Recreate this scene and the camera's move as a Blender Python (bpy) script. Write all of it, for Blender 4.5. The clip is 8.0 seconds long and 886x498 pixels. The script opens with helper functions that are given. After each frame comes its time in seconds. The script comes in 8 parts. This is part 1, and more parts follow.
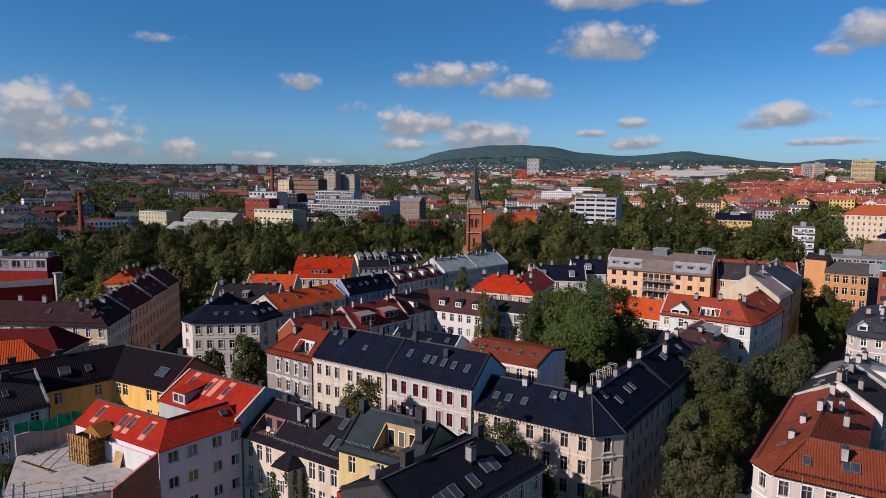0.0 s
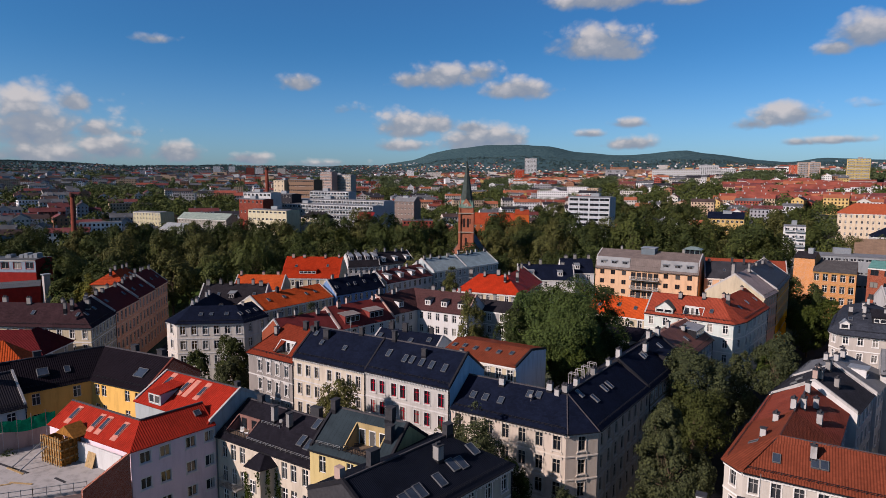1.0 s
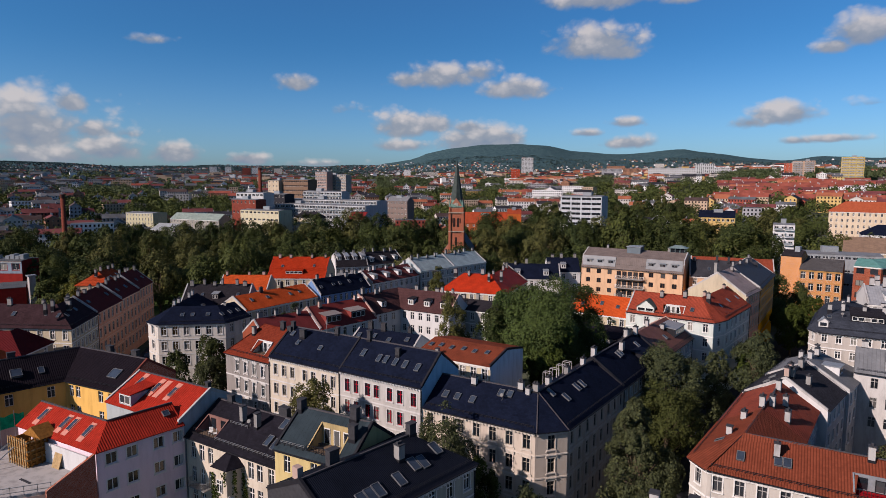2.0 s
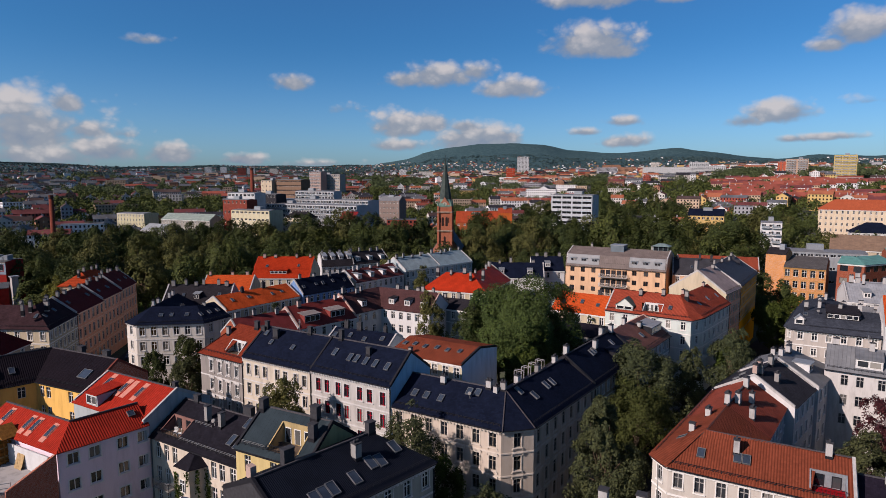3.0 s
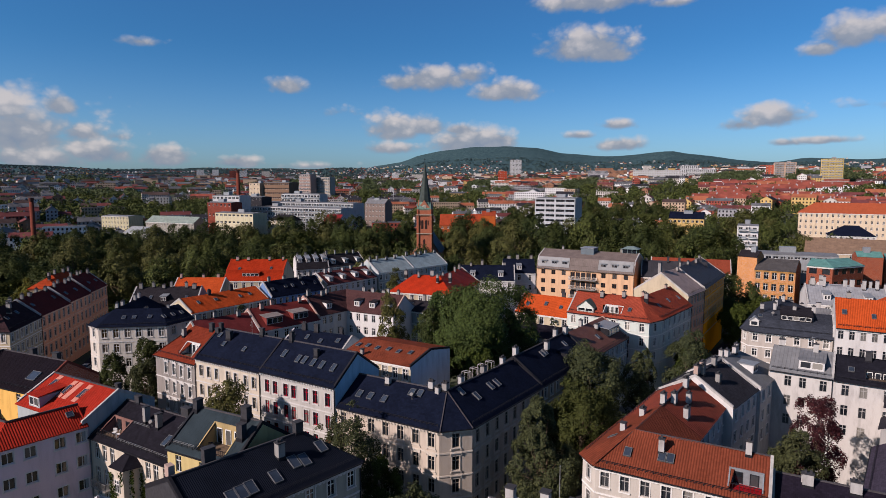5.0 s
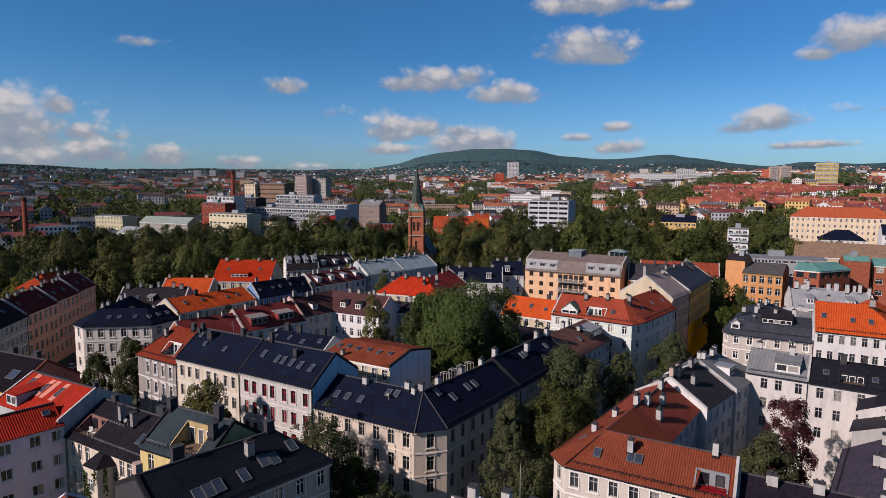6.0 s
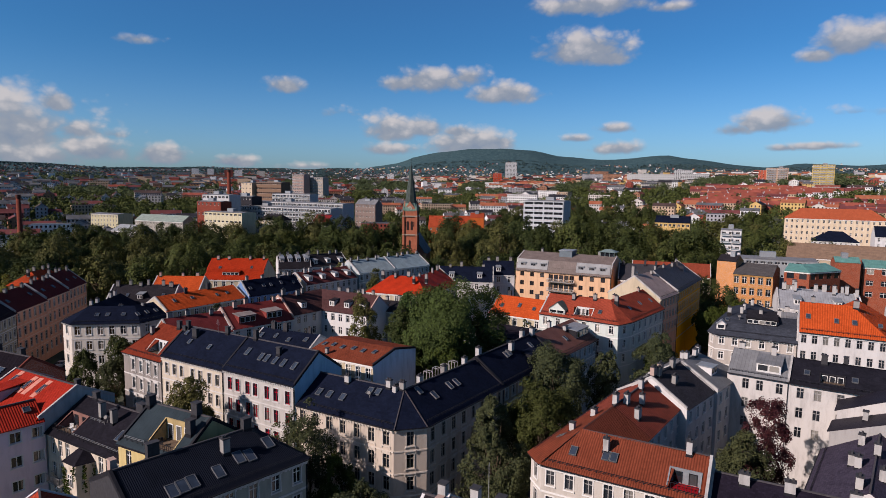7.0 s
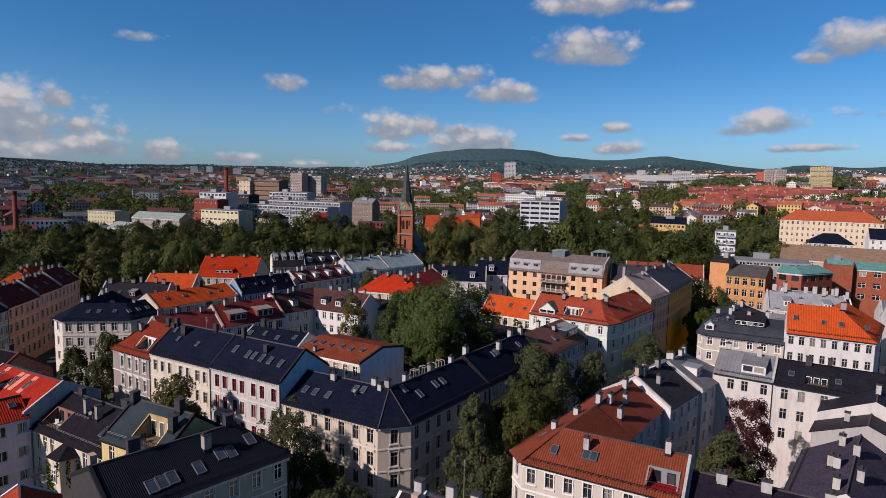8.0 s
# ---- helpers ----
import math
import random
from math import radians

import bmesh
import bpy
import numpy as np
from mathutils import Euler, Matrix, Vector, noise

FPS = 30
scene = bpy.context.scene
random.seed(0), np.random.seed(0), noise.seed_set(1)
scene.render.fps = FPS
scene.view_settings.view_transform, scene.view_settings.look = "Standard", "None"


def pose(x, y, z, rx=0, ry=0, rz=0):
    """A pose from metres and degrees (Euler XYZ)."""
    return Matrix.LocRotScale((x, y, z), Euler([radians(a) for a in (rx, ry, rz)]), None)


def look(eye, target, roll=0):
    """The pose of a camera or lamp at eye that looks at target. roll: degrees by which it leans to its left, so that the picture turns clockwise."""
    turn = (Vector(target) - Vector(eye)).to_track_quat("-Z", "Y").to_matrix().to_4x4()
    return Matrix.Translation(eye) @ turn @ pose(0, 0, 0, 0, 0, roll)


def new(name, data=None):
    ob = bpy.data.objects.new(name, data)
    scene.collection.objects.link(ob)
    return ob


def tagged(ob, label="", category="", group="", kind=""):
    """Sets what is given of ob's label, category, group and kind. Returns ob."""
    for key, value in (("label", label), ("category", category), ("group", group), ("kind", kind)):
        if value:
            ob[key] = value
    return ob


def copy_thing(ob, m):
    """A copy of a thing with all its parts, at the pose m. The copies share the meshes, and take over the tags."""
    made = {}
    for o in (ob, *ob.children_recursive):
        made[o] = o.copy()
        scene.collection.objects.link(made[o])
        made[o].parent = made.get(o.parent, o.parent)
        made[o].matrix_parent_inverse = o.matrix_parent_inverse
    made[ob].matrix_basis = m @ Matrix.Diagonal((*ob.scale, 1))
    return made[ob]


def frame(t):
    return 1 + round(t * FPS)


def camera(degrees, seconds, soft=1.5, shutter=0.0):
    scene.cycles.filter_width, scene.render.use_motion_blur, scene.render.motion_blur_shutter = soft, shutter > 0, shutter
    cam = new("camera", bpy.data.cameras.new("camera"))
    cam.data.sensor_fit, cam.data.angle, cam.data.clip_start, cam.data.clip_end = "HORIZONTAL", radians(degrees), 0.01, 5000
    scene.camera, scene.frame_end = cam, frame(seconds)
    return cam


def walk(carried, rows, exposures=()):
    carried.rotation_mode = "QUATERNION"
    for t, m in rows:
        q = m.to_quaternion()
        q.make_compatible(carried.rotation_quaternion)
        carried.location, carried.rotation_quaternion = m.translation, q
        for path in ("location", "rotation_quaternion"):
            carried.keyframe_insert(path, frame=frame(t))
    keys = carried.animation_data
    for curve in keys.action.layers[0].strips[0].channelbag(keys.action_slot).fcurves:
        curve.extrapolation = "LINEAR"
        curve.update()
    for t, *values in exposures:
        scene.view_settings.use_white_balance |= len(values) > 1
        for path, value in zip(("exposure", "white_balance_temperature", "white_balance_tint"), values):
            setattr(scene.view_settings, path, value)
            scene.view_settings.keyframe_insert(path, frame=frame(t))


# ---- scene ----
cam = camera(72.8, 8.0, soft=0.3)
PATH = [
    (0, (-0.07, 1.458, 50.77), (-1.282, 3.033, 50.545), 0.6),
    (0.5, (1.34, 2.401, 50.74), (0.129, 3.977, 50.515), 0.5),
    (1, (2.795, 3.446, 50.775), (1.586, 5.024, 50.55), 0.4),
    (1.5, (4.419, 4.63, 50.81), (3.212, 6.209, 50.585), 0.3),
    (3, (9.769, 8.52, 50.712), (8.572, 10.106, 50.484), -0.0),
    (3.5, (11.659, 9.85, 50.676), (10.464, 11.438, 50.45), -0.1),
    (4, (13.363, 10.869, 50.688), (12.172, 12.46, 50.464), -0.0),
    (4.5, (15.151, 11.726, 50.724), (13.964, 13.32, 50.505), 0.0),
    (4.7, (15.819, 12.034, 50.729), (14.633, 13.63, 50.51), 0.0),
    (6, (19.747, 13.776, 50.793), (18.568, 15.378, 50.581), 0.4),
    (6.5, (21.033, 14.407, 50.783), (19.856, 16.011, 50.572), 0.6),
    (7, (22.102, 14.959, 50.781), (20.927, 16.563, 50.568), 0.7),
    (7.5, (23.105, 15.386, 50.793), (21.932, 16.992, 50.579), 0.9),
    (8, (24.014, 15.787, 50.851), (22.842, 17.392, 50.636), 1.1),
]
walk(cam, [(t, look(eye, target, roll)) for t, eye, target, roll in PATH],
     exposures=[(0.0, 0.62, 6500, 17), (8.0, 0.62, 6500, 17)])

# ---- world, sun ----
SUN_AZ, SUN_EL = 246.0, 30.0      # compass-like angle of the sun in the xy plane, from +x towards +y; height


# clouds: bearing, height, half width, half height in degrees, thickness
CLOUDS = [(160.4, 4.4, 4.6, 2.0, 0.6), (161.4, 3.7, 3.4, 3.01, 1.0), (162.0, 5.4, 2.1, 1.69, 0.95), (158.6, 6.0, 1.3, 1.22, 1.0), (157.2, 3.9, 2.0, 1.17, 0.8), (156.3, 2.4, 2.7, 1.37, 1.1), (160.8, 1.8, 4.8, 1.05, 0.95),
          (154.8, 3.8, 1.2, 0.55, 0.5), (151.1, 2.2, 2.0, 1.15, 1.2), (145.2, 1.8, 2.0, 0.7, 1.1), (138.6, 1.5, 3.1, 0.41, 0.5), (152.7, 11.5, 1.5, 0.48, 0.55), (140.7, 8.6, 1.8, 1.07, 0.85),
          (136.2, 6.5, 1.4, 0.45, 0.35), (127.6, 9.4, 3.5, 1.4, 1.1), (130.2, 9.1, 2.1, 1.0, 0.9), (124.1, 9.8, 1.9, 0.99, 0.85), (120.7, 8.3, 3.0, 1.2, 1.15), (131.0, 5.0, 2.6, 1.65, 1.0),
          (128.5, 5.2, 2.6, 1.24, 0.9), (131.3, 3.2, 2.9, 0.73, 0.8), (123.6, 3.5, 4.0, 1.9, 1.4), (124.9, 4.9, 1.5, 0.72, 1.2), (121.7, 4.0, 2.1, 0.83, 1.2), (113.4, 11.9, 4.1, 1.79, 1.2),
          (111.5, 11.3, 2.1, 1.04, 1.0), (113.0, 15.6, 5.1, 1.12, 1.1), (106.4, 15.1, 2.0, 0.52, 0.7), (93.2, 11.2, 2.2, 1.55, 1.15), (95.1, 10.4, 1.4, 0.76, 0.9), (91.3, 11.5, 1.4, 1.19, 1.0),
          (98.4, 5.4, 2.5, 1.13, 1.2), (100.7, 4.9, 1.5, 0.65, 0.8), (110.6, 5.2, 1.7, 0.55, 0.9), (114.0, 4.3, 1.4, 0.46, 0.9), (110.2, 3.4, 2.4, 0.75, 1.0), (94.9, 3.4, 2.5, 0.4, 0.9),
          (97.1, 3.3, 1.6, 0.41, 0.8), (92.0, 6.0, 1.4, 0.38, 0.4)]


def build_world():
    w = bpy.data.worlds.new("sky")
    scene.world = w
    w.use_nodes = True
    nt = w.node_tree
    nt.nodes.clear()

    def nd(kind, **vals):
        n = nt.nodes.new(kind)
        for k, v in vals.items():
            n.inputs[k].default_value = v
        return n

    def mth(op, a, b=0.0, c=0.0):
        m = nt.nodes.new("ShaderNodeMath")
        m.operation = op
        for sock, v in zip(m.inputs, (a, b, c)):
            if isinstance(v, (int, float)):
                sock.default_value = v
            else:
                nt.links.new(v, sock)
        return m.outputs[0]

    out = nt.nodes.new("ShaderNodeOutputWorld")
    bg = nt.nodes.new("ShaderNodeBackground")
    sky = nt.nodes.new("ShaderNodeTexSky")
    sky.sky_type = "NISHITA"
    sky.sun_disc = False
    sky.sun_elevation = radians(SUN_EL)
    sky.sun_rotation = radians(90 - SUN_AZ)
    sky.altitude = 100
    sky.air_density, sky.dust_density, sky.ozone_density = 1.0, 1.1, 4.0
    tint = nt.nodes.new("ShaderNodeMix")
    tint.data_type, tint.blend_type = "RGBA", "MULTIPLY"
    tint.inputs[0].default_value = 1.0
    nt.links.new(sky.outputs[0], tint.inputs[6])
    # cloud cover over the sky, by bearing and height
    co = nt.nodes.new("ShaderNodeTexCoord")
    sep = nt.nodes.new("ShaderNodeSeparateXYZ")
    nt.links.new(co.outputs["Generated"], sep.inputs[0])
    bear = mth("MULTIPLY", mth("ARCTAN2", sep.outputs[1], sep.outputs[0]), 180 / math.pi)
    elev = mth("MULTIPLY", mth("ARCSINE", sep.outputs[2]), 180 / math.pi)
    mp = nd("ShaderNodeMapping")
    mp.inputs["Scale"].default_value = (1, 1, 1.35)
    nt.links.new(co.outputs["Generated"], mp.inputs["Vector"])
    # clear blue above the horizon, paler and brighter air low down
    air = nt.nodes.new("ShaderNodeValToRGB")
    air.color_ramp.interpolation = "EASE"
    ae = air.color_ramp.elements
    ae[0].position, ae[0].color = 0.0, (0.88, 1.30, 1.70, 1)
    ae[1].position, ae[1].color = 0.26, (0.355, 0.93, 1.31, 1)
    # unseen upper sky, brightened and whitened to fill the shaded walls
    high = ae.new(1.0)
    high.color = (1.16, 1.22, 1.25, 1)
    nt.links.new(mth("DIVIDE", elev, 50.0), air.inputs["Fac"])
    nt.links.new(air.outputs[0], tint.inputs[7])
    n1 = nd("ShaderNodeTexNoise", Scale=22.0, Detail=7.0, Roughness=0.52)
    nt.links.new(mp.outputs[0], n1.inputs["Vector"])

    def puffs(scale):
        # rounded heads: high in the middle of a cell
        v = nt.nodes.new("ShaderNodeTexVoronoi")
        v.feature = "SMOOTH_F1"
        v.inputs["Scale"].default_value = scale
        v.inputs["Smoothness"].default_value = 0.35
        warp = nt.nodes.new("ShaderNodeMix")
        warp.data_type, warp.blend_type = "RGBA", "LINEAR_LIGHT"
        warp.inputs[0].default_value = 0.012
        nt.links.new(mp.outputs[0], warp.inputs[6])
        nt.links.new(n1.outputs["Color"], warp.inputs[7])
        nt.links.new(warp.outputs[2], v.inputs["Vector"])
        return mth("SUBTRACT", 0.62, v.outputs["Distance"])

    p1, p2, p3 = puffs(34.0), puffs(85.0), puffs(190.0)
    puff = mth("ADD", mth("MULTIPLY", p1, 0.85), mth("ADD", mth("MULTIPLY", p2, 0.40), mth("MULTIPLY", p3, 0.12)))
    wob = mth("ADD", puff, mth("MULTIPLY", mth("SUBTRACT", n1.outputs["Fac"], 0.5), 1.3))
    cover, lit, total = None, None, None
    for b, e, wx, wy, k in CLOUDS:
        u = mth("DIVIDE", mth("SUBTRACT", bear, b), wx * 1.22)
        v = mth("DIVIDE", mth("SUBTRACT", elev, e), wy * 1.22)
        # flat below, heaped above
        vv = mth("MULTIPLY", v, mth("ADD", 1.0, mth("MULTIPLY", mth("LESS_THAN", v, 0.0), 0.6)))
        r = mth("SQRT", mth("ADD", mth("MULTIPLY", u, u), mth("MULTIPLY", vv, vv)))
        c = mth("MULTIPLY", mth("SUBTRACT", 1.0, r), k)
        wgt = mth("POWER", mth("MAXIMUM", mth("ADD", c, 0.35), 0.0001), 4.0)
        top = mth("MULTIPLY", v, wgt)
        if cover is None:
            cover, lit, total = c, top, wgt
        else:
            lit, total = mth("ADD", lit, top), mth("ADD", total, wgt)
            cover = mth("MAXIMUM", cover, c)
    lit = mth("DIVIDE", lit, mth("ADD", total, 0.0001))
    dens = mth("ADD", cover, mth("MULTIPLY", wob, 0.6))
    al = nd("ShaderNodeMapRange")
    al.interpolation_type = "SMOOTHSTEP"
    al.inputs[1].default_value, al.inputs[2].default_value = 0.04, 0.74
    al.inputs[4].default_value = 0.92
    nt.links.new(dens, al.inputs[0])
    gate = mth("MULTIPLY", al.outputs[0], mth("GREATER_THAN", cover, -0.6))
    shade_f = mth("ADD", mth("ADD", mth("MULTIPLY", lit, 0.50), 0.34), mth("MULTIPLY", wob, 0.5))
    cr = nt.nodes.new("ShaderNodeValToRGB")
    el = cr.color_ramp.elements
    el[0].position, el[0].color = 0.05, (2.5, 3.3, 4.5, 1)
    el[1].position, el[1].color = 0.76, (7.6, 7.4, 7.2, 1)
    mid = el.new(0.45)
    mid.color = (3.9, 4.4, 5.0, 1)
    nt.links.new(shade_f, cr.inputs["Fac"])
    mx = nt.nodes.new("ShaderNodeMix")
    mx.data_type = "RGBA"
    nt.links.new(gate, mx.inputs[0])
    nt.links.new(tint.outputs[2], mx.inputs[6])
    nt.links.new(cr.outputs[0], mx.inputs[7])
    bg.inputs["Strength"].default_value = 0.05
    nt.links.new(mx.outputs[2], bg.inputs["Color"])
    nt.links.new(bg.outputs[0], out.inputs["Surface"])


build_world()
sun_data = bpy.data.lights.new("sun", "SUN")
sun_data.energy, sun_data.angle, sun_data.color = 5.0, radians(0.5), (1.0, 0.86, 0.77)
sun = new("sun", sun_data)
_az, _el = radians(SUN_AZ), radians(SUN_EL)
_to = Vector((math.cos(_az) * math.cos(_el), math.sin(_az) * math.cos(_el), math.sin(_el)))
sun.matrix_world = look(_to * 900, (0, 0, 0))

# ---- materials ----
MATS = {}


def nodes_of(name):
    m = bpy.data.materials.new(name)
    m.use_nodes = True
    nt = m.node_tree
    return m, nt, nt.nodes["Principled BSDF"]


def add(nt, kind, **values):
    n = nt.nodes.new(kind)
    for k, v in values.items():
        if k in n.inputs:
            n.inputs[k].default_value = v
    return n


def noise_of(nt, coord, scale, detail=4.0, rough=0.6):
    n = add(nt, "ShaderNodeTexNoise", Scale=scale, Detail=detail, Roughness=rough)
    nt.links.new(coord, n.inputs["Vector"])
    return n.outputs["Fac"]


def ramp(nt, fac, stops):
    r = nt.nodes.new("ShaderNodeValToRGB")
    e = r.color_ramp.elements
    while len(e) < len(stops):
        e.new(0.5)
    for k, (p, c) in enumerate(stops):
        e[k].position, e[k].color = p, (*c, 1)
    nt.links.new(fac, r.inputs["Fac"])
    return r.outputs["Color"]


def mix(nt, fac, a, b, mode="MIX"):
    m = nt.nodes.new("ShaderNodeMix")
    m.data_type, m.blend_type = "RGBA", mode
    for sock, v in ((m.inputs[0], fac), (m.inputs[6], a), (m.inputs[7], b)):
        if isinstance(v, (int, float)):
            sock.default_value = v
        elif isinstance(v, tuple):
            sock.default_value = (*v, 1)
        else:
            nt.links.new(v, sock)
    return m.outputs[2]


def math_node(nt, op, a, b=0.0):
    m = nt.nodes.new("ShaderNodeMath")
    m.operation = op
    for sock, v in ((m.inputs[0], a), (m.inputs[1], b)):
        if isinstance(v, (int, float)):
            sock.default_value = v
        else:
            nt.links.new(v, sock)
    return m.outputs[0]


def bump(nt, bsdf, height, strength, dist):
    b = add(nt, "ShaderNodeBump", Strength=strength, Distance=dist)
    nt.links.new(height, b.inputs["Height"])
    nt.links.new(b.outputs[0], bsdf.inputs["Normal"])


def deep(c, k=0.635, sat=1.14):
    """Paint a little stronger and darker than the swatch."""
    g = 0.3 * c[0] + 0.6 * c[1] + 0.1 * c[2]
    return tuple(max(0.002, (g + (v - g) * sat) * k) for v in c)


def shade(c, k):
    return tuple(min(1.0, v * k) for v in c)


def plaster(c, dirt=0.25):
    """Painted stucco: faint blotches, streaks of dirt, fine grain."""
    c = deep(c)
    key = ("plaster", c, dirt)
    if key in MATS:
        return MATS[key]
    m, nt, b = nodes_of("plaster")
    pos = nt.nodes.new("ShaderNodeNewGeometry").outputs["Position"]
    mp = add(nt, "ShaderNodeMapping")
    mp.inputs["Scale"].default_value = (1.0, 1.0, 0.22)
    nt.links.new(pos, mp.inputs["Vector"])
    streak = noise_of(nt, mp.outputs[0], 0.9, 5.0, 0.65)
    grain = noise_of(nt, pos, 9.0, 3.0)
    col = ramp(nt, streak, [(0.32, shade(c, 1 - dirt)), (0.52, c), (0.75, shade(c, 1.06))])
    col = mix(nt, 0.18, col, ramp(nt, grain, [(0.3, shade(c, 0.75)), (0.7, shade(c, 1.1))]))
    nt.links.new(col, b.inputs["Base Color"])
    b.inputs["Roughness"].default_value = 0.88
    b.inputs["Specular IOR Level"].default_value = 0.04
    bump(nt, b, grain, 0.25, 0.02)
    MATS[key] = m
    return m


def uv_of(nt):
    return nt.nodes.new("ShaderNodeUVMap").outputs["UV"]


def tile_roof(c, dark=0.55, size=0.3):
    """Clay or concrete pantiles: rolls across, laps down the slope, patches of moss and soot."""
    c = deep(c)
    key = ("tile", c, dark, size)
    if key in MATS:
        return MATS[key]
    m, nt, b = nodes_of("roof_tiles")
    uv = uv_of(nt)
    sep = nt.nodes.new("ShaderNodeSeparateXYZ")
    nt.links.new(uv, sep.inputs[0])
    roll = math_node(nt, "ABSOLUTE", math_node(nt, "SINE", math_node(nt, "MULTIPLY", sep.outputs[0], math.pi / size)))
    lap = math_node(nt, "FRACT", math_node(nt, "MULTIPLY", sep.outputs[1], 1 / (size * 1.2)))
    h = math_node(nt, "ADD", math_node(nt, "MULTIPLY", roll, 0.9), math_node(nt, "MULTIPLY", lap, -0.6))
    pos = nt.nodes.new("ShaderNodeNewGeometry").outputs["Position"]
    big = noise_of(nt, pos, 0.35, 5.0, 0.65)
    per = nt.nodes.new("ShaderNodeTexWhiteNoise")
    snap = nt.nodes.new("ShaderNodeVectorMath")
    snap.operation = "SNAP"
    snap.inputs[1].default_value = (size, size * 1.2, 1)
    nt.links.new(uv, snap.inputs[0])
    nt.links.new(snap.outputs[0], per.inputs["Vector"])
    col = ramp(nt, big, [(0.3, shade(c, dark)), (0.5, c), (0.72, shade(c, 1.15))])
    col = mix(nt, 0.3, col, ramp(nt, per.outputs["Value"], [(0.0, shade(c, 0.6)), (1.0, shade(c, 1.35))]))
    # groove shade between the rolls, painted into the tile colour
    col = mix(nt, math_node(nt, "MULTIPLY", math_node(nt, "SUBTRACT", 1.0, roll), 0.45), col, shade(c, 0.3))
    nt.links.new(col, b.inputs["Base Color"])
    b.inputs["Roughness"].default_value = 0.72
    b.inputs["Specular IOR Level"].default_value = 0.025
    bump(nt, b, h, 0.9, 0.06)
    MATS[key] = m
    return m


def metal_roof(c, seam=0.6, rough=0.5):
    """Painted sheet with standing seams."""
    c = deep(c)
    key = ("sheet", c, seam, rough)
    if key in MATS:
        return MATS[key]
    m, nt, b = nodes_of("roof_sheet")
    sep = nt.nodes.new("ShaderNodeSeparateXYZ")
    nt.links.new(uv_of(nt), sep.inputs[0])
    fr = math_node(nt, "FRACT", math_node(nt, "MULTIPLY", sep.outputs[0], 1 / seam))
    line = math_node(nt, "LESS_THAN", fr, 0.09)
    pos = nt.nodes.new("ShaderNodeNewGeometry").outputs["Position"]
    big = noise_of(nt, pos, 0.5, 5.0, 0.6)
    col = ramp(nt, big, [(0.3, shade(c, 0.75)), (0.55, c), (0.75, shade(c, 1.25))])
    col = mix(nt, math_node(nt, "MULTIPLY", line, 0.5), col, shade(c, 0.5))
    nt.links.new(col, b.inputs["Base Color"])
    b.inputs["Roughness"].default_value = rough
    b.inputs["Specular IOR Level"].default_value = 0.05
    bump(nt, b, line, 0.7, 0.05)
    MATS[key] = m
    return m


def slate_roof(c):
    """Dark felt or slate: fine courses, mottling."""
    c = deep(c)
    key = ("slate", c)
    if key in MATS:
        return MATS[key]
    m, nt, b = nodes_of("roof_slate")
    uv = uv_of(nt)
    br = add(nt, "ShaderNodeTexBrick", Scale=1.0)
    br.inputs["Color1"].default_value = (*shade(c, 0.6), 1)
    br.inputs["Color2"].default_value = (*shade(c, 1.5), 1)
    br.inputs["Mortar"].default_value = (*shade(c, 0.35), 1)
    br.inputs["Brick Width"].default_value = 0.42
    br.inputs["Row Height"].default_value = 0.3
    br.inputs["Mortar Size"].default_value = 0.015
    nt.links.new(uv, br.inputs["Vector"])
    pos = nt.nodes.new("ShaderNodeNewGeometry").outputs["Position"]
    big = noise_of(nt, pos, 0.4, 6.0, 0.65)
    col = mix(nt, 0.55, br.outputs["Color"], ramp(nt, big, [(0.3, shade(c, 0.6)), (0.5, c), (0.75, shade(c, 1.5))]))
    nt.links.new(col, b.inputs["Base Color"])
    b.inputs["Roughness"].default_value = 0.7
    b.inputs["Specular IOR Level"].default_value = 0.015
    bump(nt, b, br.outputs["Fac"], 0.4, -0.02)
    MATS[key] = m
    return m


def brick_mat(c, mortar=(0.35, 0.31, 0.28)):
    c = deep(c)
    key = ("brick", c, mortar)
    if key in MATS:
        return MATS[key]
    m, nt, b = nodes_of("brickwork")
    br = add(nt, "ShaderNodeTexBrick", Scale=1.0)
    br.inputs["Color1"].default_value = (*shade(c, 0.75), 1)
    br.inputs["Color2"].default_value = (*shade(c, 1.2), 1)
    br.inputs["Mortar"].default_value = (*mortar, 1)
    br.inputs["Brick Width"].default_value = 0.24
    br.inputs["Row Height"].default_value = 0.08
    br.inputs["Mortar Size"].default_value = 0.01
    nt.links.new(uv_of(nt), br.inputs["Vector"])
    pos = nt.nodes.new("ShaderNodeNewGeometry").outputs["Position"]
    big = noise_of(nt, pos, 0.6, 5.0, 0.65)
    col = mix(nt, 0.45, br.outputs["Color"], ramp(nt, big, [(0.3, shade(c, 0.6)), (0.7, shade(c, 1.2))]))
    nt.links.new(col, b.inputs["Base Color"])
    b.inputs["Roughness"].default_value = 0.9
    b.inputs["Specular IOR Level"].default_value = 0.03
    MATS[key] = m
    return m


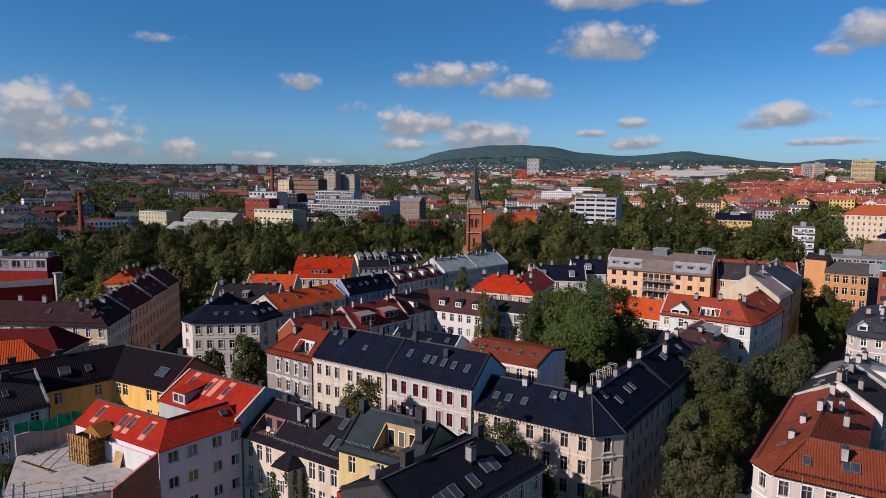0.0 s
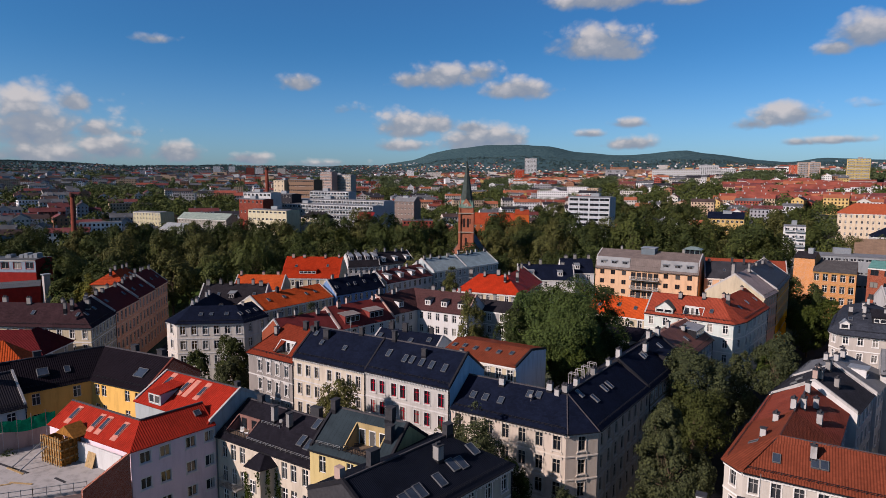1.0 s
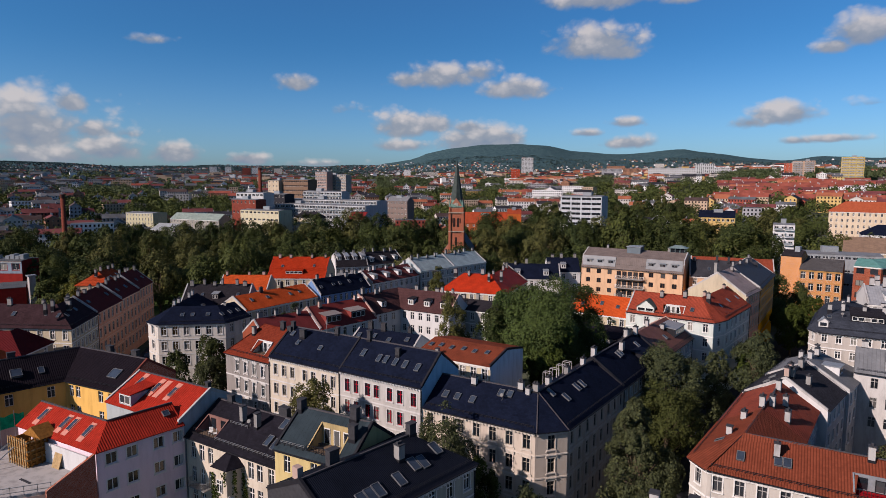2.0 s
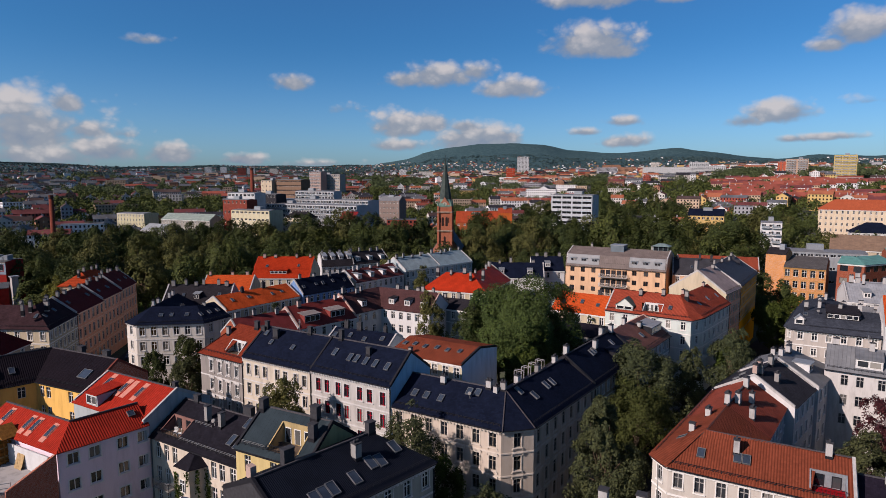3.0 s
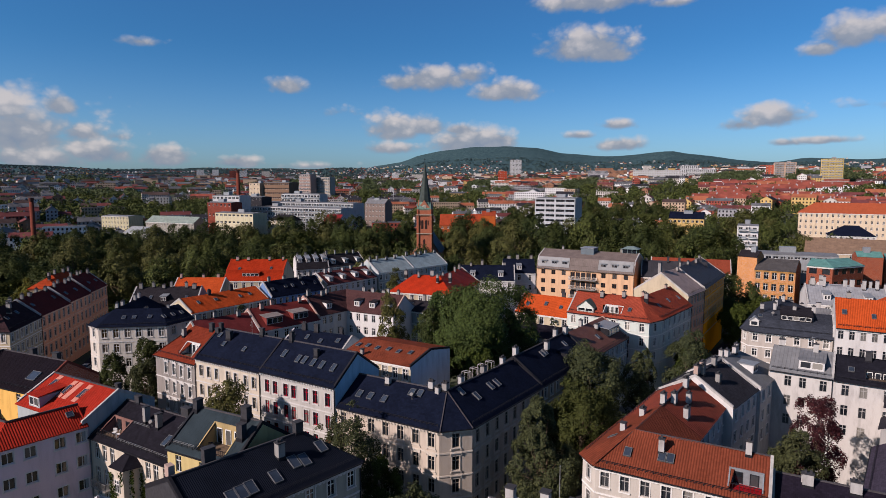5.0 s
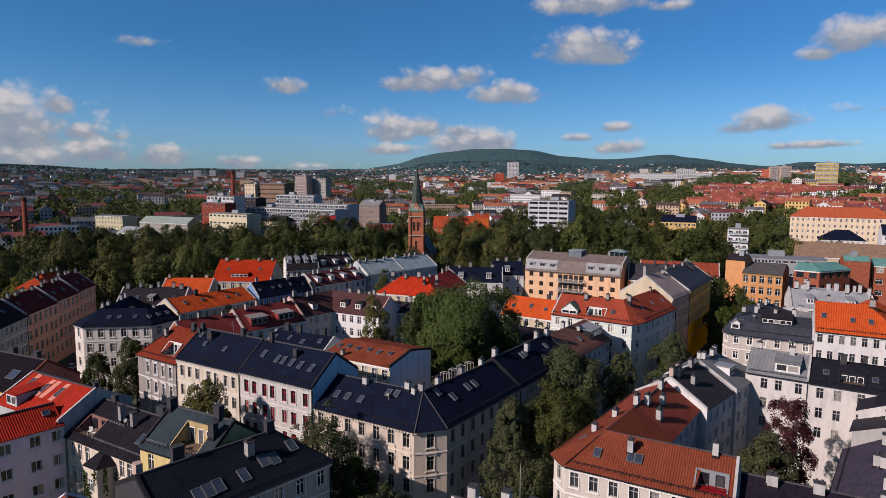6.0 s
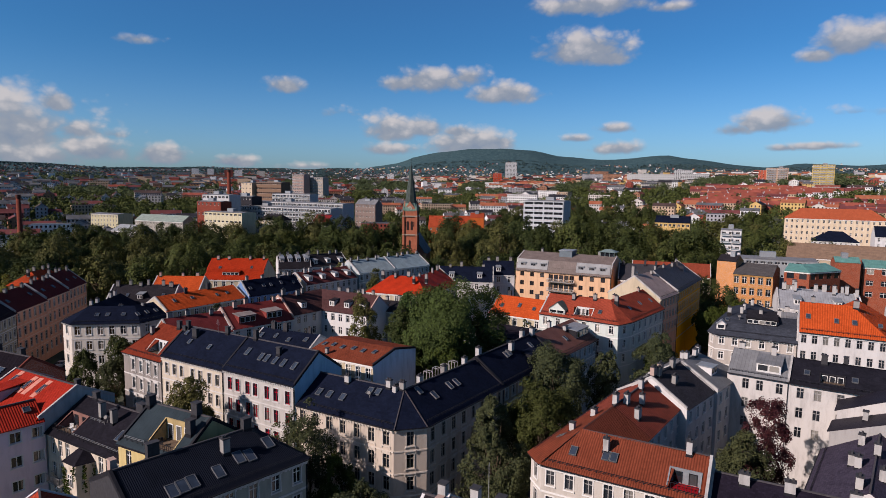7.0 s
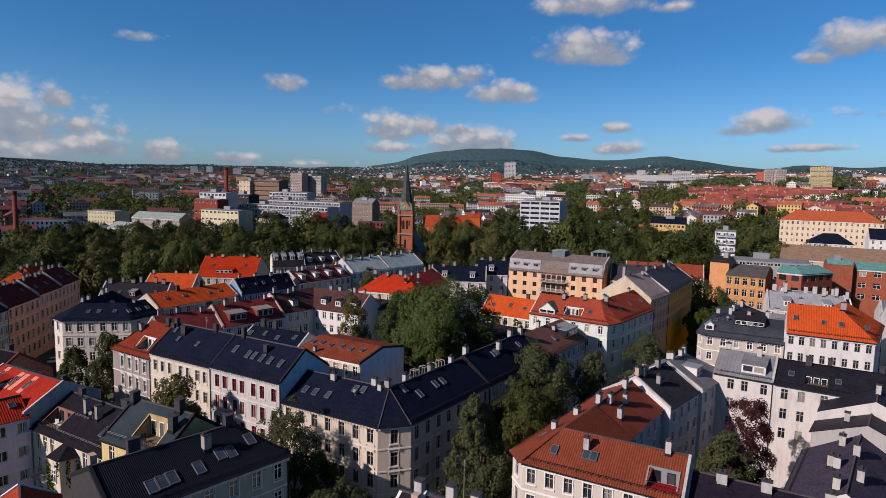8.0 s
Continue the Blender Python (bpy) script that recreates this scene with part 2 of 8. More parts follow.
def plain(name, c, rough=0.6, metal=0.0, vary=0.2, scale=2.5):
    c = deep(c)
    key = (name, c, rough, metal)
    if key in MATS:
        return MATS[key]
    m, nt, b = nodes_of(name)
    pos = nt.nodes.new("ShaderNodeNewGeometry").outputs["Position"]
    n = noise_of(nt, pos, scale, 4.0)
    nt.links.new(ramp(nt, n, [(0.3, shade(c, 1 - vary)), (0.7, shade(c, 1 + vary))]), b.inputs["Base Color"])
    b.inputs["Roughness"].default_value, b.inputs["Metallic"].default_value = rough, metal
    b.inputs["Specular IOR Level"].default_value = 0.5 if rough < 0.42 else 0.06
    MATS[key] = m
    return m


def glass_mat():
    """Opaque window glass, dark in colour for a dim room; some panes curtain-pale."""
    if "glass" in MATS:
        return MATS["glass"]
    m, nt, b = nodes_of("window_glass")
    rnd = nt.nodes.new("ShaderNodeObjectInfo").outputs["Random"]
    nt.links.new(ramp(nt, rnd, [(0.0, (0.006, 0.008, 0.011)), (0.6, (0.014, 0.017, 0.022)), (0.84, (0.035, 0.037, 0.04)), (1.0, (0.2, 0.19, 0.17))]), b.inputs["Base Color"])
    b.inputs["Roughness"].default_value = 0.06
    b.inputs["Specular IOR Level"].default_value = 0.6
    MATS["glass"] = m
    return m


def leaf_mat(c, name="leaves"):
    c = deep(c, 0.6, 1.1)
    key = (name, c)
    if key in MATS:
        return MATS[key]
    m, nt, b = nodes_of(name)
    rnd = nt.nodes.new("ShaderNodeNewGeometry").outputs["Random Per Island"]
    obr = nt.nodes.new("ShaderNodeObjectInfo").outputs["Random"]
    col = ramp(nt, rnd, [(0.0, shade(c, 0.55)), (0.5, c), (1.0, (c[0] * 1.7, c[1] * 1.5, c[2] * 1.1))])
    col = mix(nt, math_node(nt, "MULTIPLY", obr, 0.4), col, (c[0] * 1.45, c[1] * 1.1, c[2] * 0.8), "MIX")
    nt.links.new(col, b.inputs["Base Color"])
    b.inputs["Roughness"].default_value = 0.65
    b.inputs["Specular IOR Level"].default_value = 0.06
    tr = nt.nodes.new("ShaderNodeBsdfTranslucent")
    nt.links.new(col, tr.inputs["Color"])
    mx = add(nt, "ShaderNodeMixShader", Fac=0.1)
    nt.links.new(b.outputs[0], mx.inputs[1])
    nt.links.new(tr.outputs[0], mx.inputs[2])
    nt.links.new(mx.outputs[0], nt.nodes["Material Output"].inputs["Surface"])
    MATS[key] = m
    return m


WHITE = plain("white_paint", (0.78, 0.77, 0.74), 0.55, 0, 0.06)
DARKRED = plain("oxblood_paint", (0.36, 0.020, 0.034), 0.5, 0, 0.15)
BROWN = plain("brown_paint", (0.10, 0.05, 0.03), 0.5, 0, 0.15)
BLACK = plain("black_sheet", (0.022, 0.022, 0.026), 0.5, 0, 0.2)
ZINC = plain("zinc_sheet", (0.30, 0.32, 0.34), 0.45, 0.3, 0.15)
GREYWOOD = plain("grey_painted_wood", (0.36, 0.35, 0.34), 0.6, 0, 0.15)
CAP = plain("ridge_lead", (0.075, 0.07, 0.075), 0.55, 0, 0.25)
# dark roof glass, its base colour lifted blue-grey for the sky's reflection
ROOF_GLASS = plain("roof_window_glass", (0.040, 0.052, 0.072), 0.05, 0, 0.3, 0.7)
RIM = plain("roof_window_rim", (0.17, 0.175, 0.18), 0.45, 0.3, 0.15)
CHIM = plaster((0.30, 0.29, 0.28), 0.45)
CHIM_DARK = plain("dark_chimney_sheet", (0.05, 0.05, 0.055), 0.6, 0, 0.2)
CHIM_WHITE = plaster((0.46, 0.45, 0.44), 0.4)
CHIM_BRICK = brick_mat((0.30, 0.12, 0.08))
GALV = plain("galvanised_steel", (0.45, 0.46, 0.47), 0.4, 0.7, 0.15)
BARK = plain("bark", (0.10, 0.075, 0.055), 0.9, 0, 0.35, 6)
ASPHALT = plain("asphalt", (0.04, 0.04, 0.044), 0.9, 0, 0.25, 0.8)

# ---- building kit ----
HUB = Vector((12.0, 10.0))
ORIGIN = {}


def thing(name, at, label, category, group="", kind=""):
    ob = tagged(new(name), label, category, group, kind)
    ob.empty_display_size = 0.5
    ob.location = at
    ORIGIN[ob.name] = Vector(at)
    return ob


def part(name, bm, material, parent, label="", smooth=False):
    """Links a bmesh in world places as one mesh under a thing or part."""
    me = bpy.data.meshes.new(name)
    o = ORIGIN.get(parent.name, Vector((0, 0, 0))) if parent else Vector((0, 0, 0))
    if o.length > 0:
        bmesh.ops.translate(bm, verts=bm.verts, vec=-o)
    bm.to_mesh(me)
    bm.free()
    for mt in material if isinstance(material, (list, tuple)) else [material]:
        me.materials.append(mt)
    if smooth:
        for p in me.polygons:
            p.use_smooth = True
    ob = new(name, me)
    if parent:
        ob.parent = parent
        ORIGIN[ob.name] = o
    if label:
        tagged(ob, label)
    return ob


def box(bm, lo, hi, m=None, mi=0):
    """An axis box, put by the matrix m."""
    vs = [bm.verts.new((x, y, z)) for z in (lo[2], hi[2]) for y in (lo[1], hi[1]) for x in (lo[0], hi[0])]
    if m:
        for v in vs:
            v.co = m @ v.co
    for f in ((0, 2, 3, 1), (4, 5, 7, 6), (0, 1, 5, 4), (2, 6, 7, 3), (0, 4, 6, 2), (1, 3, 7, 5)):
        bm.faces.new([vs[i] for i in f]).material_index = mi


def bar(bm, a, b, r=0.03, mi=0):
    """A thin square bar from a to b."""
    a, b = Vector(a), Vector(b)
    d = b - a
    if d.length < 1e-5:
        return
    q = d.to_track_quat("Z", "Y").to_matrix().to_4x4()
    box(bm, (-r, -r, 0), (r, r, d.length), Matrix.Translation(a) @ q, mi)


def rod(bm, a, b, r0, r1, n=8):
    """A tapered round rod from a to b."""
    a, b = Vector(a), Vector(b)
    d = b - a
    q = d.to_track_quat("Z", "Y").to_matrix().to_4x4()
    m = Matrix.Translation(a) @ q
    lo = [bm.verts.new(m @ Vector((r0 * math.cos(2 * math.pi * k / n), r0 * math.sin(2 * math.pi * k / n), 0))) for k in range(n)]
    hi = [bm.verts.new(m @ Vector((r1 * math.cos(2 * math.pi * k / n), r1 * math.sin(2 * math.pi * k / n), d.length))) for k in range(n)]
    for k in range(n):
        bm.faces.new((lo[k], lo[(k + 1) % n], hi[(k + 1) % n], hi[k]))
    bm.faces.new(hi)


def uv_face(bm, f, o, u, v):
    lay = bm.loops.layers.uv.verify()
    for lp in f.loops:
        d = lp.vert.co - o
        lp[lay].uv = (d.dot(u), d.dot(v))


def wall_matrix(p0, p1, z):
    """Origin at p0 at height z, x along the wall, y into the house, z up."""
    d = (Vector((p1[0] - p0[0], p1[1] - p0[1], 0))).normalized()
    n = Vector((-d.y, d.x, 0))
    return Matrix(((d.x, n.x, 0, p0[0]), (d.y, n.y, 0, p0[1]), (0, 0, 1, z), (0, 0, 0, 1)))


WIN = {}


def lattice(bm, us, zs, y0, y1):
    """One connected frame: bars along every second cell of a grid, openings in the others."""
    front = {(i, j): bm.verts.new((u, y0, z)) for i, u in enumerate(us) for j, z in enumerate(zs)}
    rear = {(i, j): bm.verts.new((u, y1, z)) for i, u in enumerate(us) for j, z in enumerate(zs)}
    for i in range(len(us) - 1):
        for j in range(len(zs) - 1):
            q = [(i, j), (i + 1, j), (i + 1, j + 1), (i, j + 1)]
            if i % 2 and j % 2:
                for k in range(4):
                    a, b = q[k], q[(k + 1) % 4]
                    bm.faces.new((front[a], front[b], rear[b], rear[a]))
            else:
                bm.faces.new([front[k] for k in q])
    n, m = len(us) - 1, len(zs) - 1
    for i in range(n):
        bm.faces.new((front[i, 0], rear[i, 0], rear[i + 1, 0], front[i + 1, 0]))
        bm.faces.new((front[i + 1, m], rear[i + 1, m], rear[i, m], front[i, m]))
    for j in range(m):
        bm.faces.new((front[0, j + 1], rear[0, j + 1], rear[0, j], front[0, j]))
        bm.faces.new((front[n, j], rear[n, j], rear[n, j + 1], front[n, j + 1]))



def window_meshes(w, h, trim, panes, deep):
    """Shared meshes of one kind of window: surround, frame, pane. Local: x across, z up, y into the wall."""
    key = (w, h, trim, panes, deep)
    if key in WIN:
        return WIN[key]
    got = []
    if trim:
        bm = bmesh.new()
        t, o = 0.13, -0.06
        box(bm, (-w / 2 - t, o, -0.05), (-w / 2, 0.02, h + t))
        box(bm, (w / 2, o, -0.05), (w / 2 + t, 0.02, h + t))
        box(bm, (-w / 2, o, h), (w / 2, 0.02, h + t))
        box(bm, (-w / 2 - t - 0.05, -0.14, -0.2), (w / 2 + t + 0.05, 0.02, -0.05))
        if trim > 1:
            box(bm, (-w / 2 - 0.3, -0.2, h + 0.42), (w / 2 + 0.3, 0.02, h + 0.55))
            box(bm, (-w / 2 - 0.22, -0.1, h + 0.2), (w / 2 + 0.22, 0.02, h + 0.42))
            for s in (-1, 1):
                box(bm, (s * (w / 2 + 0.24) - 0.07, -0.15, h + 0.1), (s * (w / 2 + 0.24) + 0.07, 0.02, h + 0.42))
                box(bm, (s * (w / 2 + 0.2) - 0.09, -0.12, -0.42), (s * (w / 2 + 0.2) + 0.09, 0.02, -0.2))
    else:
        bm = bmesh.new()
        box(bm, (-w / 2 - 0.06, -0.08, -0.08), (w / 2 + 0.06, 0.02, 0.0))
    me = bpy.data.meshes.new("window_surround")
    bm.to_mesh(me), bm.free()
    got.append(me)
    bm = bmesh.new()
    f, y0, y1 = 0.065, deep - 0.12, deep
    us = [-w / 2, -w / 2 + f, w / 2 - f, w / 2] if panes < 2 else [-w / 2, -w / 2 + f, -0.045, 0.045, w / 2 - f, w / 2]
    zs = [0, f, h - f, h] if panes < 4 else [0, f, h * 0.68 - 0.04, h * 0.68 + 0.04, h - f, h]
    lattice(bm, us, zs, y0, y1)
    me = bpy.data.meshes.new("window_frame")
    bm.to_mesh(me), bm.free()
    got.append(me)
    bm = bmesh.new()
    box(bm, (-w / 2 + 0.02, deep - 0.05, 0.02), (w / 2 - 0.02, deep - 0.035, h - 0.02))
    me = bpy.data.meshes.new("window_pane")
    bm.to_mesh(me), bm.free()
    me.materials.append(glass_mat())
    got.append(me)
    WIN[key] = got
    return got


def put_mesh(name, me, material, parent, m):
    """An object of its own on a shared mesh, with its material on the object."""
    ob = new(name, me)
    if material:
        if not me.materials:
            me.materials.append(material)
        ob.material_slots[0].link = "OBJECT"
        ob.material_slots[0].material = material
    ob.parent = parent
    ob.matrix_basis = m
    return ob


def put_window(parent, m, w, h, trim, panes, deep, trim_mat, frame_mat, mode):
    """mode 2: surround, frame and pane; otherwise frame and pane."""
    s, f, g = window_meshes(w, h, trim, panes, deep)
    o = ORIGIN[parent.name]
    m = Matrix.Translation(-o) @ m
    if mode == 2:
        win = put_mesh("window", s, trim_mat, parent, m)
        put_mesh("frame", f, frame_mat, win, Matrix.Identity(4))
        put_mesh("pane", g, None, win, Matrix.Identity(4))
    elif trim:
        win = put_mesh("window", joined_mesh((w, h, trim, panes, deep, 1), (s, f), (trim_mat, frame_mat)), None, parent, m)
        put_mesh("pane", g, None, win, Matrix.Identity(4))
    else:
        win = put_mesh("window", f, frame_mat, parent, m)
        put_mesh("pane", g, None, win, Matrix.Identity(4))


JOINED = {}


def joined_mesh(key, meshes, mats):
    key = key + tuple(m.name for m in mats)
    if key not in JOINED:
        v, f, mi = [], [], []
        for k, me in enumerate(meshes):
            n = len(v)
            v += [tuple(p.co) for p in me.vertices]
            f += [tuple(n + i for i in q.vertices) for q in me.polygons]
            mi += [k] * len(me.polygons)
        me = bpy.data.meshes.new("window")
        me.from_pydata(v, [], f)
        for mt in mats:
            me.materials.append(mt)
        me.polygons.foreach_set("material_index", mi)
        JOINED[key] = me
    return JOINED[key]


def facade(bm, p0, p1, z0, z1, cols, rows, deep=0.22):
    """A wall from p0 to p1 with an opening at every column and row, with reveals. Columns and rows: (low, high)."""
    m = wall_matrix(p0, p1, 0)
    length = math.hypot(p1[0] - p0[0], p1[1] - p0[1])
    us = sorted({0.0, length, *(v for c in cols for v in c)})
    zs = sorted({z0, z1, *(v for r in rows for v in r)})
    grid = {}

    def vert(i, j):
        if (i, j) not in grid:
            grid[i, j] = bm.verts.new(m @ Vector((us[i], 0, zs[j])))
        return grid[i, j]

    o = m @ Vector((0, 0, 0))
    u, v = m.to_3x3() @ Vector((1, 0, 0)), Vector((0, 0, 1))
    holes = {(a, c) for a, _ in cols for c, _ in rows}
    for i in range(len(us) - 1):
        for j in range(len(zs) - 1):
            if (us[i], zs[j]) in holes:
                a, b, c, d = us[i], us[i + 1], zs[j], zs[j + 1]
                q = [m @ Vector(p) for p in ((a, 0, c), (b, 0, c), (b, 0, d), (a, 0, d))]
                r = [m @ Vector(p) for p in ((a, deep, c), (b, deep, c), (b, deep, d), (a, deep, d))]
                for k in range(4):
                    n = (k + 1) % 4
                    bm.faces.new([bm.verts.new(p) for p in (q[k], q[n], r[n], r[k])])
                continue
            f = bm.faces.new((vert(i, j), vert(i + 1, j), vert(i + 1, j + 1), vert(i, j + 1)))
            uv_face(bm, f, o, u, v)


def meet(p, d, q, e):
    """Where the line p + s d meets q + t e."""
    den = d.x * e.y - d.y * e.x
    if abs(den) < 1e-4:
        return q.copy()
    s = ((q.x - p.x) * e.y - (q.y - p.y) * e.x) / den
    return p + d * s


class Strip:
    """A row of walls with a roof swept along it. pts: the front eaves, with the house to the left; cut: indices i whose side i to i+1 is a cut corner."""

    def __init__(self, pts, depth, base, eave, profile, cut=()):
        self.p = [Vector((x, y)) for x, y in pts]
        self.depth, self.base, self.eave, self.profile, self.cut = depth, base, eave, profile, set(cut)
        n = len(self.p)
        self.main = [i for i in range(n - 1) if i not in self.cut]
        self.joint = []            # for each eave point: the index of its inner corner
        k = 0
        for i in range(n):
            self.joint.append(k)
            if i not in self.cut:
                k += 1

    def inner(self, off):
        """The front line moved inwards by off metres: one corner for each joint."""
        lines = []
        for i in self.main:
            d = (self.p[i + 1] - self.p[i]).normalized()
            nrm = Vector((-d.y, d.x))
            lines.append((self.p[i] + nrm * off, d, self.p[i + 1] + nrm * off))
        out = [lines[0][0]]
        for a, b in zip(lines, lines[1:]):
            out.append(meet(a[0], a[1], b[0], b[1]))
        out.append(lines[-1][2])
        return out

    def row(self, off, h):
        """Points of the swept line at an offset and a height, one for each front point."""
        q = self.inner(off)
        if off <= 0.001:
            out = []
            for i, p in enumerate(self.p):
                if i in self.cut or (i - 1) in self.cut:
                    c = q[self.joint[i]]
                    back = (p - self.inner(0)[self.joint[i]])
                    out.append(c + back)
                else:
                    out.append(q[self.joint[i]])
        else:
            out = [q[self.joint[i]] for i in range(len(self.p))]
        return [Vector((p.x, p.y, h)) for p in out]

    def height(self, off):
        pr = self.profile
        for (a, ha), (b, hb) in zip(pr, pr[1:]):
            if off <= b * self.depth + 1e-6:
                t = (off - a * self.depth) / max(1e-6, (b - a) * self.depth)
                return self.eave + ha + (hb - ha) * t
        return self.eave

    def on_roof(self, seg, u, off):
        """The place on the roof u metres along side seg and off metres in from its eaves, the matrix with x along, y up the slope, z out."""
        a, b = self.p[seg], self.p[seg + 1]
        d = (b - a).normalized()
        nrm = Vector((-d.y, d.x))
        p = a + d * u + nrm * off
        e = 0.05
        up = Vector((nrm.x * e, nrm.y * e, self.height(off + e) - self.height(off))).normalized()
        x = Vector((d.x, d.y, 0))
        z = x.cross(up)
        return Matrix(((x.x, up.x, z.x, p.x), (x.y, up.y, z.y, p.y), (x.z, up.z, z.z, self.height(off)), (0, 0, 0, 1)))


GABLE = ((0, 0), (0.5, 1), (1, 0))


def scaled(profile, rise):
    return tuple((a, h * rise) for a, h in profile)


def house(label, pts, depth=11, base=0.0, eave=16, rise=4.5, wall=None, roof=None, cut=(), hip=(0, 0), profile=None,
          cols=(), back=(), storey=3.4, floors=4, win=(1.05, 1.9), trim=1, panes=4, trim_mat=None, frame_mat=None,
          cornice=1, bands=True, parapet=(0, 0), parapet_mat=None, over=0.35, top_gap=0.75, end_mat=None, gable_wall=True, group="", name="town_house", cat="house", guard=True, gap_left=0.0, holes=(), full=False):
    """A town house on a Strip. cols: windows on every side of the front (a number, or places along it); back: the same for the rear."""
    profile = scaled(profile or GABLE, rise)
    st = Strip(pts, depth, base, eave, profile, cut)
    c = sum(st.p, Vector((0, 0))) / len(st.p)
    ob = thing(name, (c.x, c.y, base), label, cat, group)
    st.ob = ob
    trim_mat, frame_mat = trim_mat or WHITE, frame_mat or WHITE
    w, h = win
    # floors, from the top down
    rows = []
    for k in range(floors if full or (c - HUB).length < 118 or (c - HUB).length > 420 else min(floors, 3)):
        t = eave - top_gap - k * storey
        if t - h > base + 0.3:
            rows.append((round(t - h, 3), round(t, 3)))

    def places(length, n):
        if isinstance(n, (list, tuple)):
            return [u for u in n if w / 2 + 0.1 < u < length - w / 2 - 0.1]
        if n <= 0:
            return []
        n = min(n, int(length / (w + 0.5)))
        return [gap_left + (length - gap_left) * (k + 0.5) / n for k in range(n)]

    bm = bmesh.new()
    spots = []
    q0, q1 = st.row(0, eave), [Vector((p.x, p.y, eave)) for p in st.inner(depth)]
    for i in range(len(st.p) - 1):
        a, b = st.p[i], st.p[i + 1]
        us = places((b - a).length, cols[i] if i < len(cols) else 0)
        facade(bm, a, b, base, eave, [(round(u - w / 2, 3), round(u + w / 2, 3)) for u in us], rows if us else [])
        m = wall_matrix(a, b, 0)
        spots += [m @ Matrix.Translation((u, 0, r[0])) for u in us for r in rows]
    bmesh.ops.remove_doubles(bm, verts=bm.verts, dist=0.001)
    part("front_wall", bm, wall, ob)
    bm = bmesh.new()
    k = len(q1) - 1
    for i in range(k):
        a, b = q1[k - i].to_2d(), q1[k - i - 1].to_2d()
        us = places((b - a).length, back[k - 1 - i] if k - 1 - i < len(back) else 0)
        facade(bm, a, b, base, eave, [(round(u - w / 2, 3), round(u + w / 2, 3)) for u in us], rows if us else [])
        m = wall_matrix(a, b, 0)
        spots += [m @ Matrix.Translation((u, 0, r[0])) for u in us for r in rows]
    bmesh.ops.remove_doubles(bm, verts=bm.verts, dist=0.001)
    part("rear_wall", bm, wall, ob)
    # end walls
    for e, (f, g) in enumerate(((q0[0], q1[0]), (q0[-1], q1[-1]))):
        bm = bmesh.new()
        line = [Vector((f.x, f.y, base)), Vector((g.x, g.y, base))]
        top = [Vector((*(f.to_2d() + (g.to_2d() - f.to_2d()) * s), eave + (hh if not hip[e] else 0))) for s, hh in profile]
        face = bm.faces.new([bm.verts.new(v) for v in line + top[::-1]])
        d = (g - f).normalized()
        uv_face(bm, face, f, d, Vector((0, 0, 1)))
        bmesh.ops.recalc_face_normals(bm, faces=bm.faces)
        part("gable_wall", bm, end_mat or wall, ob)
        if parapet[e] and not hip[e]:
            bm = bmesh.new()
            out = (st.p[0] - st.p[1] if e == 0 else st.p[-1] - st.p[-2]).normalized()
            out = Vector((out.x, out.y, 0))
            for (s0, h0), (s1, h1) in zip(profile, profile[1:]):
                a = Vector((*(f.to_2d() + (g.to_2d() - f.to_2d()) * s0), eave + h0))
                b = Vector((*(f.to_2d() + (g.to_2d() - f.to_2d()) * s1), eave + h1))
                vs = []
                for z in (-0.2, parapet[e]):
                    for t in (0.03, -0.3):
                        for p in (a, b):
                            vs.append(bm.verts.new(p + out * t + Vector((0, 0, z))))
                for q in ((0, 2, 3, 1), (4, 5, 7, 6), (0, 1, 5, 4), (2, 6, 7, 3), (0, 4, 6, 2), (1, 3, 7, 5)):
                    bm.faces.new([vs[t] for t in q])
            bmesh.ops.recalc_face_normals(bm, faces=bm.faces)
            part("parapet", bm, parapet_mat or CHIM_WHITE, ob)
    # roof, solid, with eaves that stand out
    bm = bmesh.new()
    slope = profile[1][1] / max(0.01, profile[1][0] * depth)
    slope2 = profile[-2][1] / max(0.01, (1 - profile[-2][0]) * depth)
    prof = [(-over, -over * min(slope, 1.2))] + [(a * depth, hh) for a, hh in profile[1:-1]] + [(depth + over, -over * min(slope2, 1.2))]
    top = max(hh for _, hh in prof)
    lines = []
    for off, hh in prof:
        ln = st.row(off, eave + hh + 0.12)
        for e, (i, j) in enumerate(((0, 1), (-1, -2))):
            d = (ln[i] - ln[j]).normalized()
            if hip[e]:
                ln[i] = ln[i] + d * (over if hh <= 0 else -hip[e] * hh / top)
            else:
                ln[i] = ln[i] - d * 0.02
        lines.append(ln)
    lay = bm.loops.layers.uv.verify()
    vs = [[bm.verts.new(v) for v in ln] for ln in lines]
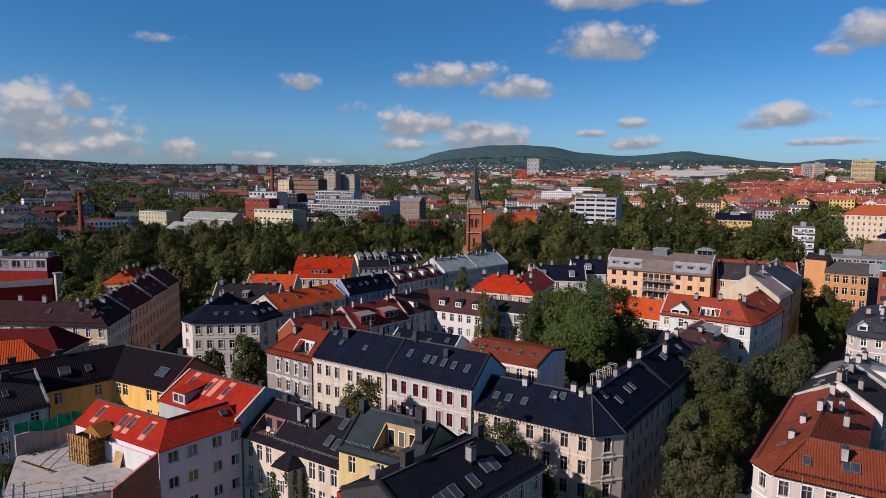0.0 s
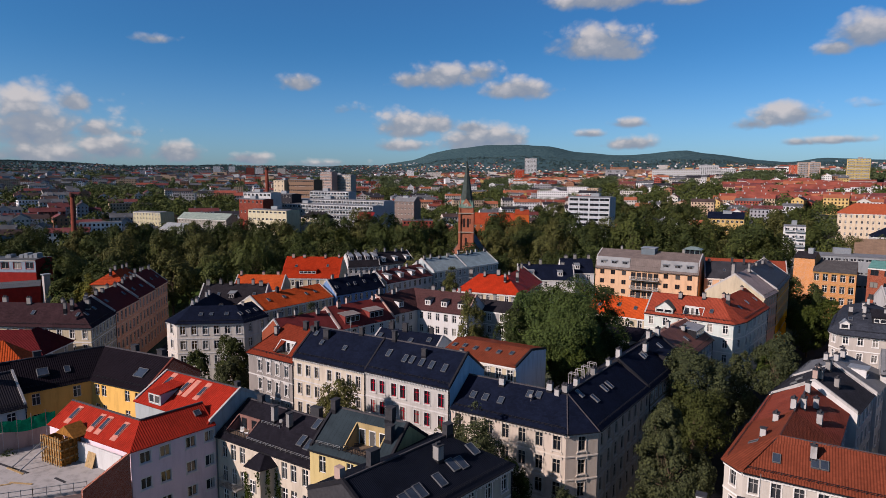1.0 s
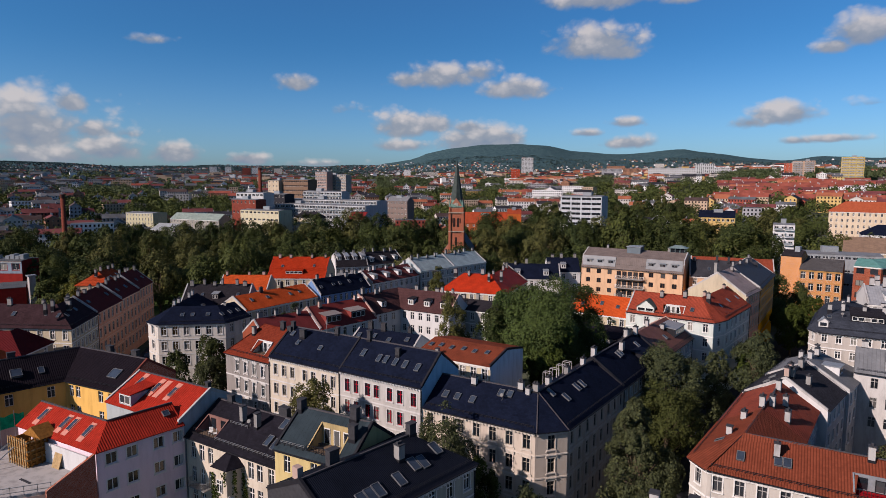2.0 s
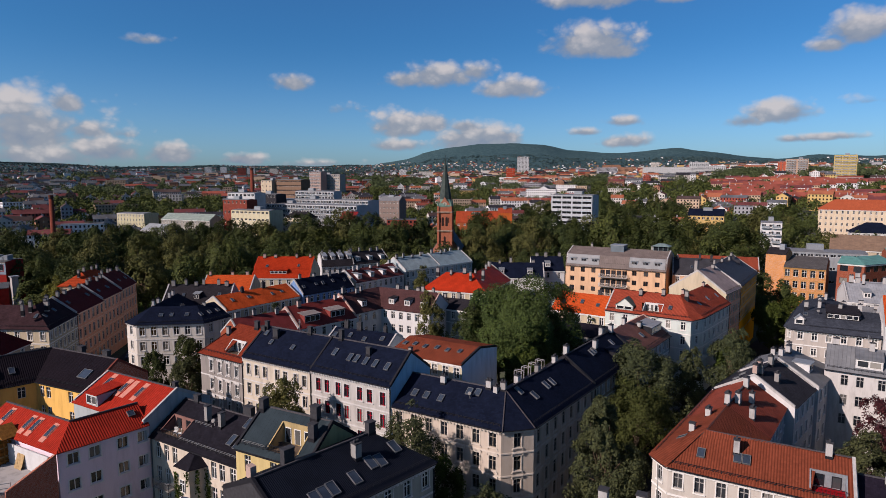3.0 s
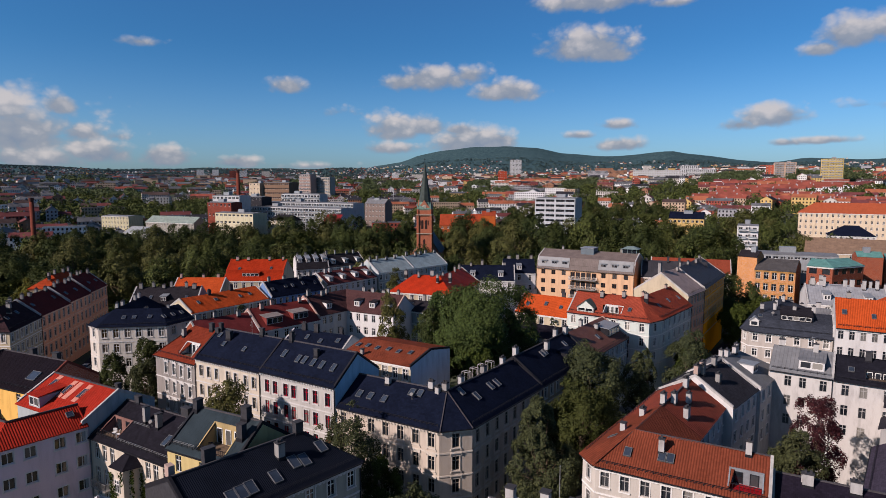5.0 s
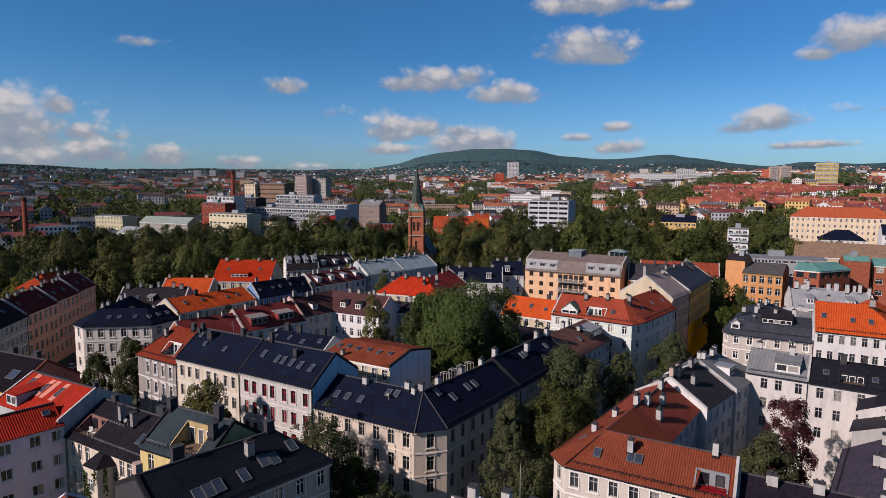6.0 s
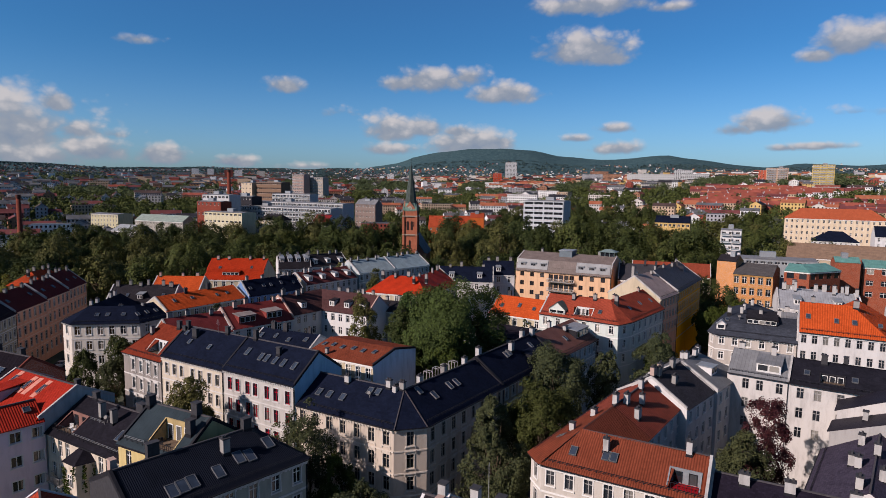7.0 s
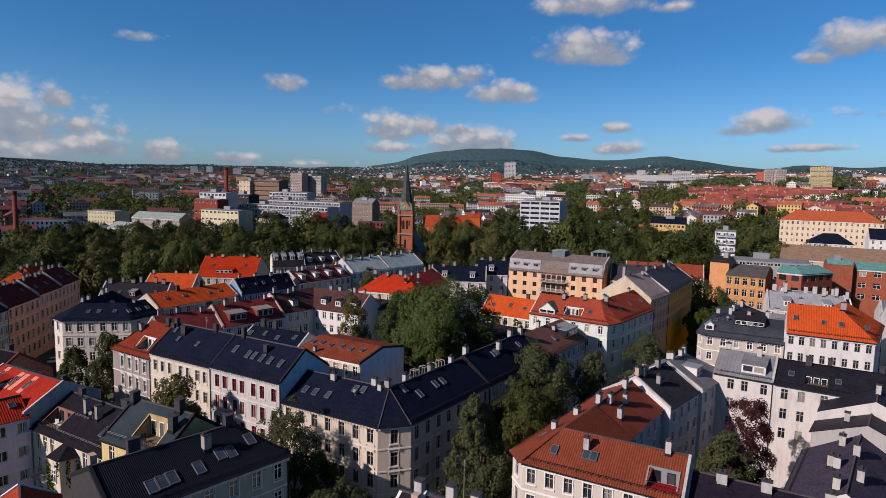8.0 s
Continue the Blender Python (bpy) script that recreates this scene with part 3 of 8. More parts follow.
    for r in range(len(vs) - 1):
        for i in range(len(st.p) - 1):
            q = [vs[r][i], vs[r][i + 1], vs[r + 1][i + 1], vs[r + 1][i]]
            if (lines[r + 1][i] - lines[r + 1][i + 1]).length < 1e-3:
                if (lines[r][i] - lines[r][i + 1]).length < 1e-3:
                    continue
                q = [vs[r][i], vs[r][i + 1], vs[r + 1][i]]
            elif (lines[r][i] - lines[r][i + 1]).length < 1e-3:
                q = [vs[r][i], vs[r + 1][i + 1], vs[r + 1][i]]
            cuts = [c for c in holes if c[0] == i and r == 0]
            if cuts and len(q) == 4:
                a0, a1, b0, b1 = lines[0][i], lines[0][i + 1], lines[1][i], lines[1][i + 1]
                ln, dp = (st.p[i + 1] - st.p[i]).length, prof[1][0] + over
                ss = sorted({0.0, 1.0, *(v / ln for c in cuts for v in c[1:3])})
                ts = sorted({0.0, 1.0, *((v + over) / dp for c in cuts for v in c[3:5])})
                d = (a1 - a0).normalized()
                for x0, x1 in zip(ss, ss[1:]):
                    for y0, y1 in zip(ts, ts[1:]):
                        mx, my = (x0 + x1) / 2 * ln, (y0 + y1) / 2 * dp - over
                        if any(c[1] < mx < c[2] and c[3] < my < c[4] for c in cuts):
                            continue
                        pp = [(a0.lerp(a1, x)).lerp(b0.lerp(b1, x), y) for x, y in ((x0, y0), (x1, y0), (x1, y1), (x0, y1))]
                        f = bm.faces.new([bm.verts.new(v) for v in pp])
                        f.normal_update()
                        uv_face(bm, f, a0, d, f.normal.cross(d).normalized())
                continue
            f = bm.faces.new(q)
            d = (lines[r][i + 1] - lines[r][i])
            d = d.normalized() if d.length > 1e-3 else (lines[r + 1][i + 1] - lines[r + 1][i]).normalized()
            f.normal_update()
            up = f.normal.cross(d).normalized()
            uv_face(bm, f, lines[r][i], d, up)
    for e in (0, -1):
        if hip[e]:
            ring = [v[e] for v in vs]
            f = bm.faces.new(ring)
            f.normal_update()
            if f.normal.z < 0:
                f.normal_flip()
            d = (ring[-1].co - ring[0].co).normalized()
            uv_face(bm, f, ring[0].co, d, f.normal.cross(d))
    bmesh.ops.remove_doubles(bm, verts=bm.verts, dist=0.001)
    bmesh.ops.recalc_face_normals(bm, faces=bm.faces)
    if sum(f.normal.z for f in bm.faces) < 0:
        bmesh.ops.reverse_faces(bm, faces=bm.faces)
    bmesh.ops.solidify(bm, geom=bm.faces[:], thickness=0.14)
    part("roof", bm, roof, ob)
    # caps along the ridge and down the hips of a cut corner
    if (c - HUB).length < 118 and len(prof) == 3:
        bm = bmesh.new()
        for i in range(len(st.p) - 1):
            bar(bm, lines[1][i] + Vector((0, 0, 0.02)), lines[1][i + 1] + Vector((0, 0, 0.02)), 0.1)
        for i in st.cut:
            for k in (i, i + 1):
                bar(bm, lines[0][k] + Vector((0, 0, 0.02)), lines[1][k] + Vector((0, 0, 0.02)), 0.08)
        part("ridge_cap", bm, CAP, ob)
    # cornice, bands
    if cornice:
        bm = bmesh.new()
        for i in range(len(st.p) - 1):
            m = wall_matrix(st.p[i], st.p[i + 1], eave)
            ln = (st.p[i + 1] - st.p[i]).length
            box(bm, (0, -0.28, -0.42), (ln, 0.0, -0.2), m)
            box(bm, (0, -0.16, -0.62), (ln, 0.0, -0.42), m)
            if cornice > 1:
                n = int(ln / 0.55)
                for k in range(n):
                    u = ln * (k + 0.5) / n
                    box(bm, (u - 0.12, -0.3, -0.66), (u + 0.12, -0.16, -0.42), m)
        part("cornice", bm, trim_mat, ob)
    if bands:
        for k in range(1, floors):
            z = eave - top_gap - k * storey + 0.42
            if z < base + 1:
                break
            bm = bmesh.new()
            for i in range(len(st.p) - 1):
                m = wall_matrix(st.p[i], st.p[i + 1], z)
                box(bm, (0, -0.09, 0), ((st.p[i + 1] - st.p[i]).length, 0.0, 0.22), m)
            part("band", bm, trim_mat, ob)
    if guard:
        for i in st.main:
            ln = (st.p[i + 1] - st.p[i]).length
            if ln > 3:
                snow_guard(st, i, 0.4, ln - 0.4)
        bm = bmesh.new()
        for i in range(len(st.p) - 1):
            m = wall_matrix(st.p[i], st.p[i + 1], eave - over * min(slope, 1.2) + 0.02)
            box(bm, (0, -over - 0.14, -0.06), ((st.p[i + 1] - st.p[i]).length, -over, 0.07), m)
        part("gutter", bm, BLACK, ob)
        a, b = st.p[-2], st.p[-1]
        m = wall_matrix(a, b, 0)
        bm = bmesh.new()
        ln = (b - a).length
        bar(bm, m @ Vector((ln - 0.15, -0.12, base + 0.1)), m @ Vector((ln - 0.15, -0.12, eave - 0.3)), 0.055)
        part("downpipe", bm, BLACK, ob)
    far = (c - HUB).length
    if far > 420 and len(spots) > 12:
        v, f, mi = [], [], []
        for m in spots:
            me = joined_mesh((w, h, trim, panes, 0.22, 0, trim_mat.name, frame_mat.name), window_meshes(w, h, trim, panes, 0.22), (trim_mat, frame_mat, glass_mat()))
            n = len(v)
            m = Matrix.Translation(-ORIGIN[ob.name]) @ m
            v += [tuple(m @ p.co) for p in me.vertices]
            f += [tuple(n + i for i in q.vertices) for q in me.polygons]
            mi += [q.material_index for q in me.polygons]
        me = bpy.data.meshes.new("window_row")
        me.from_pydata(v, [], f)
        for mt in (trim_mat, frame_mat, glass_mat()):
            me.materials.append(mt)
        me.polygons.foreach_set("material_index", mi)
        o = tagged(new("window_row", me), kind="stuff")
        o.parent = ob
    else:
        for m in spots:
            put_window(ob, m, w, h, trim, panes, 0.22, trim_mat, frame_mat, (2 if trim else 1) if far < 124 else 0)
    return st


def snow_guard(st, seg, u0, u1, off=0.25, mat=None):
    bm = bmesh.new()
    n = max(2, int((u1 - u0) / 0.9))
    pts = []
    for k in range(n + 1):
        m = st.on_roof(seg, u0 + (u1 - u0) * k / n, off)
        p = m.translation
        bar(bm, p + Vector((0, 0, 0.1)), p + Vector((0, 0, 0.5)), 0.025)
        pts.append(p)
    for z in (0.3, 0.48):
        bar(bm, pts[0] + Vector((0, 0, z)), pts[-1] + Vector((0, 0, z)), 0.02)
    part("snow_guard", bm, mat or BLACK, st.ob)


def chimney(st, seg, u, off, w=0.9, d=0.7, h=1.6, mat=None, cap=True, pots=0):
    w, d, h = w * 0.82, d * 0.85, h * 0.92
    m0 = st.on_roof(seg, u, off)
    p = m0.translation
    a = st.p[seg + 1] - st.p[seg]
    m = Matrix.Translation(p) @ Matrix.Rotation(math.atan2(a.y, a.x), 4, "Z")
    bm = bmesh.new()
    box(bm, (-w / 2, -d / 2, -1.2), (w / 2, d / 2, h), m)
    ch = part("chimney", bm, mat or CHIM, st.ob)
    if cap:
        bm = bmesh.new()
        box(bm, (-w / 2 - 0.07, -d / 2 - 0.07, h), (w / 2 + 0.07, d / 2 + 0.07, h + 0.12), m)
        for k in range(pots):
            x = -w / 2 + w * (k + 0.5) / pots
            box(bm, (x - 0.12, -0.12, h + 0.12), (x + 0.12, 0.12, h + 0.4), m)
        part("chimney_cap", bm, CHIM_DARK, ch)
    bm = bmesh.new()
    box(bm, (-w / 2 - 0.05, -d / 2 - 0.05, -0.9), (w / 2 + 0.05, d / 2 + 0.05, 0.22), m)
    part("flashing", bm, BLACK, ch)
    return ch


def skylight(st, seg, u, off, w=0.8, h=1.2, lift=0.2, rim=None):
    m = st.on_roof(seg, u, off) @ Matrix.Translation((0, 0, 0.12))
    bm = bmesh.new()
    e = 0.07
    for lo, hi in (((-w / 2, 0, -0.1), (-w / 2 + e, h, lift)), ((w / 2 - e, 0, -0.1), (w / 2, h, lift)),
                   ((-w / 2 + e, 0, -0.1), (w / 2 - e, e, lift)), ((-w / 2 + e, h - e, -0.1), (w / 2 - e, h, lift))):
        box(bm, lo, hi, m)
    sk = part("skylight", bm, rim or RIM, st.ob)
    bm = bmesh.new()
    box(bm, (-w / 2 + e, e, lift - 0.08), (w / 2 - e, h - e, lift - 0.04), m)
    part("pane", bm, ROOF_GLASS, sk)


def dormer(st, seg, u, off, w=1.8, h=1.7, mat=None, roof=None, n=2, gable=False, rim=None, slope=0.12):
    """A dormer whose front stands off metres in from the eaves."""
    m0 = st.on_roof(seg, u, off)
    p = m0.translation
    a = st.p[seg + 1] - st.p[seg]
    m = Matrix.Translation(p) @ Matrix.Rotation(math.atan2(a.y, a.x), 4, "Z")
    run = 0.3
    while st.height(off + run) < p.z + h + slope * run - 0.05 and run < st.depth / 2:
        run += 0.1
    mat, roof = mat or WHITE, roof or ZINC
    bm = bmesh.new()
    box(bm, (-w / 2, 0, -0.5), (w / 2, run, h), m)
    if gable:
        vs = [bm.verts.new(m @ Vector(v)) for v in ((-w / 2, 0, h), (w / 2, 0, h), (0, 0, h + w * 0.4))]
        bm.faces.new(vs)
    d = part("dormer", bm, mat, st.ob)
    bm = bmesh.new()
    if gable:
        g = h + w * 0.4
        for s in (-1, 1):
            vs = [m @ Vector(v) for v in ((s * (w / 2 + 0.2), -0.2, h - 0.12), (0, -0.2, g + 0.05), (0, run + 1.0, g + 0.05), (s * (w / 2 + 0.2), run + 0.3, h - 0.12))]
            f = bm.faces.new([bm.verts.new(v) for v in vs])
            uv_face(bm, f, vs[0], (vs[3] - vs[0]).normalized(), (vs[1] - vs[0]).normalized())
        bmesh.ops.recalc_face_normals(bm, faces=bm.faces)
        bmesh.ops.solidify(bm, geom=bm.faces[:], thickness=-0.1)
    else:
        vs = []
        for y, z in ((-0.2, h), (run + 0.3, h + slope * run)):
            for x in (-w / 2 - 0.15, w / 2 + 0.15):
                vs.append(Vector((x, y, z)))
        box_v = [bm.verts.new(m @ (v + Vector((0, 0, dz)))) for dz in (0.0, 0.12) for v in vs]
        for q in ((0, 2, 3, 1), (4, 5, 7, 6), (0, 1, 5, 4), (2, 6, 7, 3), (0, 4, 6, 2), (1, 3, 7, 5)):
            f = bm.faces.new([box_v[t] for t in q])
            uv_face(bm, f, box_v[0].co, (box_v[1].co - box_v[0].co).normalized(), (box_v[2].co - box_v[0].co).normalized())
    part("dormer_roof", bm, roof, d)
    ww = (w - 0.3) / n - 0.1
    for k in range(n):
        x = -w / 2 + 0.15 + (w - 0.3) * (k + 0.5) / n
        bm = bmesh.new()
        z0, z1 = 0.35, h - 0.2
        for lo, hi in (((x - ww / 2, -0.06, z0), (x - ww / 2 + 0.08, 0.0, z1)), ((x + ww / 2 - 0.08, -0.06, z0), (x + ww / 2, 0.0, z1)),
                       ((x - ww / 2 + 0.08, -0.06, z0), (x + ww / 2 - 0.08, 0.0, z0 + 0.08)), ((x - ww / 2 + 0.08, -0.06, z1 - 0.08), (x + ww / 2 - 0.08, 0.0, z1))):
            box(bm, lo, hi, m)
        wn = part("window", bm, rim or WHITE, d)
        bm = bmesh.new()
        box(bm, (x - ww / 2 + 0.08, -0.03, z0 + 0.08), (x + ww / 2 - 0.08, -0.01, z1 - 0.08), m)
        # pane kept one level under the dormer
        part("pane", bm, glass_mat(), d)
    return d


def terrace(st, seg, u0, u1, o0, o1, mat, floor=None, doors=2, rim=None, rail=True):
    """A terrace sunk into the roof: floor, side and rear walls with glazed doors, a rail in front."""
    z0 = st.height(o0) - 0.15
    m = wall_matrix(st.p[seg], st.p[seg + 1], 0)
    z1 = st.height(o1) + 0.3
    ob = st.ob
    bm = bmesh.new()
    box(bm, (u0, o0 - 0.1, z0 - 0.2), (u1, o1 + 0.1, z0), m)
    ter = part("terrace_floor", bm, floor or plain("deck_boards", (0.16, 0.12, 0.09), 0.8), ob)
    bm = bmesh.new()
    box(bm, (u0 - 0.15, o1, z0 - 0.2), (u1 + 0.15, o1 + 0.15, z1), m)
    for u in (u0 - 0.15, u1):
        vs = []
        for x in (u, u + 0.15):
            for o, z in ((o0, z0 - 0.2), (o1, z0 - 0.2), (o1, z1), (o0, z0 + 0.25)):
                vs.append(bm.verts.new(m @ Vector((x, o, z))))
        for q in ((0, 1, 2, 3), (7, 6, 5, 4), (0, 4, 5, 1), (1, 5, 6, 2), (2, 6, 7, 3), (3, 7, 4, 0)):
            bm.faces.new([vs[k] for k in q])
    bmesh.ops.recalc_face_normals(bm, faces=bm.faces)
    part("terrace_wall", bm, mat, ob)
    h = min(2.0, z1 - z0 - 0.35)
    for k in range(doors):
        x = u0 + (u1 - u0) * (k + 0.5) / doors
        w = min(0.95, (u1 - u0) / doors * 0.75)
        bm = bmesh.new()
        for lo, hi in (((x - w / 2, o1 - 0.06, z0 + 0.05), (x - w / 2 + 0.09, o1, z0 + h)), ((x + w / 2 - 0.09, o1 - 0.06, z0 + 0.05), (x + w / 2, o1, z0 + h)),
                       ((x - w / 2 + 0.09, o1 - 0.06, z0 + h - 0.1), (x + w / 2 - 0.09, o1, z0 + h))):
            box(bm, lo, hi, m)
        dr = part("glass_door", bm, rim or WHITE, ob)
        bm = bmesh.new()
        box(bm, (x - w / 2 + 0.09, o1 - 0.03, z0 + 0.1), (x + w / 2 - 0.09, o1 - 0.01, z0 + h - 0.1), m)
        part("pane", bm, glass_mat(), dr)
    if rail:
        bm = bmesh.new()
        n = max(2, int((u1 - u0) / 0.35))
        for k in range(n + 1):
            u = u0 + (u1 - u0) * k / n
            bar(bm, m @ Vector((u, o0, z0)), m @ Vector((u, o0, z0 + 0.95)), 0.018)
        bar(bm, m @ Vector((u0, o0, z0 + 0.95)), m @ Vector((u1, o0, z0 + 0.95)), 0.03)
        part("railing", bm, BLACK, ob)


def balcony(st, seg, u, z, w=2.6, d=1.2, rail=None, slab=None, solid=False):
    m = wall_matrix(st.p[seg], st.p[seg + 1], z)
    bm = bmesh.new()
    box(bm, (u - w / 2, -d, -0.16), (u + w / 2, 0, 0), m)
    b = part("balcony", bm, slab or CHIM, st.ob)
    bm = bmesh.new()
    ring = [(u - w / 2, -0.02), (u - w / 2, -d), (u + w / 2, -d), (u + w / 2, -0.02)]
    for (x0, y0), (x1, y1) in zip(ring, ring[1:]):
        bar(bm, m @ Vector((x0, y0, 1.0)), m @ Vector((x1, y1, 1.0)), 0.03)
        if solid:
            lo = (min(x0, x1) - 0.02, min(y0, y1) - 0.02, 0.05)
            hi = (max(x0, x1) + 0.02, max(y0, y1) + 0.02, 0.95)
            box(bm, lo, hi, m)
        else:
            n = max(1, int(math.dist((x0, y0), (x1, y1)) / 0.16))
            for k in range(n + 1):
                x, y = x0 + (x1 - x0) * k / n, y0 + (y1 - y0) * k / n
                bar(bm, m @ Vector((x, y, 0)), m @ Vector((x, y, 1.0)), 0.014)
    part("railing", bm, rail or GALV, b)

# ---- ground ----
# skyline of the hills: bearing from the hub in degrees (from +x towards +y), height in metres at 4300 m
SKY = [(60, 185), (88, 200), (92, 186), (95.5, 204), (98, 172), (100, 188), (104, 236), (106, 258), (109, 232), (112.5, 230), (115, 246), (118, 290), (121, 302),
       (123.5, 296), (126, 278), (128.5, 240), (130.5, 190), (132.5, 168), (134, 152), (139, 141), (147, 141), (152, 134), (155, 124), (158, 140), (163, 150), (170, 150), (185, 130), (215, 130)]


def skyline(b):
    for (a, ha), (c, hc) in zip(SKY, SKY[1:]):
        if a <= b <= c:
            t = (b - a) / (c - a)
            t = t * t * (3 - 2 * t) * 0.5 + t * 0.5
            return ha + (hc - ha) * t
    return 150.0


def ground_z(x, y):
    dx, dy = x - HUB.x, y - HUB.y
    d = math.hypot(dx, dy)
    if d < 340:
        return 0.0
    b = math.degrees(math.atan2(dy, dx)) % 360
    city = 0.036 * (d - 340)
    side = max(0.0, 1 - abs(b - 98) / 26.0)
    city += side * 26 * min(1.0, (d - 340) / 700.0)
    if d > 2300:
        hill = skyline(b)
        t = min(1.0, (d - 2300) / 2000.0)
        t = t * t * (3 - 2 * t)
        foot = city if d < 2300 else 0.036 * 1960 + side * 26
        z = foot + (hill - foot) * t
        if d > 4320:
            z -= (d - 4320) * 0.35
        z += 10 * noise.noise((x * 0.0045, y * 0.0045, 3)) * t
        return z
    return city + 2.5 * noise.noise((x * 0.006, y * 0.006, 0)) * min(1, (d - 340) / 200)


def build_ground():
    rings = [0, 60, 120, 180, 240, 300, 340, 380, 430, 490, 560, 640, 730, 830, 940, 1060, 1200, 1350, 1520, 1700, 1900, 2100, 2300, 2500, 2700, 2900, 3100, 3300, 3500, 3700, 3850, 4000, 4100, 4200, 4280, 4330, 4400, 4550, 4750]
    n = 480
    verts, faces = [(HUB.x, HUB.y, 0)], []
    for r in rings[1:]:
        for k in range(n):
            a = 2 * math.pi * k / n
            x, y = HUB.x + r * math.cos(a), HUB.y + r * math.sin(a)
            verts.append((x, y, ground_z(x, y) - (0.25 if r < 330 else 0)))
    for k in range(n):
        faces.append((0, 1 + k, 1 + (k + 1) % n))
    for i in range(len(rings) - 2):
        o, p = 1 + i * n, 1 + (i + 1) * n
        for k in range(n):
            faces.append((o + k, p + k, p + (k + 1) % n, o + (k + 1) % n))
    me = bpy.data.meshes.new("ground")
    me.from_pydata(verts, [], faces)
    m, nt, b = nodes_of("ground_cover")
    pos = nt.nodes.new("ShaderNodeNewGeometry").outputs["Position"]
    sep = nt.nodes.new("ShaderNodeSeparateXYZ")
    nt.links.new(pos, sep.inputs[0])
    n1 = noise_of(nt, pos, 0.03, 6.0, 0.6)
    n2 = noise_of(nt, pos, 0.6, 4.0, 0.6)
    n3 = noise_of(nt, pos, 0.018, 8.0, 0.75)
    n4 = noise_of(nt, pos, 0.055, 5.0, 0.8)
    town = mix(nt, 0.5, ramp(nt, n1, [(0.4, (0.05, 0.052, 0.05)), (0.5, (0.06, 0.075, 0.035)), (0.65, (0.09, 0.085, 0.08))]), ramp(nt, n2, [(0.3, (0.04, 0.055, 0.03)), (0.7, (0.075, 0.075, 0.065))]))
    # hill woods: distance haze put into the base colour as blue
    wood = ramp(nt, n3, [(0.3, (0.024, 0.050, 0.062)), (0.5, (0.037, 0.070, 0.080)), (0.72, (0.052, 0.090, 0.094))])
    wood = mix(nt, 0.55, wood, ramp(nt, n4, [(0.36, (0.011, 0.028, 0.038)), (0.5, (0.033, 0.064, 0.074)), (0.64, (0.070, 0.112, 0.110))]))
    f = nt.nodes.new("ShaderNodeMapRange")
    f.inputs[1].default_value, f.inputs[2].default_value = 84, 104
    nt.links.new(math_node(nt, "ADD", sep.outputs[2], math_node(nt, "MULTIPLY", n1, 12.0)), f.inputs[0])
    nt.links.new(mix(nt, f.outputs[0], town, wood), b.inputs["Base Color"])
    b.inputs["Roughness"].default_value = 1.0
    b.inputs["Specular IOR Level"].default_value = 0.0
    bump(nt, b, math_node(nt, "MULTIPLY", n3, f.outputs[0]), 0.8, 8.0)
    me.materials.append(m)
    for p in me.polygons:
        p.use_smooth = True
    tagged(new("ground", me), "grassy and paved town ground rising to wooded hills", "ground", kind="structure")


build_ground()


def slab(name, pts, z0, z1, mat, label, cat):
    bm = bmesh.new()
    lo = [bm.verts.new((x, y, z0)) for x, y in pts]
    hi = [bm.verts.new((x, y, z1)) for x, y in pts]
    bm.faces.new(hi)
    for k in range(len(pts)):
        j = (k + 1) % len(pts)
        bm.faces.new((lo[k], lo[j], hi[j], hi[k]))
    bmesh.ops.recalc_face_normals(bm, faces=bm.faces)
    ob = part(name, bm, mat, None)
    return tagged(ob, label, cat, kind="structure")


PAVING = plain("paving", (0.20, 0.195, 0.185), 0.9, 0, 0.2, 1.5)
GRASS = plain("lawn", (0.055, 0.085, 0.025), 0.95, 0, 0.4, 0.5)
GRAVEL = plain("gravel", (0.16, 0.145, 0.125), 0.95, 0, 0.3, 1.2)
slab("road", [(-120, 60.8), (-29, 63.2), (-29, 73.0), (-120, 67.5)], -0.3, 0.03, ASPHALT, "narrow asphalt street between the town houses", "road")
slab("road", [(-27.0, 40), (-16.2, 40), (-15.0, 150), (-10.5, 260), (-21.5, 260), (-26.0, 150)], -0.3, 0.035, ASPHALT, "asphalt street lined with trees", "road")
slab("road", [(-16, 143), (60, 147), (60, 155), (-16, 151)], -0.3, 0.025, ASPHALT, "asphalt side street with parked cars", "road")
slab("road", [(-135, 60), (-128, 66), (-190, 120), (-196, 113)], -0.3, 0.028, ASPHALT, "asphalt street along the brick-coloured terrace", "road")
slab("pavement", [(-30.5, 79), (-27.2, 79), (-26.2, 150), (-29.5, 150)], -0.3, 0.14, PAVING, "grey paved footway with a kerb", "pavement")
slab("pavement", [(-16.0, 82), (-13.4, 82), (-12.6, 140), (-14.9, 140)], -0.3, 0.14, PAVING, "grey paved footway with a kerb", "pavement")
slab("courtyard", [(-92, 84), (-42, 90), (-42, 140), (-92, 125)], -0.3, 0.05, GRASS, "shaded grass courtyard behind the houses", "courtyard")
slab("courtyard", [(0, 92), (19, 92), (19, 129), (2, 129)], -0.3, 0.05, GRAVEL, "gravel courtyard behind the red-roofed house", "courtyard")
slab("lawn", [(-290, 90), (-215, 110), (-150, 215), (-40, 230), (-20, 330), (-200, 350), (-330, 200)], -0.3, -0.05, GRASS, "wide park lawn under old trees", "lawn")

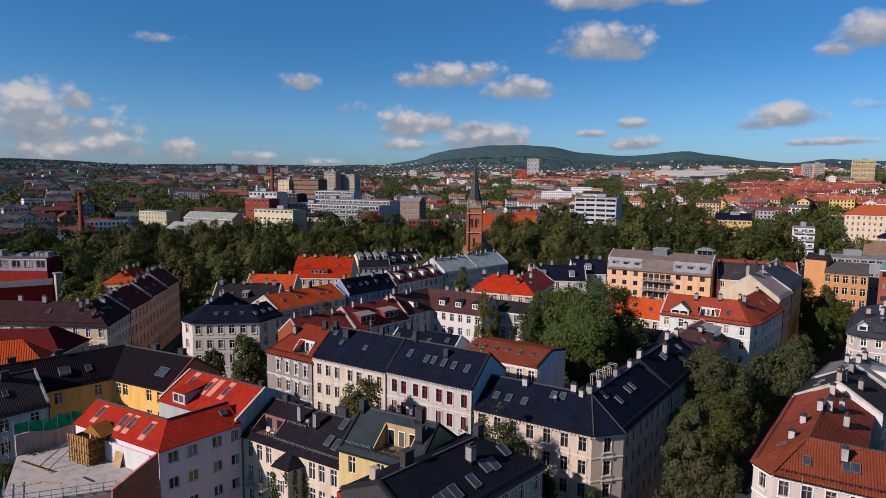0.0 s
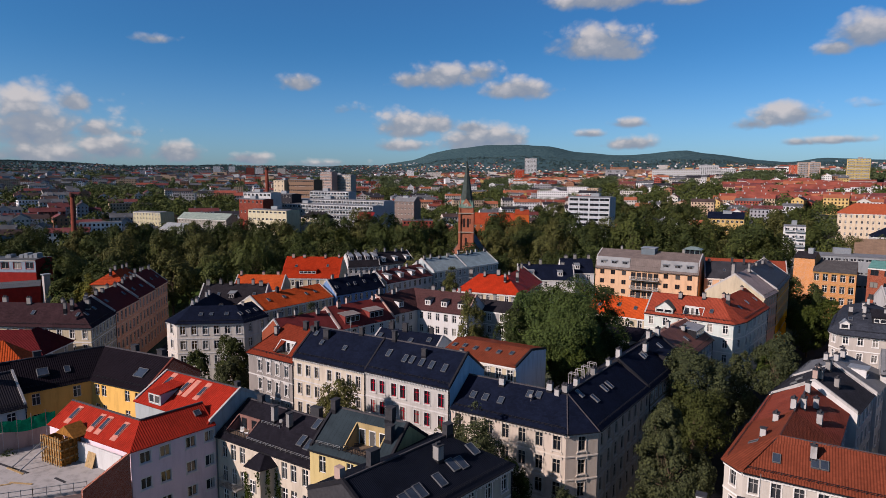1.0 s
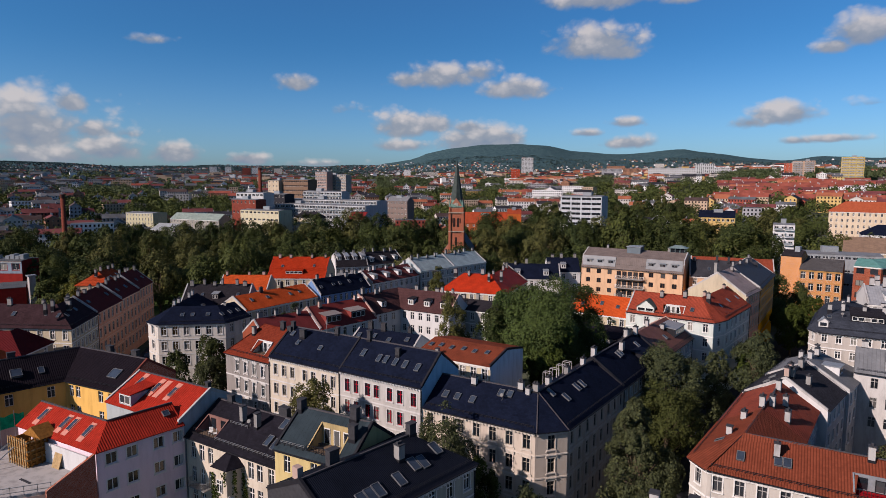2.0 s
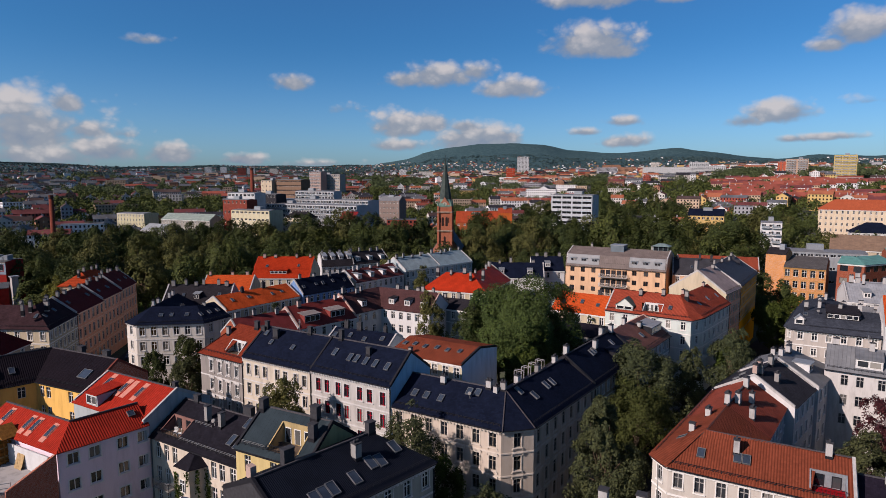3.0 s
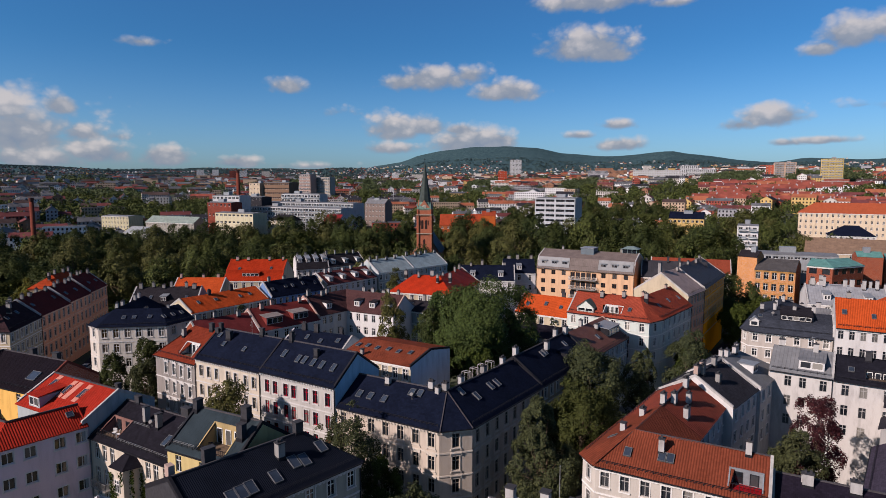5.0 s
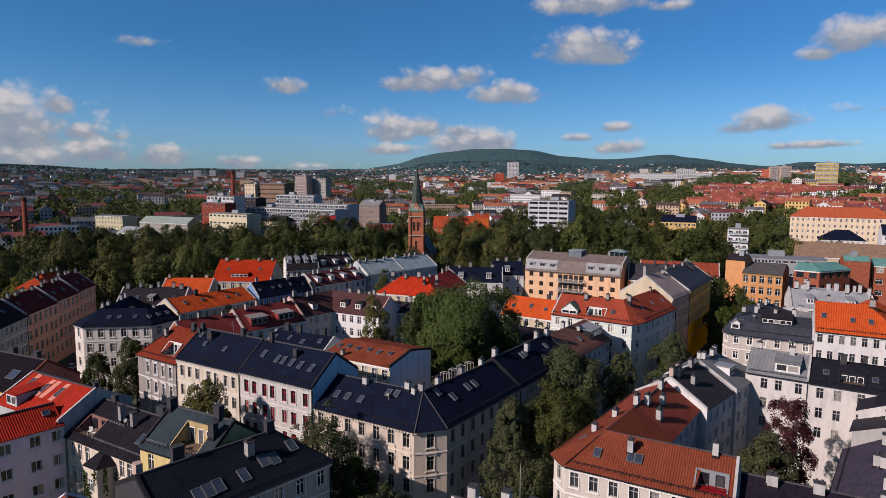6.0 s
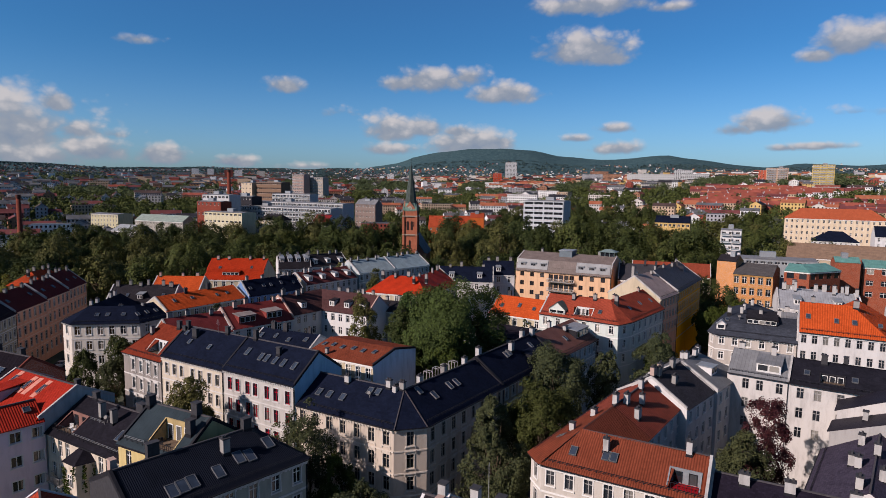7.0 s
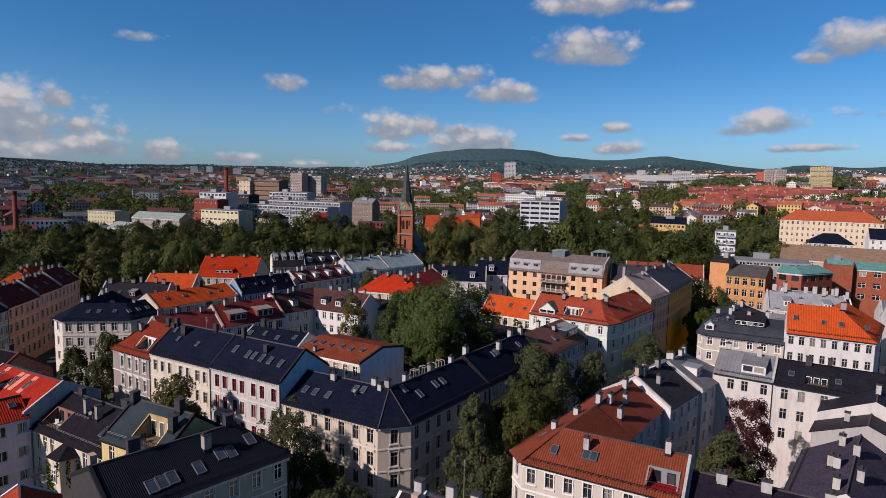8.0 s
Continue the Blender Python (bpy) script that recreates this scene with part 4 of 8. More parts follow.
# ---- houses near the camera ----
RUST = (0.20, 0.060, 0.038)
RED = (0.38, 0.046, 0.033)
ORANGE = (0.52, 0.105, 0.046)
MAROON = (0.20, 0.03, 0.032)
NIGHT = (0.008, 0.011, 0.023)
DARK = (0.026, 0.024, 0.028)
GREY = (0.20, 0.205, 0.215)
OLDZINC = (0.27, 0.33, 0.35)

P_WHITE = plaster((0.63, 0.62, 0.61))
P_SNOW = plaster((0.66, 0.655, 0.65), 0.15)
P_COURT = plaster((0.57, 0.55, 0.53), 0.3)
P_GREY = plaster((0.377, 0.369, 0.361))
P_CREAM = plaster((0.541, 0.476, 0.361))
P_SAND = plaster((0.459, 0.385, 0.295))
P_YELLOW = plaster((0.82, 0.52, 0.20))
P_PALEYEL = plaster((0.607, 0.492, 0.262))
P_PINK = plaster((0.84, 0.71, 0.78), 0.2)
P_BLUE = plaster((0.45, 0.55, 0.63))
P_PALEBLUE = plaster((0.426, 0.476, 0.492))
# blue gable paint, strengthened for the sky light in its shade
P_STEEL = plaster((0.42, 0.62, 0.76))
# brown fronts, lightened and warmed in colour for bounced light in their shade
P_TERRACE = plaster((0.90, 0.47, 0.32))
P_TAN = plaster((0.92, 0.64, 0.48))
P_ROSE = plaster((0.80, 0.46, 0.34))
P_OCHRE = plaster((0.95, 0.42, 0.06))
P_APRICOT = plaster((0.68, 0.46, 0.31))
B_RED = brick_mat((0.34, 0.10, 0.06))
B_ORANGE = brick_mat((0.56, 0.255, 0.10))

# row on the far side of the street
A1 = house("pale grey stucco town house with white window mouldings", [(-96.6, 71.0), (-84.0, 71.9)], 11, 0, 17.6, 4.8, plaster((0.28, 0.262, 0.25)), tile_roof((0.19, 0.042, 0.026)), trim_mat=P_WHITE,
           cols=([3.4, 5.9, 8.3, 10.7],), win=(1.0, 2.1), top_gap=1.2, storey=3.6, holes=((0, 6.4, 10.2, 0.7, 2.8),), trim=2, cornice=2, hip=(5.0, 0), parapet=(0, 0.3))
A2 = house("off-white town house with a black pitched roof", [(-84.0, 71.9), (-67.3, 73.7)], 11.3, 0, 18.9, 4.2, plaster((0.60, 0.54, 0.455)), slate_roof(NIGHT), trim_mat=P_WHITE, frame_mat=plain("cream_frame", (0.46, 0.41, 0.34), 0.6),
           cols=([1.5, 3.6, 5.7, 8.7, 10.7, 13.2, 15.2],), win=(0.95, 2.0), top_gap=1.35, storey=3.6, cornice=2, parapet=(0.3, 0.35), parapet_mat=BLACK)
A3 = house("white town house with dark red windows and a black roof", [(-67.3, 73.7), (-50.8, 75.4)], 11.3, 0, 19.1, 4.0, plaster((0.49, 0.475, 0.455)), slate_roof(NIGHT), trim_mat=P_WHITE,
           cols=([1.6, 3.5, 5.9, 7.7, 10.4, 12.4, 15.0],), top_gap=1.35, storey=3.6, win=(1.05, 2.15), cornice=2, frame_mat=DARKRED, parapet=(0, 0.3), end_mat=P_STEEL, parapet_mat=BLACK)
A4 = house("sand-coloured corner house with a black hipped roof", [(-50.7, 75.6), (-32.3, 77.8), (-29.2, 81.6), (-29.3, 103.5)], 11.5, 0, 16.0, 3.5, plaster((0.57, 0.50, 0.43)), slate_roof(NIGHT), cut=(1,), trim_mat=plaster((0.66, 0.60, 0.53)), frame_mat=plain("sand_frame", (0.34, 0.30, 0.25), 0.6),
           cols=(7, 1, 8), back=(0, 6), win=(1.1, 2.1), trim=2, cornice=2, parapet=(0, 0.4), parapet_mat=BLACK, end_mat=P_WHITE)
A5 = house("plain dark-roofed town house beside the corner house", [(-29.3, 103.5), (-29.6, 125.4)], 11.5, 0, 16.0, 4.0, P_SAND, slate_roof(NIGHT),
           cols=(9,), back=(6,), parapet=(0.3, 0.5), parapet_mat=BLACK, end_mat=P_SAND)
A6 = house("town house with a brown ribbed roof and a roof conservatory", [(-29.6, 125.4), (-29.4, 145.6)], 12, 0, 15.8, 3.8, P_PALEBLUE, metal_roof((0.17, 0.085, 0.07), 0.6),
           cols=(8,), back=(6,), parapet=(0.5, 0.3), parapet_mat=B_RED, end_mat=B_RED)
# gable plaster tinted blue-grey for sky light on its shaded side
BACKRED = house("rear house, weathered red tile roof, gable coloured blue-grey for shade", [(-63.2, 88.6), (-47.8, 90.2)], 13.6, 0, 19.3, 1.4, P_CREAM, tile_roof((0.23, 0.068, 0.042)), profile=((0, 0), (0.5, 1), (0.98, 0.1), (1, 0)),
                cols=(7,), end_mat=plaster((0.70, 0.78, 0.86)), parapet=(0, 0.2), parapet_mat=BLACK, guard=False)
REAR2 = house("black-roofed rear wing behind the white house", [(-82.0, 89.8), (-67.6, 92.9)], 8, 0, 17.8, 2.2, P_WHITE, slate_roof(NIGHT), cols=(0,), parapet=(0.2, 0.2), guard=False)

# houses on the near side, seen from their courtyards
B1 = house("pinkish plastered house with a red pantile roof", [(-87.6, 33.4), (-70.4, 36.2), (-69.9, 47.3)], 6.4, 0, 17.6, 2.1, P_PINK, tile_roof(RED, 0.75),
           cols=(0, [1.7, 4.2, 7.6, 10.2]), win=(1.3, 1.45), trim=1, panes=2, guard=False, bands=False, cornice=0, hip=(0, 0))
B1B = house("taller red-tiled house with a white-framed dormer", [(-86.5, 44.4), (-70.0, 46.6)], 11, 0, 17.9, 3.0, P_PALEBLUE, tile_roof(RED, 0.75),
            cols=(0,), end_mat=P_PALEBLUE, guard=False, parapet=(0.3, 0.35), bands=False, cornice=0)
B4 = house("cream plastered house with balconies and a dark roof terrace", [(-69.8, 47.5), (-52.0, 49.4)], 11, 0, 16.0, 3.3, plaster((0.62, 0.55, 0.46)), slate_roof((0.016, 0.015, 0.02)), holes=((0, 1.0, 5.0, 0.5, 3.0),),
           cols=([1.4, 3.2, 5.0, 12.8, 14.4, 16.4],), win=(1.0, 2.25), trim=0, bands=False, cornice=0, parapet=(0.2, 0.4), parapet_mat=BLACK)
B5 = house("pale yellow house with a dark roof and sunken terrace", [(-52.0, 48.8), (-41.0, 50.6)], 9.4, 0, 18.8, 3.4, P_PALEYEL, metal_roof((0.030, 0.042, 0.050)), holes=((0, 4.6, 9.0, 0.4, 3.4),),
           cols=([1.9, 6.0],), win=(1.0, 2.1), trim=0, bands=False, cornice=0, parapet=(0.35, 0.3), parapet_mat=BLACK)
B6 = house("black-slated corner house with roof windows", [(-32.75, 41.0), (-30.6, 60.3)], 12, 0, 18.7, 2.9, plaster((0.361, 0.369, 0.328)), tile_roof((0.011, 0.0135, 0.022), 0.6, 0.2),
           cols=(7,), win=(1.05, 1.9), cornice=2, hip=(0, 4.5), floors=5, parapet=(0.3, 0), parapet_mat=BLACK, end_mat=CHIM_DARK, trim_mat=P_WHITE)
B3 = house("ochre yellow courtyard house with a black tiled roof", [(-107.6, 27.5), (-104.8, 45.7), (-91.6, 48.6)], 11, 0, 17.0, 3.7, P_YELLOW, tile_roof((0.013, 0.010, 0.014), 0.7),
           cols=([10.5, 16.3], [1.5, 3.2, 8.9, 11.4]), win=(1.15, 1.9), trim=0, bands=False, cornice=0, parapet=(0.2, 0.3), parapet_mat=plaster((0.15, 0.05, 0.04)), end_mat=B_RED)
B3L = house("pale blue plastered house with a grey tiled roof", [(-103.2, 10.0), (-102.4, 35.4)], 11, 0, 16.0, 4.2, P_BLUE, tile_roof((0.034, 0.031, 0.036), 0.7),
            cols=([11.5, 15.3, 19.5, 23.4],), win=(1.2, 1.9), trim=0, bands=False, cornice=0, parapet=(0.2, 0.35))
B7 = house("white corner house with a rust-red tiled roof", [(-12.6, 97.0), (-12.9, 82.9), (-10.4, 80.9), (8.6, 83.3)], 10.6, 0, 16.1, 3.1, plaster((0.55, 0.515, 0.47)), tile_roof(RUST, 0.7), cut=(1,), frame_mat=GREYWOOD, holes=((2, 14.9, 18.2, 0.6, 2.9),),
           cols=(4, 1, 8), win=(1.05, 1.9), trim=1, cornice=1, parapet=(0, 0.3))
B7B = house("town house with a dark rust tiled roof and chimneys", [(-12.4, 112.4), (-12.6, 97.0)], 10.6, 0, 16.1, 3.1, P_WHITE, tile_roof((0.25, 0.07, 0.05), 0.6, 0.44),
            cols=(6,), back=(5,), parapet=(0.2, 0), parapet_mat=BLACK, end_mat=P_WHITE)
B8 = house("dark flat-pitched house beside the red roof", [(8.6, 83.3), (36, 86.9)], 11, 0, 14.8, 2.6, P_GREY, slate_roof((0.018, 0.015, 0.024)), cols=(8,), parapet=(0.5, 0))

# houses below the camera, of which chimneys and copings show
F1 = house("town house with a dark roof and a white coped party wall", [(-11.6, 53.7), (-8.6, 54.1)], 11, 0, 17.0, 3.6, P_WHITE, tile_roof((0.03, 0.026, 0.03), 0.7), cols=(0,), guard=False, bands=False, parapet=(0.2, 0.9), parapet_mat=P_SNOW)
F1B = house("town house with a dark roof and pale capped chimneys", [(-8.6, 54.1), (14.0, 57.0)], 11, 0, 17.4, 3.6, P_WHITE, slate_roof(DARK), cols=(0,), guard=False, bands=False, parapet=(0, 0.4))
F2 = house("small courtyard house with a red tiled roof and white coped gable", [(-31.2, 36.65), (-42.6, 40.25)], 6.4, 0, 18.2, 1.9, P_PINK, tile_roof((0.36, 0.07, 0.045), 0.75), cols=(0,), guard=False, bands=False, cornice=0, parapet=(0, 0.25), parapet_mat=P_SNOW)

# block on the right
C1 = house("white-backed town house with a dark pitched roof", [(-10.9, 124.0), (-12.4, 112.4)], 12, 0, 16.4, 3.7, P_WHITE, slate_roof((0.035, 0.035, 0.042)), cols=(4,), back=(4,), win=(1.05, 1.8),
           parapet=(0.25, 0.25), cornice=1, end_mat=P_WHITE)
C1B = house("white-backed corner house with a grey ribbed sheet roof", [(-9.4, 137.0), (-10.9, 124.0)], 12.5, 0, 16.6, 3.6, P_WHITE, metal_roof((0.17, 0.175, 0.185), 0.5), cols=(4,), back=(4,), win=(1.05, 1.8),
            parapet=(0, 0.25), cornice=1, hip=(5, 0))
C2 = house("white courtyard house with a grey sheet roof", [(1.6, 129.3), (11.2, 129.7)], 12.5, 0, 18.3, 2.9, P_COURT, metal_roof(GREY), cols=([3.0, 5.2, 8.2],), back=(4,), win=(1.05, 1.8), frame_mat=GREYWOOD,
           trim=0, bands=False, cornice=0, parapet=(0, 0.3))
C3 = house("white courtyard house with a black roof and open roof window", [(11.2, 129.7), (30.0, 130.8)], 12.5, 0, 18.2, 2.8, P_COURT, slate_roof((0.016, 0.016, 0.022)), holes=((0, 4.4, 7.8, 0.9, 3.0),), cols=([1.7, 4.2, 7.4, 10.4],), win=(1.05, 1.8), frame_mat=GREYWOOD,
           trim=0, bands=False, cornice=0)
C5 = house("low courtyard wing with purple-grey sheet roof", [(17.4, 118.5), (16.6, 97.0)], 13, 0, 12.2, 4.0, P_WHITE, slate_roof((0.055, 0.048, 0.070)), cols=(4,), trim=0, bands=False, cornice=0)
C7 = house("white-gabled wing with a dark sheet roof behind the courtyard", [(18.6, 131.0), (18.4, 124.2)], 14, 0, 16.6, 3.2, P_COURT, metal_roof((0.024, 0.022, 0.030)), cols=(0,), trim=0, bands=False, cornice=0, guard=False)
C8 = house("lower white courtyard wing with a dark sheet roof", [(18.2, 124.2), (17.9, 118.5)], 13.5, 0, 15.0, 2.8, P_GREY, metal_roof((0.026, 0.023, 0.030)), cols=(0,), trim=0, bands=False, cornice=0, guard=False)
MANS = ((0, 0), (0.12, 0.62), (0.5, 1), (0.88, 0.62), (1, 0))
TUR = house("cream corner house with a dark mansard roof and oval dormer", [(-8.8, 181.0), (-8.4, 160.6), (-6.6, 158.4), (9.3, 160.4)], 12, 0, 18.4, 3.7, plaster((0.492, 0.451, 0.41)), slate_roof((0.04, 0.045, 0.058)), cut=(1,), win=(1.0, 1.6),
            cols=(7, 1, 6), profile=MANS, cornice=2, parapet=(0, 0.3))
ORR = house("white house with a bright orange hipped roof", [(9.5, 159.0), (24.8, 161.0), (25.8, 182)], 14, 0, 21.2, 5.0, P_WHITE, tile_roof(ORANGE, 0.8), cols=(8, 7), hip=(0, 5), win=(0.95, 1.7), frame_mat=GREYWOOD, trim=0, bands=False)
TUR2 = house("grey-roofed rear house with many dormers", [(-2, 176), (9.0, 177.4)], 16, 0, 16.5, 3.6, P_WHITE, metal_roof(GREY), cols=(6,), parapet=(0.3, 0.3))

# block across the cross street
PALE = house("pale green stucco corner house with a red tile roof", [(-46.5, 150.2), (-26.2, 150.8), (-24.7, 155.2), (-23.4, 176.5)], 11.5, 0, 18.8, 4.2, plaster((0.60, 0.655, 0.625)), tile_roof((0.31, 0.075, 0.05), 0.7), cut=(1,), holes=((0, 9.0, 13.2, 0.7, 2.8),),
             cols=(6, 1, 6), parapet=(0.25, 0.2), cornice=1)
OR1 = house("rose-brown apartment house with a brown ribbed roof and cream gable", [(-24.6, 177.6), (-23.6, 191.0)], 15, 0, 21.0, 5.4, P_ROSE, metal_roof((0.34, 0.27, 0.25)), cols=(6,), floors=5,
            parapet=(0.3, 0.3), end_mat=P_CREAM, trim=1, trim_mat=P_CREAM)
OR2 = house("deep orange apartment house with a black roof", [(-23.6, 191.0), (-24.8, 222.0)], 15, 0, 21.4, 5.0, P_OCHRE, metal_roof((0.05, 0.045, 0.05)), cols=(13,), floors=5, trim=1, trim_mat=P_CREAM, parapet=(0.3, 0.3))
YEL = house("apricot apartment block with balconies and a zinc mansard", [(-79.4, 196.4), (-46.8, 200.2)], 14, 0, 22.2, 5.6, P_APRICOT, metal_roof((0.17, 0.14, 0.13)), profile=((0, 0), (0.09, 0.62), (0.5, 1), (0.91, 0.62), (1, 0)),
            cols=([2.4, 6.0, 9.6, 23.0, 26.6, 30.2],), floors=5, storey=3.1, win=(1.4, 1.5), trim=0, panes=2, frame_mat=BROWN, bands=False, cornice=0, parapet=(0.3, 0.3), name="apartment_block", cat="apartment block")
OT = house("low house with a bright orange tile roof", [(-62.5, 152.0), (-46.8, 152.6)], 10, 0, 16.6, 4.0, P_CREAM, tile_roof(ORANGE, 0.8), cols=(5,), parapet=(0.2, 0.3), guard=False)
LOW2 = house("low courtyard house with a flat purple-black roof", [(-61.0, 137.5), (-43.5, 138.5)], 11, 0, 14.4, 1.6, P_GREY, slate_roof((0.022, 0.019, 0.026)), cols=(0,), guard=False, bands=False, cornice=0)
DN1 = house("white house with a black roof and dormer", [(-98, 176), (-82, 186)], 11, 0, 18.5, 4.2, P_SNOW, slate_roof(NIGHT), cols=(5,), parapet=(0.3, 0.3), guard=False)
DN2 = house("white corner house with a dark roof", [(-89, 190), (-79.6, 196.0)], 12, 0, 20.0, 4.0, P_SNOW, slate_roof(NIGHT), cols=(3,), guard=False)
OR4 = house("black-roofed house behind the cream gable", [(-46, 204), (-27, 210)], 12, 0, 21.0, 4.5, P_APRICOT, metal_roof((0.045, 0.045, 0.052)), cols=(6,), guard=False, parapet=(0.4, 0))
RH = house("cream house with a scarlet hipped roof", [(-98.0, 141.5), (-79.6, 146.6), (-86.0, 170.5)], 12, 0, 19.6, 4.2, P_CREAM, metal_roof((0.37, 0.046, 0.026)), cols=(7, 8), hip=(5, 0), win=(1.0, 1.6), guard=False, parapet=(0, 0.4))
RR = house("long house with a rust-red tiled roof beside the park", [(-60, 258), (-31, 266)], 12, 0, 15.6, 4.6, P_CREAM, tile_roof((0.26, 0.07, 0.045), 0.8), cols=(8,), guard=False, parapet=(0.3, 0.4))
LOWD = house("low dark-roofed rear house", [(-95, 133.5), (-74, 137)], 8, 0, 16.6, 2.0, P_GREY, slate_roof(DARK), cols=(6,), guard=False)
ZN = house("long house with a pale zinc roof", [(-129.4, 170.6), (-127.0, 188.0)], 13, 0, 18.5, 4.0, P_PALEBLUE, metal_roof(OLDZINC, 0.6, 0.4), cols=(7,), parapet=(0.4, 0.4), guard=False, win=(1.0, 1.9))
ZN2 = house("long house with a blue-grey zinc roof", [(-127.0, 188.0), (-124.6, 206.0)], 13, 0, 18.5, 4.0, P_PALEBLUE, metal_roof((0.26, 0.33, 0.36), 0.6, 0.4), cols=(7,), parapet=(0, 0.4), guard=False, win=(1.0, 1.9))
WC1 = house("white courtyard house with a dark maroon roof", [(-98.6, 114.2), (-98.2, 124.3), (-83.5, 126.3)], 11, 0, 17.0, 4.2, P_SNOW, tile_roof((0.088, 0.046, 0.046), 0.7), cols=([2.5, 4.6, 7.5, 9.8], 6), win=(1.1, 1.9), trim=0, bands=False, cornice=0, guard=False, parapet=(0.5, 0.2), parapet_mat=B_RED)
M1 = house("maroon-roofed house with a ribbed sheet roof", [(-101.0, 83.5), (-98.9, 97.2)], 11, 0, 16.2, 3.8, P_WHITE, metal_roof((0.15, 0.035, 0.035)), cols=(5,), parapet=(0.2, 0.45), end_mat=plaster((0.26, 0.08, 0.05)), trim=0, bands=False, guard=False)
M2 = house("white house with a maroon roof and two wide dormers", [(-98.9, 97.2), (-97.0, 113.8)], 11.5, 0, 16.5, 4.2, P_SNOW, metal_roof((0.17, 0.038, 0.035)), cols=(6,), parapet=(0.3, 0.6), parapet_mat=B_RED, end_mat=B_RED, trim=0, bands=False, guard=False)
HIPD = house("white corner house with a dark hipped roof", [(-150.5, 91.0), (-137.2, 76.1), (-132.4, 76.0), (-121.4, 86.9), (-123.0, 95.0)], 10.5, 0, 16.7, 3.0, plaster((0.62, 0.585, 0.535)), slate_roof(NIGHT), cut=(1,),
             cols=(5, 1, 6, 2), win=(1.2, 2.05), storey=3.6, cornice=2, trim_mat=P_WHITE)
ROW1 = house("cream corner house ending the terrace, with a dark roof", [(-172.0, 43.0), (-144.2, 61.8), (-156.2, 72.6)], 11, 0, 16.7, 4.2, P_CREAM, slate_roof((0.040, 0.023, 0.026)), cols=(11, 7), win=(1.05, 2.0), parapet=(0, 0.3))
ROW2 = house("brown terrace house with a maroon roof", [(-156.2, 72.6), (-168.0, 84.2)], 11, 0, 16.9, 4.2, P_TERRACE, tile_roof((0.145, 0.032, 0.030), 0.8), cols=(6,), parapet=(0.3, 0.3), win=(1.25, 2.4), storey=3.9, full=True, trim_mat=P_TAN, guard=False)
ROW3 = house("brick-brown terrace house with a maroon roof", [(-168.0, 84.2), (-178.0, 94.0)], 11, 0, 17.3, 4.2, P_TERRACE, tile_roof((0.145, 0.032, 0.030), 0.8), cols=(5,), parapet=(0.3, 0.3), win=(1.25, 2.4), storey=3.9, full=True, trim_mat=P_TAN, guard=False)
ROW4 = house("brick-brown end terrace house with a maroon roof", [(-178.0, 94.0), (-187.5, 103.0)], 11, 0, 17.6, 4.4, P_TERRACE, tile_roof((0.145, 0.032, 0.030), 0.8), cols=(5,), parapet=(0.3, 0.3), win=(1.25, 2.4), storey=3.9, full=True, trim_mat=P_TAN, guard=False)
ROWB = house("terrace house with an orange-red tiled roof", [(-195, 93.5), (-207, 105.5)], 11, 0, 17.0, 3.6, P_CREAM, tile_roof((0.42, 0.08, 0.04)), cols=(5,), guard=False, hip=(4, 4))
OL = house("long house with an orange tile roof", [(-128.6, 97.6), (-129.6, 122.8)], 11, 0, 16.7, 3.1, P_CREAM, tile_roof(ORANGE, 0.8), cols=(10,), parapet=(0.3, 0.3), guard=False)
BL = house("blue house with a black roof and roof windows", [(-128.8, 123.4), (-127.4, 143.0)], 9, 0, 17.0, 4.0, plaster((0.17, 0.27, 0.46)), slate_roof(NIGHT), cols=(9,), parapet=(0.3, 0.3), guard=False, trim=0, bands=False, cornice=0)
HB = house("dark-roofed rear house with many chimneys", [(-151, 92), (-137, 104)], 12, 0, 16.6, 4.4, P_GREY, slate_roof(DARK), cols=(5,), parapet=(0.3, 0.3), guard=False, trim=0, bands=False, cornice=0)
OS = house("house with an orange tile roof near the park", [(-164.5, 112.0), (-152.0, 121.5)], 11, 0, 16.2, 3.8, P_CREAM, tile_roof(ORANGE, 0.8), cols=(5,), parapet=(0.2, 0.2), guard=False)
RB = house("white house with a large bright red roof in two steps", [(-164.5, 130.6), (-148.5, 142.5)], 18, 0, 17.6, 6.1, P_CREAM, tile_roof((0.39, 0.052, 0.028), 0.8), profile=((0, 0), (0.2, 0.33), (0.21, 0.47), (0.5, 1), (0.79, 0.47), (1, 0)), cols=(7,), parapet=(0.2, 0.2), parapet_mat=plaster((0.40, 0.06, 0.035)), guard=False)
GB1 = house("off-white house with a dark mansard and dormer windows", [(-166.9, 164.4), (-159.9, 174.9)], 12, 0, 17.4, 4.2, P_WHITE, slate_roof(DARK), profile=MANS, cols=(6,), guard=False, trim=0, bands=False, parapet=(0.3, 0.3))
GB2 = house("white house with a maroon roof and stepped dormers", [(-129.6, 146.0), (-129.3, 169.6)], 11, 0, 17.4, 3.4, P_SNOW, tile_roof((0.13, 0.045, 0.045), 0.8), cols=(9,), guard=False, parapet=(0.4, 0.3), win=(1.1, 2.0), trim=0, bands=False, end_mat=P_CREAM)
GB3 = house("white house with a dark roof behind the maroon one", [(-159.9, 174.9), (-155.8, 191.7)], 12, 0, 17.6, 4.2, P_WHITE, slate_roof(DARK), cols=(6,), guard=False, trim=0, bands=False, parapet=(0.3, 0.3))

